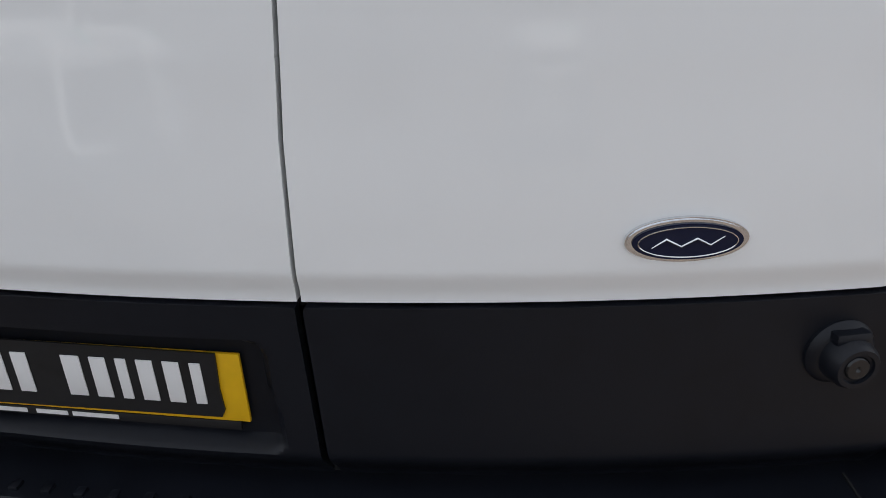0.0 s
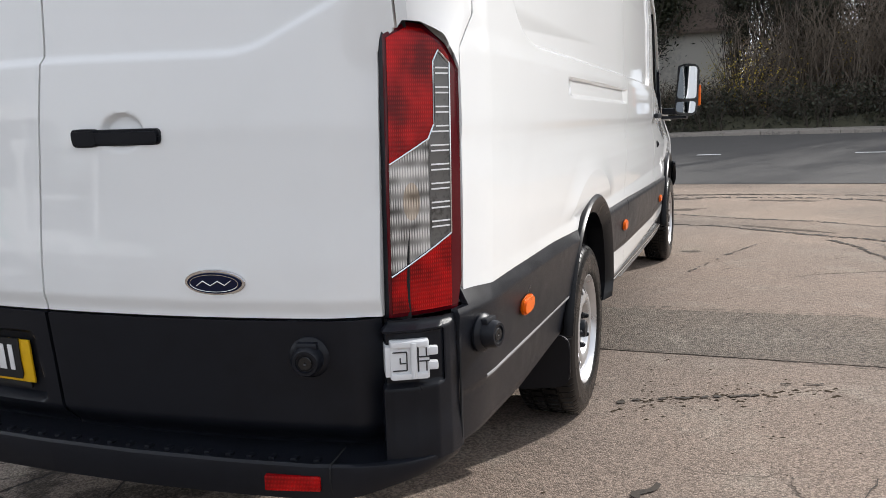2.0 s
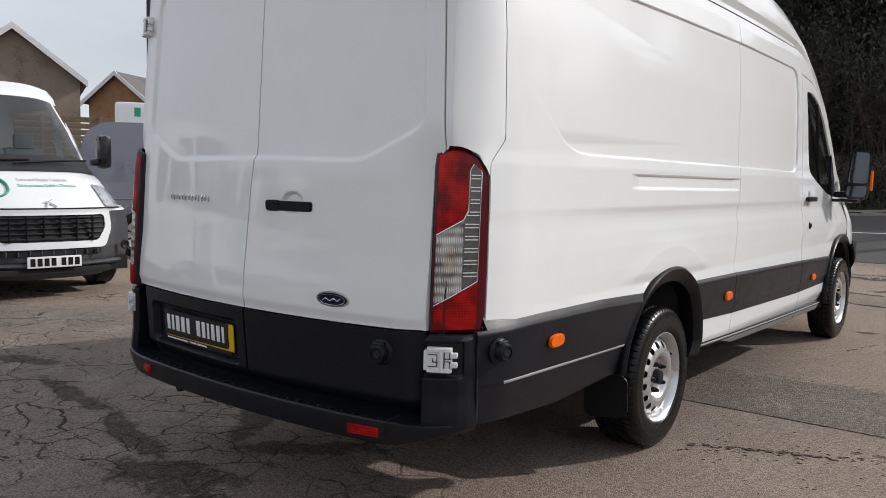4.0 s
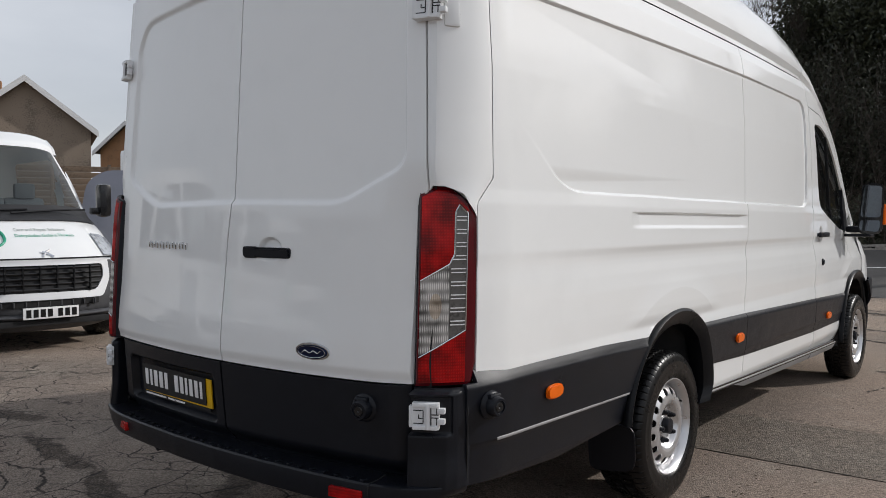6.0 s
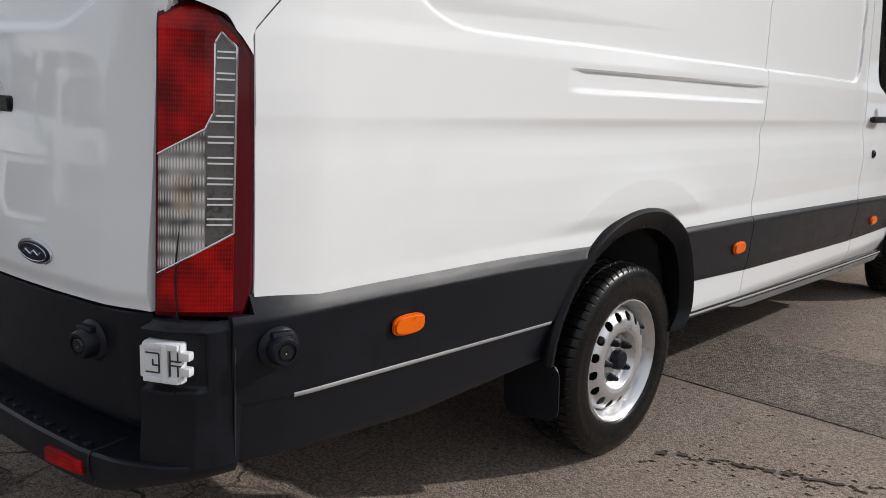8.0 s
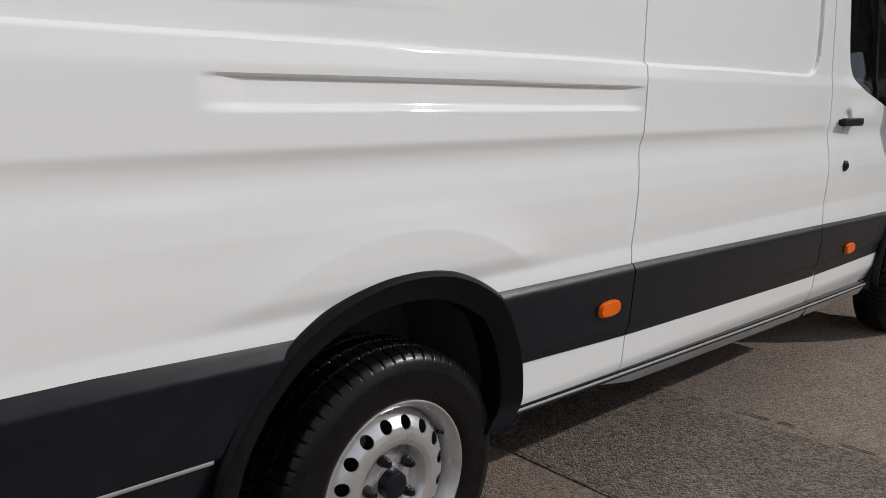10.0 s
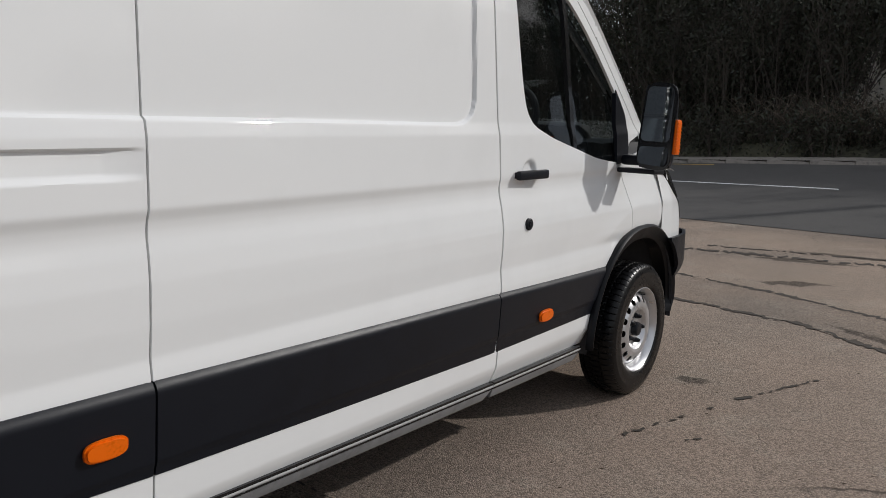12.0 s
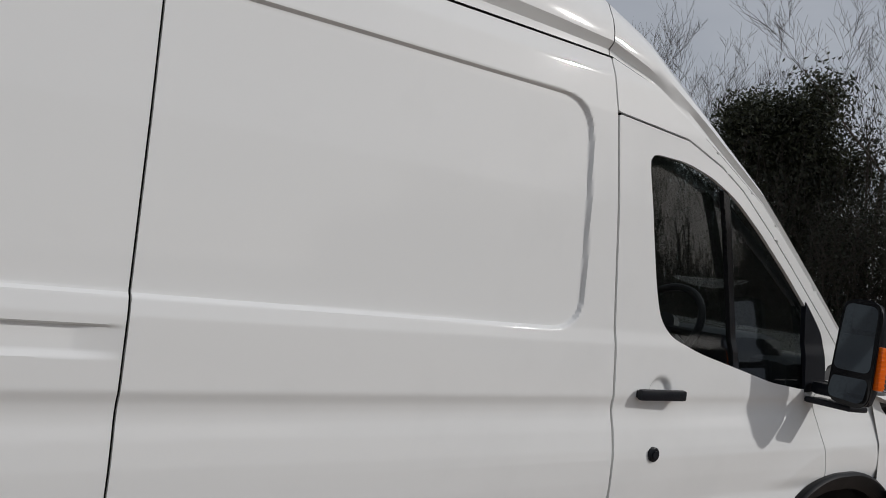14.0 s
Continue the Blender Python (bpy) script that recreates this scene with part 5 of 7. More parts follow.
    for args in ((-1.15, 0.31, 0.50, 0.08, -0.25), (-2.0, 0.48, 0.45, 0.07, -0.1), (-3.1, 0.72, 0.35, 0.09, 0.3), (-0.12, 0.05, 0.22, 0.08, -0.3), (-0.35, 0.75, 0.35, 0.10, 0.7), (0.42, 0.58, 0.065, 0.05, 0.4), (-1.0, 1.0, 0.5, 0.10, -0.9), (-0.9, -0.9, 0.4, 0.12, 0.8), (1.06, 6.15, 0.09, 0.06, 0.3), (0.78, 9.5, 0.30, 0.10, 0.6), (2.0, 10.75, 0.45, 0.12, -0.1), (3.6, 10.65, 0.45, 0.10, 0.1), (0.5, 10.85, 0.5, 0.10, 0.2), (1.9, 7.75, 0.55, 0.07, -0.55), (3.3, 6.9, 0.5, 0.06, -0.5), (1.3, 11.6, 0.9, 0.10, 0.05), (4.6, 11.3, 0.9, 0.12, -0.05)):
        wet = math_node("MAXIMUM", wet, blot(*args))
    wet = math_node("MULTIPLY", wet, spread(noise(26, 5, 0.7), 0.36, 0.54, 0.70, 1.0))
    wet = math_node("MULTIPLY", wet, spread(sepc.outputs["Green"], 0.0, 0.8, 0.62, 1.0))
    base = mix(math_node("MULTIPLY", wet, 0.88), base, (0.026, 0.020, 0.015))
    # cracks
    warp = nt.nodes.new("ShaderNodeVectorMath")
    warp.operation = "MULTIPLY_ADD"
    nn = nt.nodes.new("ShaderNodeTexNoise")
    nn.inputs["Scale"].default_value, nn.inputs["Detail"].default_value = 3.0, 5
    nt.links.new(pos, nn.inputs["Vector"])
    nt.links.new(nn.outputs["Color"], warp.inputs[0])
    warp.inputs[1].default_value = (0.35, 0.35, 0.0)
    nt.links.new(pos, warp.inputs[2])

    def net(scale, width, vec):
        v = nt.nodes.new("ShaderNodeTexVoronoi")
        v.feature = "DISTANCE_TO_EDGE"
        v.inputs["Scale"].default_value = scale
        nt.links.new(vec, v.inputs["Vector"])
        return spread(v.outputs["Distance"], width, width * 0.25)
    flat = nt.nodes.new("ShaderNodeVectorMath")
    flat.operation = "MULTIPLY"
    flat.inputs[1].default_value = (1, 1, 0)
    nt.links.new(warp.outputs["Vector"], flat.inputs[0])
    c4 = math_node("MULTIPLY", net(5.5, 0.026, flat.outputs["Vector"]), math_node("MULTIPLY", behind, spread(noise(1.9, 3), 0.45, 0.58)))
    c1 = math_node("MULTIPLY", net(2.4, 0.020, flat.outputs["Vector"]), math_node("MULTIPLY", behind, spread(noise(1.3, 3), 0.38, 0.55)))
    c2 = math_node("MULTIPLY", net(0.45, 0.0035, flat.outputs["Vector"]), spread(noise(0.6, 3), 0.48, 0.64, 0.0, 0.7))
    c3 = math_node("MULTIPLY", net(6.0, 0.05, flat.outputs["Vector"]), math_node("MULTIPLY", left, spread(noise(0.8, 3), 0.45, 0.6)))
    crack = math_node("MAXIMUM", math_node("MAXIMUM", c1, c4), math_node("MAXIMUM", c2, c3))
    base = mix(math_node("MULTIPLY", crack, 0.93), base, (0.025, 0.022, 0.02))
    nt.links.new(base, p.inputs["Base Color"])
    nt.links.new(spread(wet, 0.0, 1.0, 0.95, 0.88), p.inputs["Roughness"])
    p.inputs["Specular IOR Level"].default_value = 0.2
    h = math_node("SUBTRACT", math_node("ADD", math_node("MULTIPLY", vor.outputs["Distance"], -0.6), math_node("MULTIPLY", noise(25, 4), 0.8)), math_node("MULTIPLY", crack, 1.5))
    bu = nt.nodes.new("ShaderNodeBump")
    bu.inputs["Strength"].default_value, bu.inputs["Distance"].default_value = (0.8, 0.012) if coarse else (0.6, 0.009)
    nt.links.new(h, bu.inputs["Height"])
    nt.links.new(bu.outputs["Normal"], p.inputs["Normal"])
    return m


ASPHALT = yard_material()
PATCH = yard_material(True)
TRENCH = yard_material(False, 0.86)
ROADMAT = material("road_asphalt", (0.066, 0.062, 0.058), 0.85, grain=0.22, scale=30, bump=0.3, bump_scale=100)
CRACK = material("crack_dirt", (0.045, 0.036, 0.028), 0.95, grain=0.4, scale=80)
ROADPAINT = material("road_paint", (0.62, 0.62, 0.60), 0.7, grain=0.2, scale=25)
YELLOWPAINT = material("yellow_paint", (0.55, 0.36, 0.08), 0.7, grain=0.2, scale=25)
CONCRETE = material("kerb_concrete", (0.24, 0.215, 0.19), 0.9, grain=0.25, scale=15, bump=0.3)
EARTH = material("bank_earth", (0.05, 0.048, 0.03), 1.0, grain=0.5, scale=8, bump=0.8, bump_scale=20)


def surface(x0, x1, nx, y0, y1, ny, lift):
    xs, ys = np.linspace(x0, x1, nx), np.linspace(y0, y1, ny)
    vs = [(x, y, ground_z(x, y) + lift) for x in xs for y in ys]
    return vs, [(i * ny + j, (i + 1) * ny + j, (i + 1) * ny + j + 1, i * ny + j + 1) for i in range(nx - 1) for j in range(ny - 1)]


gx = np.concatenate([np.linspace(-600, -45, 6), np.linspace(-40, 60, 101), np.linspace(65, 600, 6)])
gy = np.concatenate([np.linspace(-500, -22, 6), np.linspace(-20, 40, 121), np.linspace(45, 800, 8)])
n = len(gy)
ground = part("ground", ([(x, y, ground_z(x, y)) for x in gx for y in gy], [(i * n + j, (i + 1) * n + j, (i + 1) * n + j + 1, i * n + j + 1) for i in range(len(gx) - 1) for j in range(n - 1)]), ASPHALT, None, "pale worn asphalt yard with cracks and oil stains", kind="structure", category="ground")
road = part("road", surface(-120, 160, 120, 13.35, 20.9, 20, 0.012), ROADMAT, None, "grey asphalt road with white centre dashes", kind="structure", category="road")
for x0, x1 in ((-20, -14.5), (-11.5, 1.0), (3.6, 8.9), (12, 18), (21, 27)):
    part("centre_line", surface(x0, x1, 8, 17.15, 17.26, 2, 0.017), ROADPAINT, road, "worn white dash")
part("edge_line", surface(-9, -3.8, 8, 20.45, 20.55, 2, 0.017), YELLOWPAINT, road, "worn yellow line")
rng = random.Random(4)
for i in range(-30, 40):
    x = i * 0.915
    k = part("kerb_stone", boxed(x + 0.006, x + 0.909, 20.9, 21.05, ground_z(x, 21) - 0.15, ground_z(x, 21) + 0.095, 0.012), CONCRETE, road)
pavement = part("pavement", surface(-120, 160, 100, 21.05, 22.6, 5, 0.085), material("pavement_grit", (0.21, 0.19, 0.165), 0.95, grain=0.3, scale=30, bump=0.5), None, "narrow tan footway behind the kerb", kind="structure", category="pavement")
bank = part("bank", ([(x, y, ground_z(x, y) + z) for x in np.linspace(-120, 160, 140) for y, z in ((22.55, 0.05), (22.9, 0.35 + 0.1 * math.sin(x * 1.7)), (24.5, 0.6 + 0.15 * math.sin(x * 0.9)), (30, 0.7), (60, 1.5))], [(i * 5 + j, (i + 1) * 5 + j, (i + 1) * 5 + j + 1, i * 5 + j + 1) for i in range(139) for j in range(4)]), EARTH, None, "dark earth bank below the trees", kind="structure", category="bank")

# coarser patches with straight edges, laid into the yard
for pts in ([(-5.0, 2.86), (0.9, 2.84), (2.70, 2.86), (4.2, 2.84), (9.0, 2.95), (9.0, 4.0), (3.3, 3.93), (0.9, 3.80), (-5.0, 3.86)],
            [(2.42, -3.0), (2.45, 0.4), (2.55, 1.85), (2.71, 2.80), (3.45, 2.80), (3.38, 1.0), (3.42, -3.0)]):
    part("asphalt_patch", moved(grown(pts, 0.004, "z"), Matrix.Translation((0, 0, 0.0005))), PATCH, ground, "darker coarse asphalt patch")


def crack(a, b, width, seed, sway=0.12, lift=0.0055):
    """A ragged dark crack or ridge of dirt from a to b."""
    r = random.Random(seed)
    a, b = Vector(a), Vector(b)
    d = (b - a)
    nrm = Vector((-d.y, d.x)).normalized()
    n = max(6, int(d.length / 0.035))
    pts, off, w = [], 0.0, width
    for i in range(n + 1):
        off += r.uniform(-1, 1) * sway * 0.12
        off *= 0.97
        w = 0.7 * w + 0.3 * width * 0.55 * r.uniform(0.0, 2.0)
        c = a + d * (i / n) + nrm * (off + r.uniform(-1, 1) * width * 0.3)
        pts.append((c, w))
    vs = []
    for c, w in pts:
        for s in (-1, 1):
            q = c + nrm * w * s * 0.5
            vs.append((q.x, q.y, ground_z(q.x, q.y) + lift))
    return vs, [(2 * i, 2 * i + 1, 2 * i + 3, 2 * i + 2) for i in range(n) if r.random() > (0.46 if width < 0.033 else 0.16 if width > 0.2 else 0.10)]


NORTH_EDGE = [(-2.2, 9.75), (-0.19, 9.18), (0.40, 9.01), (0.91, 8.86), (1.67, 8.55), (2.29, 8.40), (2.85, 8.04), (3.37, 7.64), (3.85, 7.31), (4.30, 7.20), (5.60, 7.05)]
SOUTH_EDGE = [(-2.2, 8.60), (0.20, 8.13), (0.72, 8.00), (1.14, 7.95), (1.58, 7.70), (2.15, 7.34), (2.68, 7.06), (3.16, 6.77), (3.62, 6.55), (3.98, 6.18), (5.40, 5.80)]
ROADSIDE = [(-5.0, 10.2), (-0.9, 10.66), (0.38, 10.98), (1.26, 11.16), (2.56, 11.05), (3.32, 10.85), (4.14, 10.90), (4.99, 10.95), (7.5, 10.6)]
part("asphalt_patch", moved(grown(NORTH_EDGE + SOUTH_EDGE[::-1], 0.003, "z"), Matrix.Translation((0, 0, 0.0003))), TRENCH, ground, "slightly darker trench patch across the yard")
runs = [(a, b, 0.10, 0.05) for pts in (NORTH_EDGE, SOUTH_EDGE) for a, b in zip(pts, pts[1:])]
runs += [(a, b, 0.21, 0.10) for a, b in zip(ROADSIDE, ROADSIDE[1:])] + [((a[0] + 0.3, a[1] + 0.5), (b[0] + 0.2, b[1] + 0.55), 0.10, 0.15) for a, b in zip(ROADSIDE[1:], ROADSIDE[2:])]
runs += [((2.28, 7.01), (2.45, 6.66), 0.068, 0.06), ((2.45, 6.66), (2.63, 5.98), 0.062, 0.06), ((2.72, 4.76), (2.68, 4.10), 0.052, 0.06), ((3.76, 6.23), (3.67, 5.43), 0.047, 0.08), ((3.67, 5.43), (3.14, 4.21), 0.042, 0.10)]
runs += [((1.03, 2.045), (1.40, 2.215), 0.032, 0.08), ((1.42, 2.22), (1.60, 2.30), 0.03, 0.1), ((1.70, 2.45), (1.95, 2.53), 0.02, 0.2), ((-4, 2.85), (5, 2.85), 0.014, 0.05), ((-1, 3.82), (4, 3.92), 0.018, 0.08), ((2.40, 1.8), (2.70, 2.78), 0.012, 0.08),
         ((1.12, 5.14), (1.33, 5.77), 0.032, 0.06), ((1.37, 5.98), (1.61, 6.63), 0.032, 0.06), ((1.36, 5.22), (1.42, 5.34), 0.02, 0.05),
         ((1.25, 1.0), (2.35, 1.7), 0.010, 0.4), ((1.2, 1.15), (1.28, 1.3), 0.04, 0.1), ((-3.6, 1.2), (-0.8, 1.7), 0.02, 0.5), ((-0.9, 1.4), (0.1, -0.9), 0.014, 0.5), ((-3.4, -0.4), (-0.6, 0.2), 0.02, 0.6), ((-2.2, 1.6), (-1.9, -1.4), 0.016, 0.6), ((-3.6, 2.1), (-6.4, 0.6), 0.03, 0.8)]
for i, (a, b, w, s) in enumerate(runs):
    part("ground_crack", crack(a, b, w, 20 + i, s), CRACK, ground, "ragged dark crack filled with dirt")


def crumbs():
    r = random.Random(9)
    vs, fs = [], []
    for _ in range(1300):
        x, y = r.uniform(-4, 6), r.uniform(-2.5, 9)
        if r.random() < 0.10:
            x, y = r.gauss(1.5, 0.5), r.gauss(2.15, 0.25)
        s = r.uniform(0.002, 0.007)
        if r.random() < 0.085:
            q = r.random()
            x, y, s = 1.02 + 0.90 * q, 2.05 + 0.40 * q + r.gauss(0, 0.018 + 0.09 * (r.random() < 0.4)), r.uniform(0.003, 0.012)
        k = len(vs)
        vs += [(x + s * (r.uniform(0.6, 2.2) * math.cos(a) * 0.92 - r.uniform(0.5, 1.0) * math.sin(a) * 0.4), y + s * (r.uniform(0.6, 1.8) * math.cos(a) * 0.4 + r.uniform(0.5, 1.0) * math.sin(a) * 0.92), ground_z(x, y) + 0.001) for a in (0, 1.6, 3.1, 4.7)] + [(x, y, ground_z(x, y) + s * 0.6)]
        fs += [(k, k + 1, k + 4), (k + 1, k + 2, k + 4), (k + 2, k + 3, k + 4), (k + 3, k, k + 4)]
    return vs, fs


part("loose_grit", crumbs(), material("grit", (0.060, 0.045, 0.031), 0.95, grain=0.4, scale=50, spec=0.1), None, "scattered dark grit and dry leaf crumbs", kind="stuff", category="grit")

# ---- trees and hedge on the bank ----
BARK = material("bark", (0.075, 0.062, 0.050), 0.95, grain=0.4, scale=12, bump=0.6, bump_scale=30)
DRYTWIG = material("dry_stems", (0.135, 0.108, 0.084), 0.95, grain=0.35, scale=6)
TWIG = material("twigs", (0.052, 0.042, 0.034), 0.95, grain=0.3, scale=6)


def leaf_material(name, a, b):
    m = material(name, a, 0.6)
    nt = m.node_tree
    g, r = nt.nodes.new("ShaderNodeNewGeometry"), nt.nodes.new("ShaderNodeValToRGB")
    r.color_ramp.elements[0].color, r.color_ramp.elements[1].color = (*a, 1), (*b, 1)
    nt.links.new(g.outputs["Random Per Island"], r.inputs["Fac"])
    nt.links.new(r.outputs["Color"], nt.nodes["Principled BSDF"].inputs["Base Color"])
    return m


IVY = leaf_material("ivy_leaves", (0.009, 0.013, 0.006), (0.040, 0.041, 0.020))
EVERGREEN = leaf_material("evergreen_leaves", (0.012, 0.017, 0.008), (0.055, 0.060, 0.026))
BROWN = leaf_material("dry_leaves", (0.03, 0.024, 0.014), (0.09, 0.065, 0.035))
YELLOW = leaf_material("yellow_blossom", (0.45, 0.30, 0.02), (0.62, 0.50, 0.05))


def branches(r, start, way, length, radius, level, out):
    """Grows one limb and those that fork from it."""
    n = 4 if level > 1 else 3
    pts, rs, p, d = [start], [radius], start.copy(), way.normalized()
    for i in range(n):
        d = (d + Vector((r.uniform(-1, 1), r.uniform(-1, 1), r.uniform(-0.4, 0.9))) * 0.20).normalized()
        p = p + d * (length / n)
        pts.append(p.copy())
        rs.append(max(0.004, radius * (1 - 0.62 * (i + 1) / n)))
    out.append((pts, rs, level))
    if level <= 0:
        return
    for k in range(r.choice((3, 4, 4, 5)) if level > 1 else r.choice((3, 4, 5))):
        i = r.randint(1 if level < 4 else 2, n)
        side = Vector((r.uniform(-1, 1), r.uniform(-1, 1), r.uniform(0.05, 1.0)))
        branches(r, pts[i], (d * 0.7 + side * 0.8), length * r.uniform(0.48, 0.72), max(0.004, rs[i] * r.uniform(0.45, 0.7)), level - 1, out)


def leaf_cloud(r, spots, count, spread, size):
    vs, fs = [], []
    for _ in range(count):
        c = Vector(r.choice(spots)) + Vector((r.gauss(0, spread), r.gauss(0, spread), r.gauss(0, spread * 0.8)))
        a = Vector((r.uniform(-1, 1), r.uniform(-1, 1), r.uniform(-1, 1))).normalized()
        b = a.cross(Vector((r.uniform(-1, 1), r.uniform(-1, 1), r.uniform(-1, 1)))).normalized()
        s = size * r.uniform(0.5, 1.4)
        k = len(vs)
        vs += [c - a * s, c + b * s * 0.45, c + a * s, c - b * s * 0.45]
        fs.append((k, k + 1, k + 2, k + 3))
    return vs, fs


def tree(name, seed, height, level, girth, m, label, leaves=None, count=0, size=0.06, lean_way=(0, 0, 1), ivy=0, bare_spread=0.25):
    r = random.Random(seed)
    out = []
    branches(r, Vector((0, 0, -0.2)), Vector(lean_way), height * 0.48, girth, level, out)
    root = thing(name, m, label, "tree", "trees on the bank")
    thick = [tube(p, q, 7 if l >= level - 1 else 5, False) for p, q, l in out if l >= level - 1]
    thin = [tube(p, q, 3, False) for p, q, l in out if l < level - 1]
    part("trunk", joined(*thick), BARK, root)
    part("branchwork", joined(*thin), TWIG, root)
    if leaves:
        spots = [tuple(q) for p, _, l in out if l <= 1 for q in p[1:]]
        part("crown", leaf_cloud(r, spots, count, bare_spread, size), leaves, root)
    if ivy:
        spots = [tuple(q) for p, _, l in out if l >= level - 1 for q in p]
        spots += [tuple(Vector(p[0]).lerp(Vector(p[1]), t)) for p, _, l in out if l >= level - 1 for t in (0.3, 0.6)]
        part("ivy", leaf_cloud(r, spots, ivy, 0.22, 0.07), IVY, root, "dark ivy on the trunk")
    return root


def bush(seed, w, h, m, label, leaves, count, size, stems=40, wood=TWIG):
    r = random.Random(seed)
    root = thing("bush", m, label, "bush", "hedge on the bank")
    lines, spots = [], []
    for _ in range(stems):
        x, y = r.uniform(-w, w), r.uniform(-0.5, 0.5)
        p, d = Vector((x, y, -0.1)), Vector((r.uniform(-0.35, 0.35), r.uniform(-0.3, 0.3), 1))
        hh = h * r.uniform(0.55, 1.1)
        pts = [p.copy()]
        for i in range(6):
            d = (d + Vector((r.uniform(-1, 1), r.uniform(-1, 1), 0)) * 0.22).normalized()
            p = p + d * hh / 6
            pts.append(p.copy())
            spots.append(tuple(p))
            if i > 1:
                for _ in range(2):
                    e = p + Vector((r.uniform(-0.5, 0.5), r.uniform(-0.4, 0.4), r.uniform(0.1, 0.7)))
                    lines.append(tube([p, (p + e) / 2 + Vector((0, 0, 0.04)), e], [0.007, 0.005, 0.003], 3, False))
                    spots.append(tuple(e))
        lines.append(tube(pts, [0.022 * (1 - 0.13 * i) for i in range(7)], 4, False))
    part("undergrowth", joined(*lines), wood, root)
    part("foliage", leaf_cloud(r, spots, count, 0.20, size), leaves, root)
    return root


def bank_z(x, y):
    return ground_z(x, y) + (0.35 if y < 24 else 0.6)


rr = random.Random(77)
bare = [tree("bare_tree", 100 + k, h, 5, g, pose(x, y, bank_z(x, y)), "tall leafless tree with grey-brown twigs on the bank", ivy=i, lean_way=lw)
        for k, (x, y, h, g, i, lw) in enumerate(((-10.2, 25.5, 10.5, 0.16, 0, (0.03, 0, 1)), (4.6, 26.0, 8.5, 0.15, 3500, (0.12, 0, 1)), (-5.5, 26.5, 9.0, 0.15, 3500, (-0.1, 0.1, 1))))]
ever = tree("evergreen_tree", 140, 7.3, 4, 0.17, pose(-13.0, 26.5, bank_z(-13, 26.5)), "dark evergreen tree with a rounded uneven crown", EVERGREEN, 44000, 0.074, bare_spread=0.38)
copies = ((bare[0], ((-17.5, 28, 40, 1.0), (-7.8, 27, 200, 1.0), (-22, 26, 130, 1.1), (9.5, 28, 250, 0.9), (15.5, 26, 300, 1.0), (24, 27, 20, 1.0), (-31, 28, 80, 1.2), (33, 27, 170, 1.1))),
          (bare[1], ((-2.6, 27.5, 120, 0.95), (7.6, 25.2, 60, 0.85), (11.8, 25.6, 190, 1.0), (-9.0, 29, 330, 1.05), (20, 25.5, 75, 1.0), (28.5, 26, 240, 1.05), (2.9, 25.0, 20, 0.8), (-26, 27, 60, 1.0))),
          (bare[2], ((1.0, 26.6, 150, 0.8), (13.6, 27, 45, 0.95), (-15.4, 25.2, 260, 0.9), (17.8, 27.5, 130, 1.0), (38, 27, 310, 1.1), (-20, 30, 10, 1.1), (6.2, 27.0, 222, 0.9))),
          (ever, ((-4.0, 28.2, 90, 1.0), (-5.9, 28.6, 160, 1.12), (-2.2, 29.0, 20, 1.15), (3.6, 27.6, 200, 0.80), (-19.5, 27, 280, 0.95), (22.5, 28.5, 150, 1.0), (-8.6, 27.6, 30, 0.85))))
for src, spots in copies:
    for x, y, turn, k in spots:
        c = copy_thing(src, pose(x, y, bank_z(x, y), 0, 0, turn))
        c.scale = (k, k, k)
ivy_bush = bush(300, 1.7, 3.6, pose(-6.0, 23.9, bank_z(-6, 23.9)), "dense dark ivy-clad hedge growth", IVY, 7000, 0.046, 70)
twig_bush = bush(301, 1.6, 2.9, pose(5.6, 24.0, bank_z(5.6, 24)), "leafless twiggy hedge with dry leaves", BROWN, 1400, 0.040, 110, DRYTWIG)
low_ivy = bush(302, 1.6, 0.75, pose(4.0, 23.0, bank_z(4, 23) - 0.25), "low green ivy along the bank foot", IVY, 2600, 0.05, 30)
forsythia = bush(303, 0.9, 1.5, pose(1.7, 23.9, bank_z(1.7, 23.9)), "shrub covered in yellow spring blossom", YELLOW, 1500, 0.03, 22)
for i, x in enumerate(np.arange(-34, -3.5, 1.9)):
    if abs(x + 6.0) > 0.9:
        y = 23.9 + rr.uniform(-0.2, 0.9)
        copy_thing(ivy_bush, pose(x, y, bank_z(x, y), 0, 0, rr.choice((0, 180)) + rr.uniform(-12, 12))).scale = (1, 1, rr.uniform(0.8, 1.25))
    copy_thing(ivy_bush, pose(x + 0.8, 25.6, bank_z(x, 25.6), 0, 0, rr.uniform(0, 360))).scale = (1.1, 1.1, rr.uniform(1.2, 1.7))
for i, x in enumerate(np.arange(2.6, 42, 1.7)):
    y = 24.2 + rr.uniform(-0.3, 0.8)
    if abs(x - 5.6) > 0.8:
        copy_thing(twig_bush if i % 3 or x < 8 else ivy_bush, pose(x, y, bank_z(x, y), 0, 0, rr.choice((0, 180)) + rr.uniform(-15, 15))).scale = (1, 1, rr.uniform(0.8, 1.2))
    copy_thing(twig_bush, pose(x + 0.7, 26.2, bank_z(x, 26), 0, 0, rr.uniform(0, 360))).scale = (1.1, 1.1, rr.uniform(0.6, 0.9) if x < 9 else rr.uniform(1.2, 1.7))
for x in (-2.6, -0.9, 0.7):
    copy_thing(twig_bush, pose(x, 23.8, bank_z(x, 23.8), 0, 0, rr.uniform(-20, 20))).scale = (1, 1, 0.38)
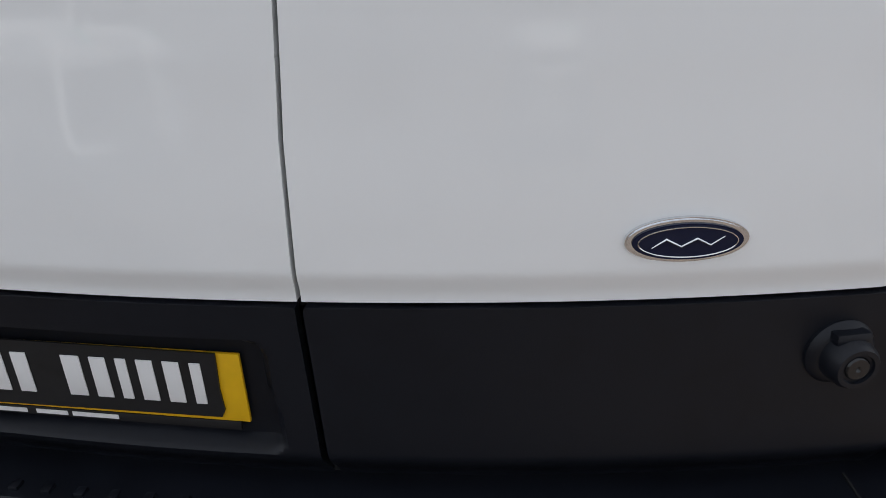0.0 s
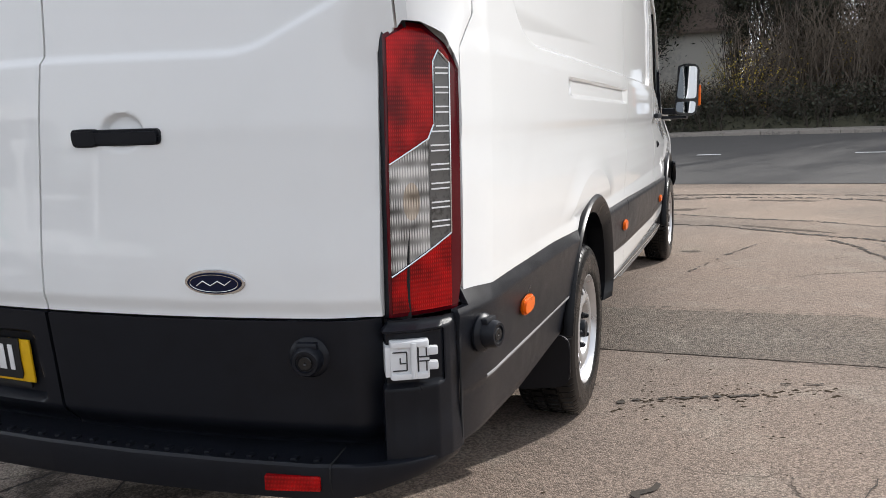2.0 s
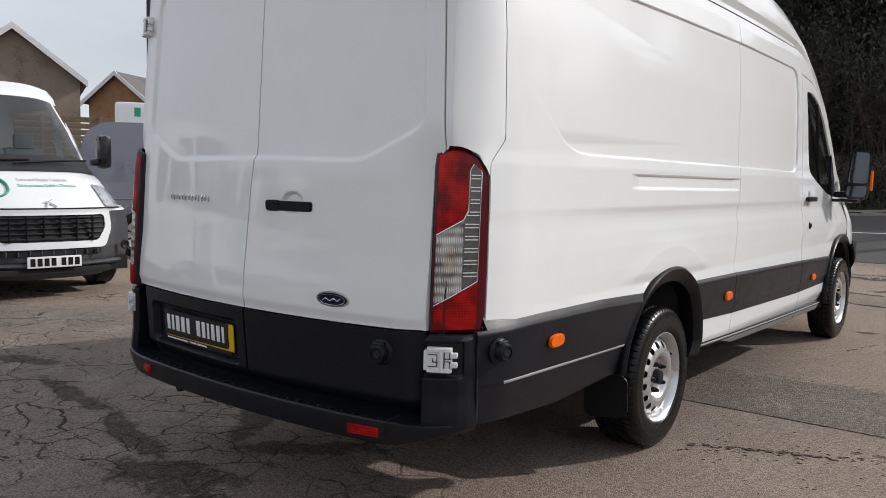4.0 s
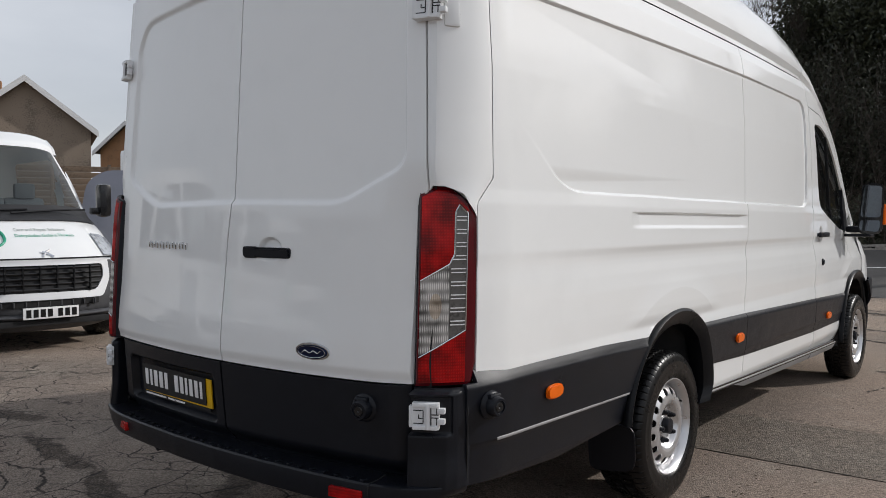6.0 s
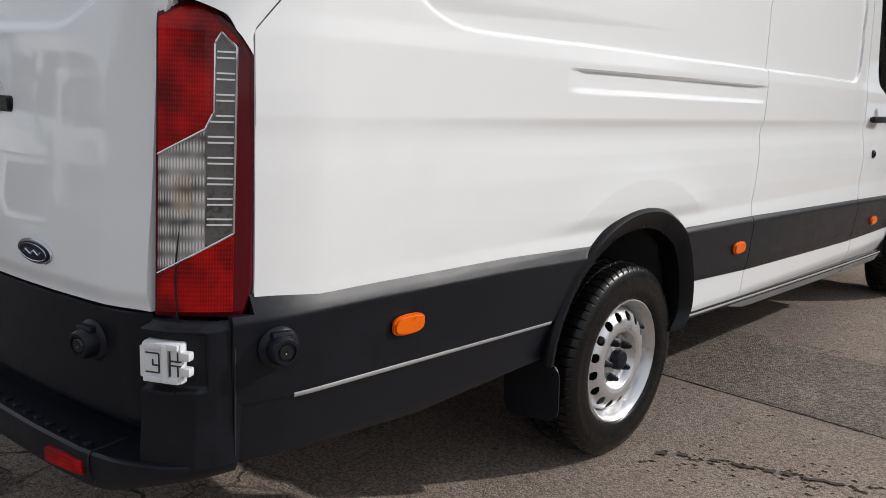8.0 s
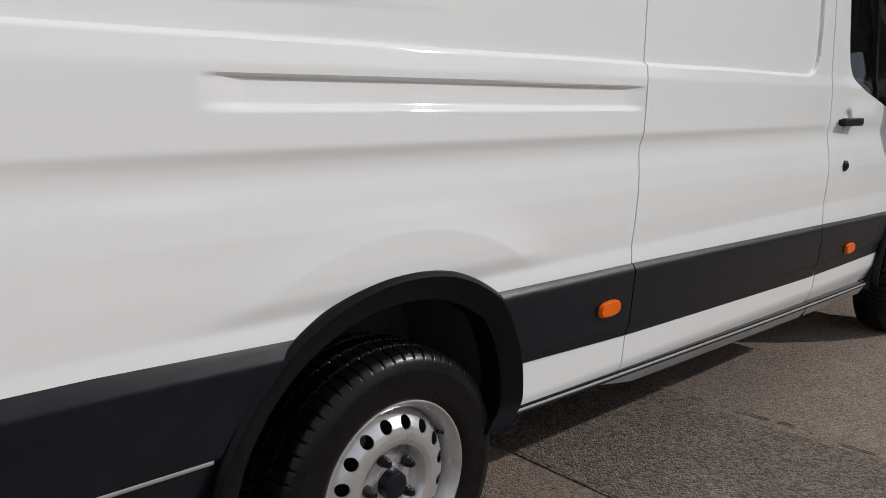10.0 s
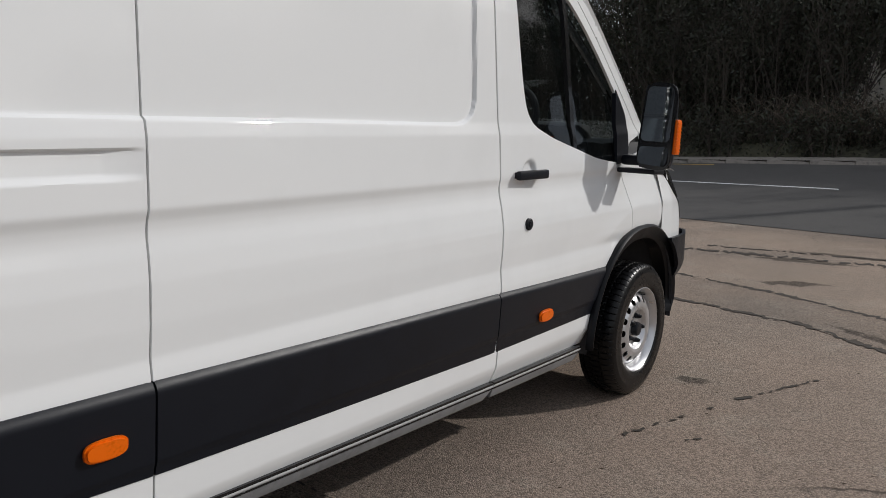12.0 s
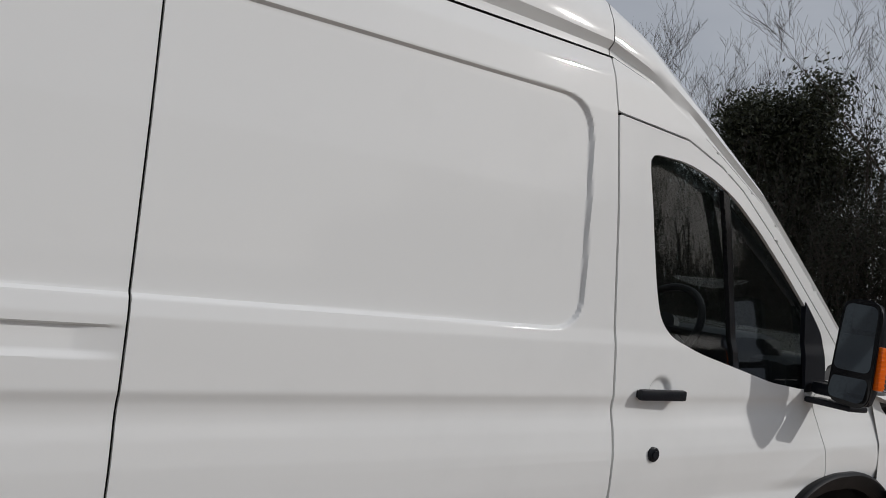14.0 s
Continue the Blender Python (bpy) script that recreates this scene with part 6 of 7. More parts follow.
for x in np.arange(-30, 40, 2.4):
    if abs(x - 4.0) > 1.0:
        copy_thing(low_ivy, pose(x, 23.0 + rr.uniform(-0.1, 0.1), bank_z(x, 23) - 0.25, 0, 0, rr.uniform(-10, 10)))
for i, x in enumerate(np.arange(-8.5, -4, 2.3)):
    copy_thing(ivy_bush, pose(x, 28.3 + rr.uniform(-0.5, 0.5), bank_z(x, 28), 0, 0, rr.uniform(0, 360))).scale = (1.2, 1.2, rr.uniform(1.3, 1.7))
for x, y, k in ((2.2, 25.3, 1.9), (3.2, 25.8, 1.7), (1.9, 27.2, 1.8), (4.6, 28.6, 1.2), (6.6, 29.0, 1.3), (8.4, 28.6, 1.2), (10.6, 29.0, 1.4), (12.8, 28.6, 1.3)):
    copy_thing(ivy_bush, pose(x, y, bank_z(x, y), 0, 0, rr.uniform(0, 360))).scale = (0.62 if x < 4 else 1.2, 0.8, k)
for x, y, k in ((2.9, 28.6, 1.0), (6.4, 30.5, 1.0), (10.5, 31.0, 1.0)):
    copy_thing(ever, pose(x, y, bank_z(x, y), 0, 0, rr.uniform(0, 360))).scale = (k, k, k)
copy_thing(forsythia, pose(9.4, 26.4, bank_z(9.4, 26.4), 0, 0, 70))
copy_thing(forsythia, pose(3.3, 25.2, bank_z(3.3, 25.2), 0, 0, 170))

# roadside cabinet and dark pole
CAB = material("cabinet_green", (0.11, 0.125, 0.105), 0.6, grain=0.2, scale=10)
cab = thing("utility_cabinet", pose(7.6, 22.3, ground_z(7.6, 22.3) + 0.085), "grey-green steel utility cabinet beside the footway", "cabinet")
part("body", boxed(-0.36, 0.36, -0.20, 0.22, 0.10, 1.30, 0.01), CAB, cab)
part("plinth", boxed(-0.38, 0.38, -0.22, 0.24, -0.03, 0.10, 0.01), CONCRETE, cab)
part("lid", boxed(-0.39, 0.39, -0.23, 0.25, 1.30, 1.35, 0.012), CAB, cab)
part("door", boxed(-0.33, 0.33, -0.215, -0.20, 0.16, 1.25, 0.005), CAB, cab)
part("warning_sign", grown([(-0.05, 0.95), (0.05, 0.95), (0.0, 1.04)], -0.004, "y"), LETTER, cab, "small pale triangle sign").location = (0, -0.217, 0)
pole = thing("telegraph_pole", pose(6.25, 22.9, bank_z(6.25, 22.9) - 0.2), "dark wooden pole with a small white plate", "pole")
part("shaft", lathe([(-0.3, 0.0), (-0.3, 0.13), (4, 0.12), (8.5, 0.095), (8.5, 0.0)], 14, "z"), BARK, pole)
part("plate", boxed(-0.09, 0.09, -0.135, -0.12, 1.75, 2.05, 0.004), LETTER, pole)
# cottage beyond the bank
PALEWALL = material("pale_render", (0.74, 0.70, 0.63), 0.9, grain=0.12, scale=8, bump=0.2)
ROOFTILE = material("roof_tiles", (0.17, 0.13, 0.105), 0.9, grain=0.3, scale=10, bump=0.4, bump_scale=30)


def house(m, w, d, z_eave, z_top, wall, label, roof=ROOFTILE, windows=(), barge=None):
    h = thing("house", m, label, "house", "houses round the yard")
    part("wall", boxed(-w, w, 0, d, -1.5, z_eave), wall, h)
    part("gable", (lambda b: b)(grown([(-w, z_eave - 0.001), (w, z_eave - 0.001), (0, z_top)], d - 0.02, "y")), wall, h).location = (0, 0.01, 0)
    for s in (-1, 1):
        e = 0.35
        a, b = Vector((0, 0, z_top + 0.02)), Vector((s * (w + e), 0, z_eave - e * (z_top - z_eave) / w + 0.02))
        vs = [(p.x, y, p.z + t) for t in (0, 0.12) for y in (-0.4, d + 0.4) for p in (a, b)]
        part("roof", (vs, [(0, 1, 3, 2), (4, 6, 7, 5), (0, 4, 5, 1), (2, 3, 7, 6), (1, 5, 7, 3), (0, 2, 6, 4)]), roof, h)
        if barge:
            vs = [(p.x, y, p.z + t) for t in (-0.16, 0.16) for y in (-0.46, -0.40) for p in (a, b)]
            part("barge_board", (vs, [(0, 1, 3, 2), (4, 6, 7, 5), (0, 4, 5, 1), (2, 3, 7, 6), (1, 5, 7, 3), (0, 2, 6, 4)]), barge, h)
    for x, y, z, ww, hh, side in windows:
        win = part("window", boxed(x - ww, x + ww, -0.03, 0.06, z - hh, z + hh, 0.01) if not side else boxed(w - 0.06, w + 0.03, y - ww, y + ww, z - hh, z + hh, 0.01), LETTER, h, "white framed window")
        for k in (-1, 1):
            part("pane", boxed(x + k * ww * 0.47 - ww * 0.4, x + k * ww * 0.47 + ww * 0.4, -0.04, -0.028, z - hh * 0.85, z + hh * 0.85) if not side else boxed(w + 0.028, w + 0.04, y + k * ww * 0.47 - ww * 0.4, y + k * ww * 0.47 + ww * 0.4, z - hh * 0.85, z + hh * 0.85), GLOSSBLACK, win)
    return h


house(pose(1.1, 31.5, 1.2, 0, 0, 90), 3.0, 9.0, 3.1, 6.2, PALEWALL, "pale rendered cottage with a brown roof beyond the trees")
PEBBLE = material("pebbledash", (0.22, 0.175, 0.135), 0.95, grain=0.25, scale=14, bump=0.7, bump_scale=40)
BRICK = material("orange_brick", (0.28, 0.15, 0.075), 0.9, grain=0.2, scale=25, bump=0.4, bump_scale=25)
WHITEWOOD = material("white_wood", (0.75, 0.75, 0.74), 0.5)
GREYTILE = material("grey_tiles", (0.13, 0.12, 0.115), 0.9, grain=0.25, scale=12, bump=0.4, bump_scale=30)


def out_at(az, dist, z=0.0):
    a = radians(az)
    return 2.47 + dist * math.sin(a), -1.85 + dist * math.cos(a), z


x, y, _ = out_at(-65.9, 45)
gable_house = house(pose(x, y, 0.0, 0, 0, 64.9), 2.95, 10, 5.85, 8.15, PEBBLE, "brown pebble-dashed house with white barge boards", barge=WHITEWOOD)
part("chimney", boxed(-1.9, -1.2, 4.6, 5.4, 6.5, 8.7, 0.03), BRICK, gable_house)
for cx in (-1.7, -1.4):
    part("chimney_pot", moved(lathe([(0, 0.12), (0.4, 0.1), (0.4, 0.07)], 12, "z"), Matrix.Translation((cx, 5.0, 8.7))), BRICK, gable_house)
x, y, _ = out_at(-59.9, 62)
house(pose(x, y, 0.0, 0, 0, 27), 2.3, 11, 6.25, 8.1, BRICK, "orange brick house with a grey tiled roof", GREYTILE, windows=((0, 3.0, 5.3, 0.6, 0.55, True), (0, 6.5, 5.3, 0.6, 0.55, True)), barge=WHITEWOOD)
fence = thing("board_fence", pose(*out_at(-61.0, 34, 0.0), 0, 0, 62), "weathered brown slatted fence", "fence")
FENCEWOOD = material("fence_wood", (0.16, 0.115, 0.08), 0.9, grain=0.3, scale=10)
for i in range(9):
    part("slat", boxed(-4, 4, -0.02, 0.02, 1.2 + i * 0.24, 1.40 + i * 0.24, 0.008), FENCEWOOD, fence)
for xx in (-4, -2, 0, 2, 4):
    part("post", boxed(xx - 0.06, xx + 0.06, -0.06, 0.06, 0.2, 3.4, 0.01), FENCEWOOD, fence)
lampx, lampy, _ = out_at(-57.9, 24.0)
IRON = material("black_iron", (0.012, 0.012, 0.013), 0.45, grain=0.2)
street = thing("street_lamp", pose(lampx, lampy, ground_z(lampx, lampy), 0, 0, 58), "black iron street lamp with a hanging lantern", "street lamp")
part("post", lathe([(0, 0.0), (0, 0.10), (0.9, 0.09), (1.0, 0.06), (3.2, 0.05), (5.0, 0.042), (5.06, 0.06), (5.1, 0.03), (5.2, 0.0)], 16, "z"), IRON, street)
part("arm", tube([(0, 0, 4.72), (-0.25, 0, 4.80), (-0.45, 0, 4.84)], 0.018, 8), IRON, street)
street.scale = (1.54, 1.54, 1.54)
lant = part("lantern", moved(lathe([(0.12, 0.0), (0.10, 0.03), (0.03, 0.05), (-0.01, 0.10), (-0.05, 0.11), (-0.10, 0.17), (-0.11, 0.17), (-0.115, 0.10)], 20, "z"), Matrix.Translation((-0.45, 0, 4.80))), IRON, street)
part("globe", moved(lathe([(-0.11, 0.095), (-0.17, 0.09), (-0.22, 0.06), (-0.24, 0.0)], 16, "z"), Matrix.Translation((-0.45, 0, 4.80))), CLEARLENS, lant, "clear lamp globe")

# ---- white forward-facing van and the vehicles beside it ----
GREYBUMPER = material("grey_bumper", (0.050, 0.051, 0.056), 0.5, grain=0.12, scale=20, bump=0.1, bump_scale=900)
GREYPAINT = material("silver_blue_paint", (0.17, 0.18, 0.225), 0.3, metal=0.25, coat=0.8, grain=0.03, scale=6)
WINDSHIELD = glass("windscreen_glass", (0.50, 0.56, 0.55))
SCUTTLE = material("scuttle_black", (0.016, 0.016, 0.018), 0.6, grain=0.2)
GREEN = material("sign_green", (0.01, 0.30, 0.18), 0.4)
FRONT = [(0.14, 0.20, 0.80), (0.05, 0.28, 0.89), (0.0, 0.40, 0.95), (0.0, 0.52, 0.98), (0.04, 0.70, 1.0), (0.08, 0.88, 0.985), (0.10, 0.93, 0.94), (0.27, 1.08, 0.89), (0.52, 1.24, 0.86), (0.80, 1.36, 0.84), (1.15, 1.80, 0.75), (1.52, 2.13, 0.68), (1.60, 2.20, 0.67), (1.82, 2.31, 0.65), (2.3, 2.36, 0.65), (5.4, 2.38, 0.66)]


def front_at(V):
    a = np.array(FRONT)
    k = np.arange(len(a))
    return np.interp(V, k, a[:, 0]), np.interp(V, k, a[:, 1]), np.interp(V, k, a[:, 2])


def nose(U, V):
    y, z, w = front_at(V)
    return U * w * 0.97, y + (0.40 * abs(U) ** 2.8) * np.interp(V, [0, 6, 10, 12, 15], [1, 1, 0.7, 0.4, 0]), z - 0.05 * abs(U) ** 4 * (V > 6)


def flank_y(V, T):
    return front_at(V)[0] + (5.4 - front_at(V)[0]) * T


def delivery_van(m, label, signs):
    v = thing("delivery_van", m, label, "van", "vehicles in the yard")
    us = np.linspace(-1, 1, 41)
    sec = lambda a, b, n: sheet(nose, us, np.linspace(a, b, n))
    part("bumper", sec(0, 5.0, 24), GREYBUMPER, v, "dark grey plastic bumper")
    part("bonnet", sec(5.0, 9.0, 20), PAINT, v)
    ws = part("windscreen", sheet(nose, np.linspace(-0.95, 0.95, 30), np.linspace(9.05, 10.98, 14)), WINDSHIELD, v, "windscreen")
    ws.visible_shadow = False
    for a, b in ((-1, -0.94), (0.94, 1)):
        part("screen_frame", sheet(nose, np.linspace(a, b, 3), np.linspace(9, 11, 14)), PAINT, v)
    part("scuttle", sheet(lambda U, V: (nose(U, V)[0], nose(U, V)[1] - 0.01, nose(U, V)[2] + 0.012), us, np.linspace(8.35, 9.2, 6)), SCUTTLE, v, "black scuttle panel")
    part("roof", sec(11.0, 15, 24), PAINT, v)
    for s in (-1, 1):
        def wall(V, T, s=s):
            x, y, z = nose(0 * V + s, V)
            return x + (s * np.interp(z, [0.2, 0.36, 0.55, 1.2, 2.0, 2.3, 2.38], [0.84, 0.94, 1.01, 1.02, 0.95, 0.86, 0.72]) - x) * np.clip(T * 4, 0, 1) ** 0.6, y + (5.4 - y) * T, z
        ts = np.linspace(0, 1, 40)
        part("flank", sheet(lambda V, T: wall(V, T), np.linspace(3.0, 15, 50), ts, lambda V, T: np.minimum(np.hypot(front_at(V)[0] + (5.4 - front_at(V)[0]) * T - 1.0, front_at(V)[1] - 0.33) - 0.40, -np.minimum(np.maximum(np.minimum(flank_y(V, T) - 1.30, 2.10 - flank_y(V, T)), np.minimum(flank_y(V, T) - 2.35, 3.9 - flank_y(V, T))), np.minimum(front_at(V)[1] - 1.36, 2.12 - front_at(V)[1])))), PAINT, v)
        part("bumper_wrap", sheet(lambda V, T: wall(V, T), np.linspace(0.0, 5.0, 24), np.linspace(0, 0.14, 12), lambda V, T: (np.hypot(flank_y(V, T) - 1.0, front_at(V)[1] - 0.33) - 0.41) * 2), GREYBUMPER, v)
        part("front_flank_trim", sheet(lambda V, T: tuple(q + o for q, o in zip(wall(V, T), (0.006 * s, 0, 0))), np.linspace(5.2, 8.0, 14), np.linspace(0.0, 0.012, 4)), GREYBUMPER, v)
        w = part("wheel", moved(lathe([(0.02, 0.0), (0.02, 0.19), (0.07, 0.2), (0.08, 0.21)], 28), Matrix.Translation((0, 0, 0))), STEEL, v, "silver wheel trim")
        w.matrix_local = pose(s * 0.86, 1.0, 0.335, 0, 0, 0 if s > 0 else 180)
        part("tyre", lathe([(-0.11, 0.2), (-0.11, 0.31), (-0.09, 0.335), (0.08, 0.335), (0.10, 0.32), (0.11, 0.26), (0.09, 0.21)], 40), RUBBER, w)
        hl = part("headlamp", sheet(lambda U, V: (nose(U, V)[0], nose(U, V)[1] - 0.012, nose(U, V)[2] + 0.008), np.linspace(0.70, 0.985, 14) * s, np.linspace(5.2, 7.6, 12), lambda U, V: np.minimum(V - 5.3 - 2.2 * (0.985 - abs(U)), 7.5 - V - 2.0 * (abs(U) - 0.9) * (abs(U) > 0.9)) * 0.2), HEADGLASS, v, "clear headlamp")
        mir = part("door_mirror", boxed(0.93 if s > 0 else -1.08, 1.08 if s > 0 else -0.93, 1.05, 1.22, 1.33, 1.72, 0.06), GLOSSBLACK, v, "tall black door mirror")
        part("mirror_arm", boxed(0.86 if s > 0 else -1.04, 1.04 if s > 0 else -0.86, 1.10, 1.20, 1.36, 1.44, 0.02), GLOSSBLACK, v)
        fog = part("fog_lamp", moved(lathe([(0.0, 0.0), (-0.012, 0.04), (0.0, 0.05)], 18, "y"), pose(s * 0.80, 0.145, 0.52)), GLOSSBLACK, v)
        part("wiper", tube([(s * 0.30 + 0.36, 0.80, 1.41), (s * 0.30 + 0.02, 0.80, 1.40), (s * 0.30 - 0.42, 0.72, 1.37)], 0.013, 6), GLOSSBLACK, v)
    face = lambda U, Z, out: (U, np.interp(Z, [0.42, 0.52, 0.70, 0.88], [0, 0.0, 0.04, 0.08]) + 0.40 * abs(U / 0.97) ** 2.8 - out, Z)
    rim_out = rounded([(-0.55, 0.515), (0.55, 0.515), (0.655, 0.70), (0.645, 0.905), (-0.645, 0.905), (-0.655, 0.70)], 0.05, 4)
    rim_in = rounded([(-0.47, 0.585), (0.47, 0.585), (0.575, 0.72), (0.57, 0.850), (-0.57, 0.850), (-0.575, 0.72)], 0.04, 4)
    part("grille_surround", sheet(lambda U, Z: face(U, Z, 0.028), np.linspace(-0.67, 0.67, 90), np.linspace(0.50, 0.92, 50), lambda U, Z: np.minimum(poly_sd(U, Z, rim_out), -poly_sd(U, Z, rim_in)), (0, 0.03, 0)), HINGEWHITE, v, "white grille surround")
    part("grille_backing", sheet(lambda U, Z: face(U, Z, 0.006), np.linspace(-0.60, 0.60, 20), np.linspace(0.56, 0.88, 4)), DARK, v)
    part("bonnet_gap", tube([tuple(float(q) for q in face(np.array(a), np.array(0.915), 0.012)) for a in np.linspace(-0.80, 0.80, 25)], 0.009, 6), DARK, v)
    for a in np.linspace(-0.40, 0.40, 6):
        part("grille_upright", boxed(a - 0.006, a + 0.006, 0.0, 0.03, 0.585, 0.85), GLOSSBLACK, v)
    for k in range(5):
        z = 0.615 + k * 0.052
        part("grille_bar", tube([(a, float(np.interp(z, [0.42, 0.52, 0.70, 0.88], [0, 0.0, 0.04, 0.08])) + 0.40 * abs(a / 0.97) ** 2.8 - 0.016, z) for a in np.linspace(-0.55, 0.55, 13)], 0.011, 6), GLOSSBLACK, v)
    part("lower_grille", sheet(lambda U, Z: face(U, Z, 0.012), np.linspace(-0.50, 0.50, 20), np.linspace(0.450, 0.505, 4), None, (0, 0.03, 0)), DARK, v)
    for a in np.linspace(-0.44, 0.44, 9):
        part("grille_divider", boxed(a - 0.006, a + 0.006, -0.016, 0.02, 0.452, 0.503, 0.002), GREYBUMPER, v)
    part("bumper_lip", sheet(lambda U, T: (U, 0.40 * abs(U / 0.95) ** 2.8 - 0.035 * np.sin(np.pi * T), 0.325 + 0.055 * T), np.linspace(-0.86, 0.86, 40), np.linspace(0, 1, 8)), GREYBUMPER, v)
    part("lower_intake", boxed(-0.58, 0.58, 0.005, 0.10, 0.262, 0.322, 0.008), DARK, v)
    pl = part("number_plate", boxed(-0.26, 0.26, -0.045, -0.034, 0.335, 0.447, 0.002), LETTER, v, "white number plate with black bars")
    for k in range(7):
        xx = -0.232 + k * 0.066 + (0.03 if k > 3 else 0)
        part("plate_bar", boxed(xx, xx + 0.045, -0.048, -0.044, 0.353, 0.429), GLOSSBLACK, pl)
    part("maker_badge", moved(joined(tube([(-0.05, 0, -0.04), (-0.01, 0, 0.02), (0.03, 0, 0.045)], 0.012, 6), tube([(-0.05, 0, 0.02), (0, 0, 0.0), (0.05, 0, -0.045)], 0.012, 6)), pose(0.03, 0.125, 0.965, -40)), CHROME, v, "chrome badge shape")
    part("dash", boxed(-0.80, 0.80, 0.95, 1.45, 0.9, 1.30, 0.05), DASH, v)
    part("floor_pan", boxed(-0.85, 0.85, 0.2, 5.3, 0.25, 0.40), DARK, v)
    part("bulkhead", boxed(-0.82, 0.82, 4.4, 4.44, 0.4, 2.12), PALELINING, v)
    for xx in (-0.5, 0.05, 0.5):
        st = part("seat", moved(boxed(-0.23, 0.23, -0.06, 0.06, 0, 0.62, 0.05), pose(xx, 2.2, 0.95, -8)), SEATGREY, v)
        part("headrest", boxed(xx - 0.12, xx + 0.12, 2.20, 2.30, 1.55, 1.74, 0.04), SEATGREY, st)
    if signs:
        on = lambda u, vv, out: Vector([float(c) for c in nose(np.array(u), np.array(vv))]) + Vector((0, -0.55 * out, 0.83 * out))
        ring = [on(-0.52 + 0.17 * math.cos(a), 7.25 + 0.62 * math.sin(a), 0.004) for a in np.linspace(0, 2 * math.pi, 33)]
        part("green_ring", tube(ring, [0.010 + 0.012 * (0.5 + 0.5 * math.sin(i * 0.2)) for i in range(33)], 6, False), GREEN, v, "green ring sign with a small house outline")
        part("house_outline", tube([on(-0.52 + a, 7.25 + b, 0.004) for a, b in ((-0.06, -0.25), (-0.06, 0.08), (0.0, 0.32), (0.07, 0.08), (0.07, -0.25), (-0.06, -0.25))], 0.008, 6), GREEN, v)
        for words, mid_u, wide, vv, ink in (("Care and Repair Solutions", 0.08, 0.60, 7.72, SIGNGREY), ("Datrysiadau Gofal a Thrwsio", 0.11, 0.68, 7.36, GREEN)):
            line_ob = text(words, 0.1, ink, "sign_lettering", v, pose(0, 0, 0), "small lettering on the bonnet", deep=0.0)
            xs = [q.co.x for q in line_ob.data.vertices]
            for q in line_ob.data.vertices:
                q.co = on(mid_u + (q.co.x - (max(xs) + min(xs)) / 2) / (max(xs) - min(xs)) * wide, vv + q.co.y * 2.6, 0.004)
    return v


HEADGLASS = material("headlamp_glass", (0.34, 0.35, 0.36), 0.12, metal=0.4, grain=0.7, scale=30, coat=0.7)
SIGNGREY = material("sign_grey", (0.30, 0.34, 0.32), 0.5)
dv = delivery_van(pose(-5.55, 2.10, 0.0, 0, 0, 84.0), "white delivery van with dark grey bumper and green ring sign", True)


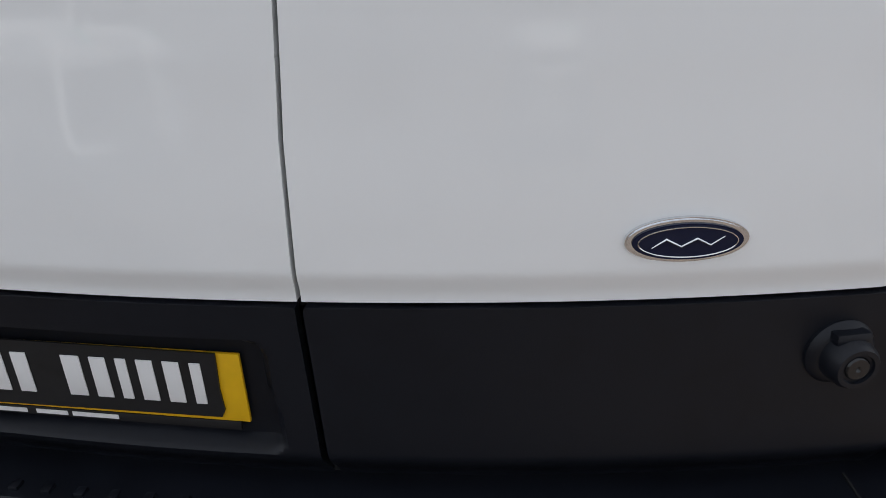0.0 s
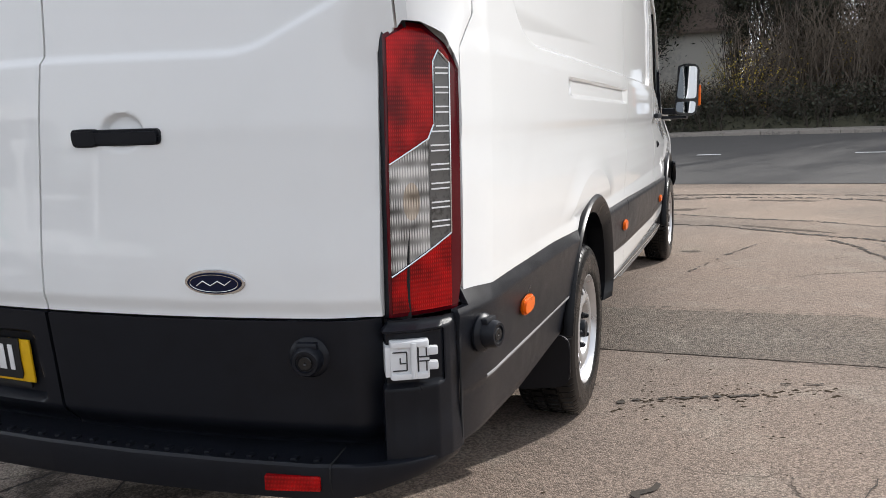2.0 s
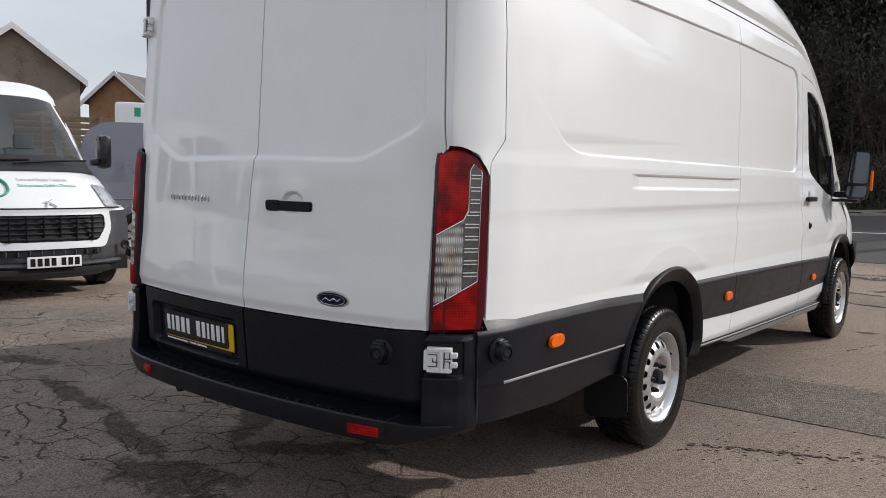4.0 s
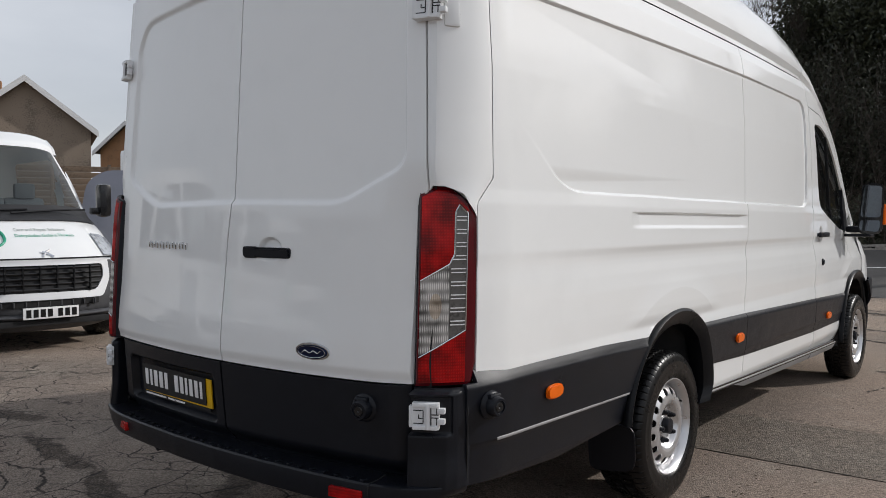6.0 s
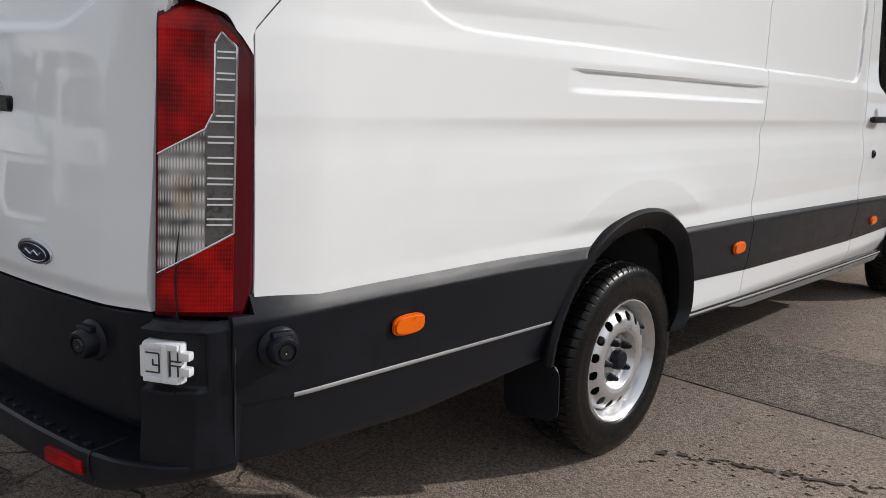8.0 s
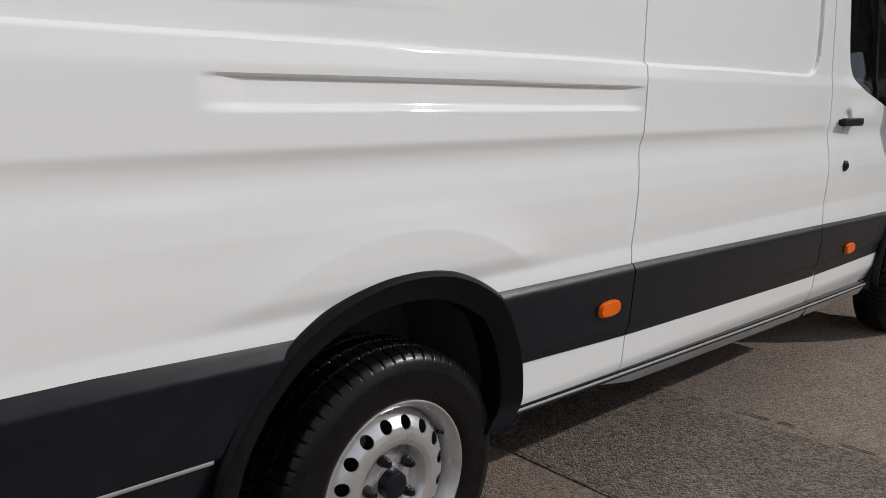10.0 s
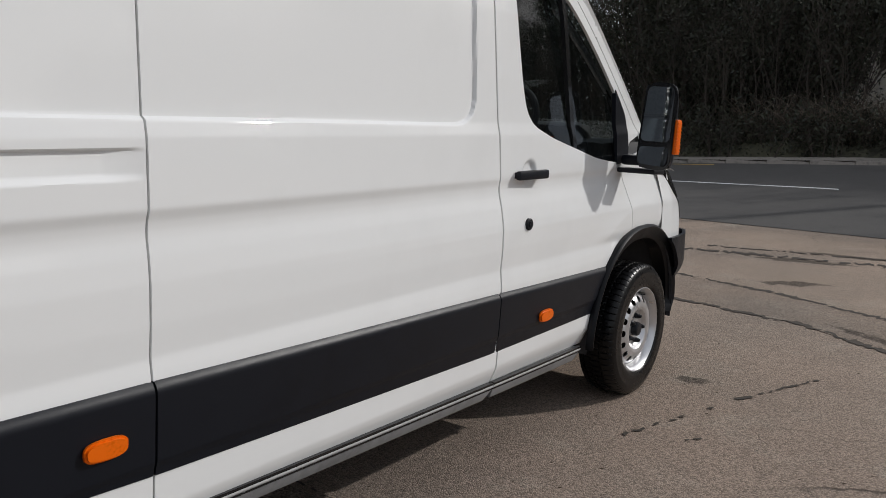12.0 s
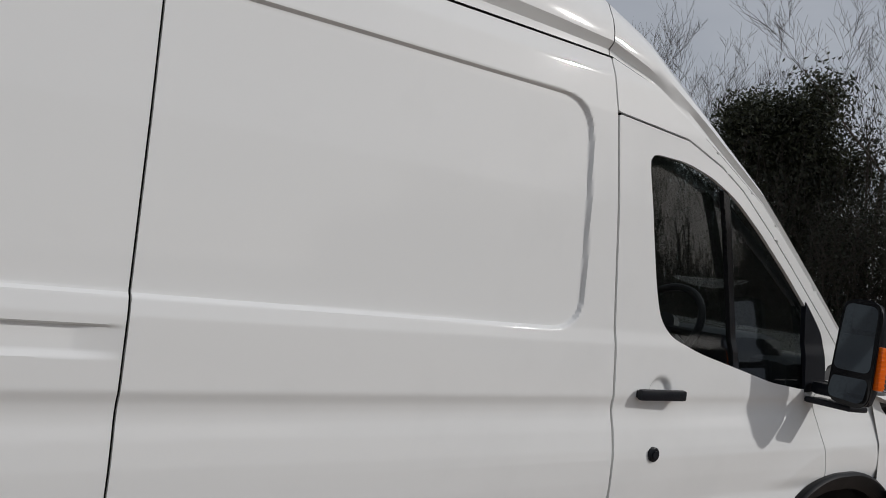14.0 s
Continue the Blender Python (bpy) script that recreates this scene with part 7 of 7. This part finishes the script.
def small_van(m):
    v = thing("small_van", m, "silver-grey small panel van", "van", "vehicles in the yard")
    prof = [(0, 0.32), (0, 1.0), (0.12, 1.68), (0.35, 1.84), (2.6, 1.86), (3.0, 1.72), (3.5, 1.20), (4.2, 0.98), (4.35, 0.6), (4.35, 0.32)]
    body = bmesh.new()
    f = body.faces.new([body.verts.new((-0.9, a, b)) for a, b in rounded(prof, 0.12, 3)])
    e = bmesh.ops.extrude_face_region(body, geom=[f])["geom"]
    bmesh.ops.translate(body, vec=(1.8, 0, 0), verts=[g for g in e if isinstance(g, bmesh.types.BMVert)])
    for q in body.verts:
        q.co.x *= 1 - 0.10 * max(0, q.co.z - 1.0)
    bmesh.ops.recalc_face_normals(body, faces=body.faces)
    part("body", body, GREYPAINT, v)
    for s in (-1, 1):
        part("side_pressing", moved(grown(rounded([(0.25, 0.95), (2.4, 0.95), (2.4, 1.55), (0.6, 1.58)], 0.22, 6), 0.012, "x", 0.005), pose(s * 0.885 - (0.0 if s > 0 else 0.012), 0, 0, 0, -5.5 * s)), GREYPAINT, v)
        # thin dark outline drawn for the shade in the pressing's groove
        edge = rounded([(0.25, 0.95), (2.4, 0.95), (2.4, 1.55), (0.6, 1.58)], 0.22, 6)
        part("pressing_shade_line", moved(tube([(0.0, a, b) for a, b in edge + edge[:1]], 0.013, 6, False), pose(s * 0.893, 0, 0, 0, -5.5 * s)), DARK, v)
        part("waist_line", tube([(s * 0.902, a, 0.80 + 0.02 * a) for a in np.linspace(0.1, 3.2, 8)], 0.012, 6), GREYPAINT, v)
        for y in (0.85, 3.55):
            w = part("wheel", lathe([(0.03, 0.0), (0.03, 0.05), (0.015, 0.06), (0.02, 0.20), (0.03, 0.215)], 40), STEEL, v, "silver multi-spoke wheel trim")
            w.matrix_local = pose(s * 0.885, y, 0.325, 0, 0, 0 if s > 0 else 180)
            part("tyre", lathe([(-0.15, 0.2), (-0.15, 0.31), (0.02, 0.325), (0.05, 0.31), (0.055, 0.25), (0.03, 0.212)], 40), RUBBER, w)
            for k in range(10):
                a = k * math.pi / 5
                part("spoke_gap", moved(boxed(0.012, 0.032, -0.012, 0.012, 0.085, 0.185, 0.004), pose(0, 0, 0, math.degrees(a))), DARK, w)
            part("arch", moved(lathe([(0.0, 0.335), (0.02, 0.34), (0.02, 0.40), (0.0, 0.405)], 40), pose(s * 0.885, y, 0.335)), GREYPAINT, v)
            part("arch_shadow", moved(lathe([(0.0, 0.0), (0.004, 0.395)], 40), pose(s * 0.895 if s > 0 else -0.9, y, 0.335)), DARK, v)
    return v


sx0, sy0, _ = out_at(-58.0, 13.4)
sv = small_van(pose(sx0 - 0.95, sy0 - 0.60, ground_z(sx0, sy0), 0, 0, -32) @ Matrix.Diagonal((1.1, 1.05, 1.1, 1)))
bx, by, _ = out_at(-58.9, 18.5)
bv = thing("box_van", pose(bx, by, ground_z(bx, by), 0, 0, 58), "white box van with a small blue-green sign on its roof pod", "van", "vehicles in the yard")
part("body", boxed(-0.4, 3.5, -1.0, 1.0, 0.35, 2.0, 0.10), PAINT, bv)
part("roof_pod", boxed(-0.35, 3.0, -0.8, 0.8, 2.0, 2.55, 0.08), PAINT, bv)
part("pod_sign", boxed(0.02, 0.14, -0.806, -0.80, 2.26, 2.44), GREEN, bv, "blue-green sign shape")
for xx in (-0.2, 2.7):
    part("wheel", moved(lathe([(-1.02, 0), (-1.02, 0.33), (-0.8, 0.33)], 24, "y"), Matrix.Translation((xx, 0, 0.35))), RUBBER, bv)

# added unseen behind the camera for the rear doors to mirror: parked vans, a low workshop
for x, y, turn in ((-4.3, -2.9, 86), (-4.5, -5.7, 88), (-4.9, -8.6, 85), (2.2, -11.0, 186)):
    copy_thing(dv, pose(x, y, 0, 0, 0, turn))
shop = thing("workshop", pose(0, -26, 0), "long pale shed with a low roof, unseen, added for reflections", "building")
part("wall", boxed(-22, 22, -8, 0, -0.1, 4.2), material("sheet_cladding", (0.20, 0.21, 0.22), 0.6, grain=0.1, scale=4), shop)
part("roof", boxed(-22.5, 22.5, -8.5, 0.4, 4.2, 4.5), GREYTILE, shop)
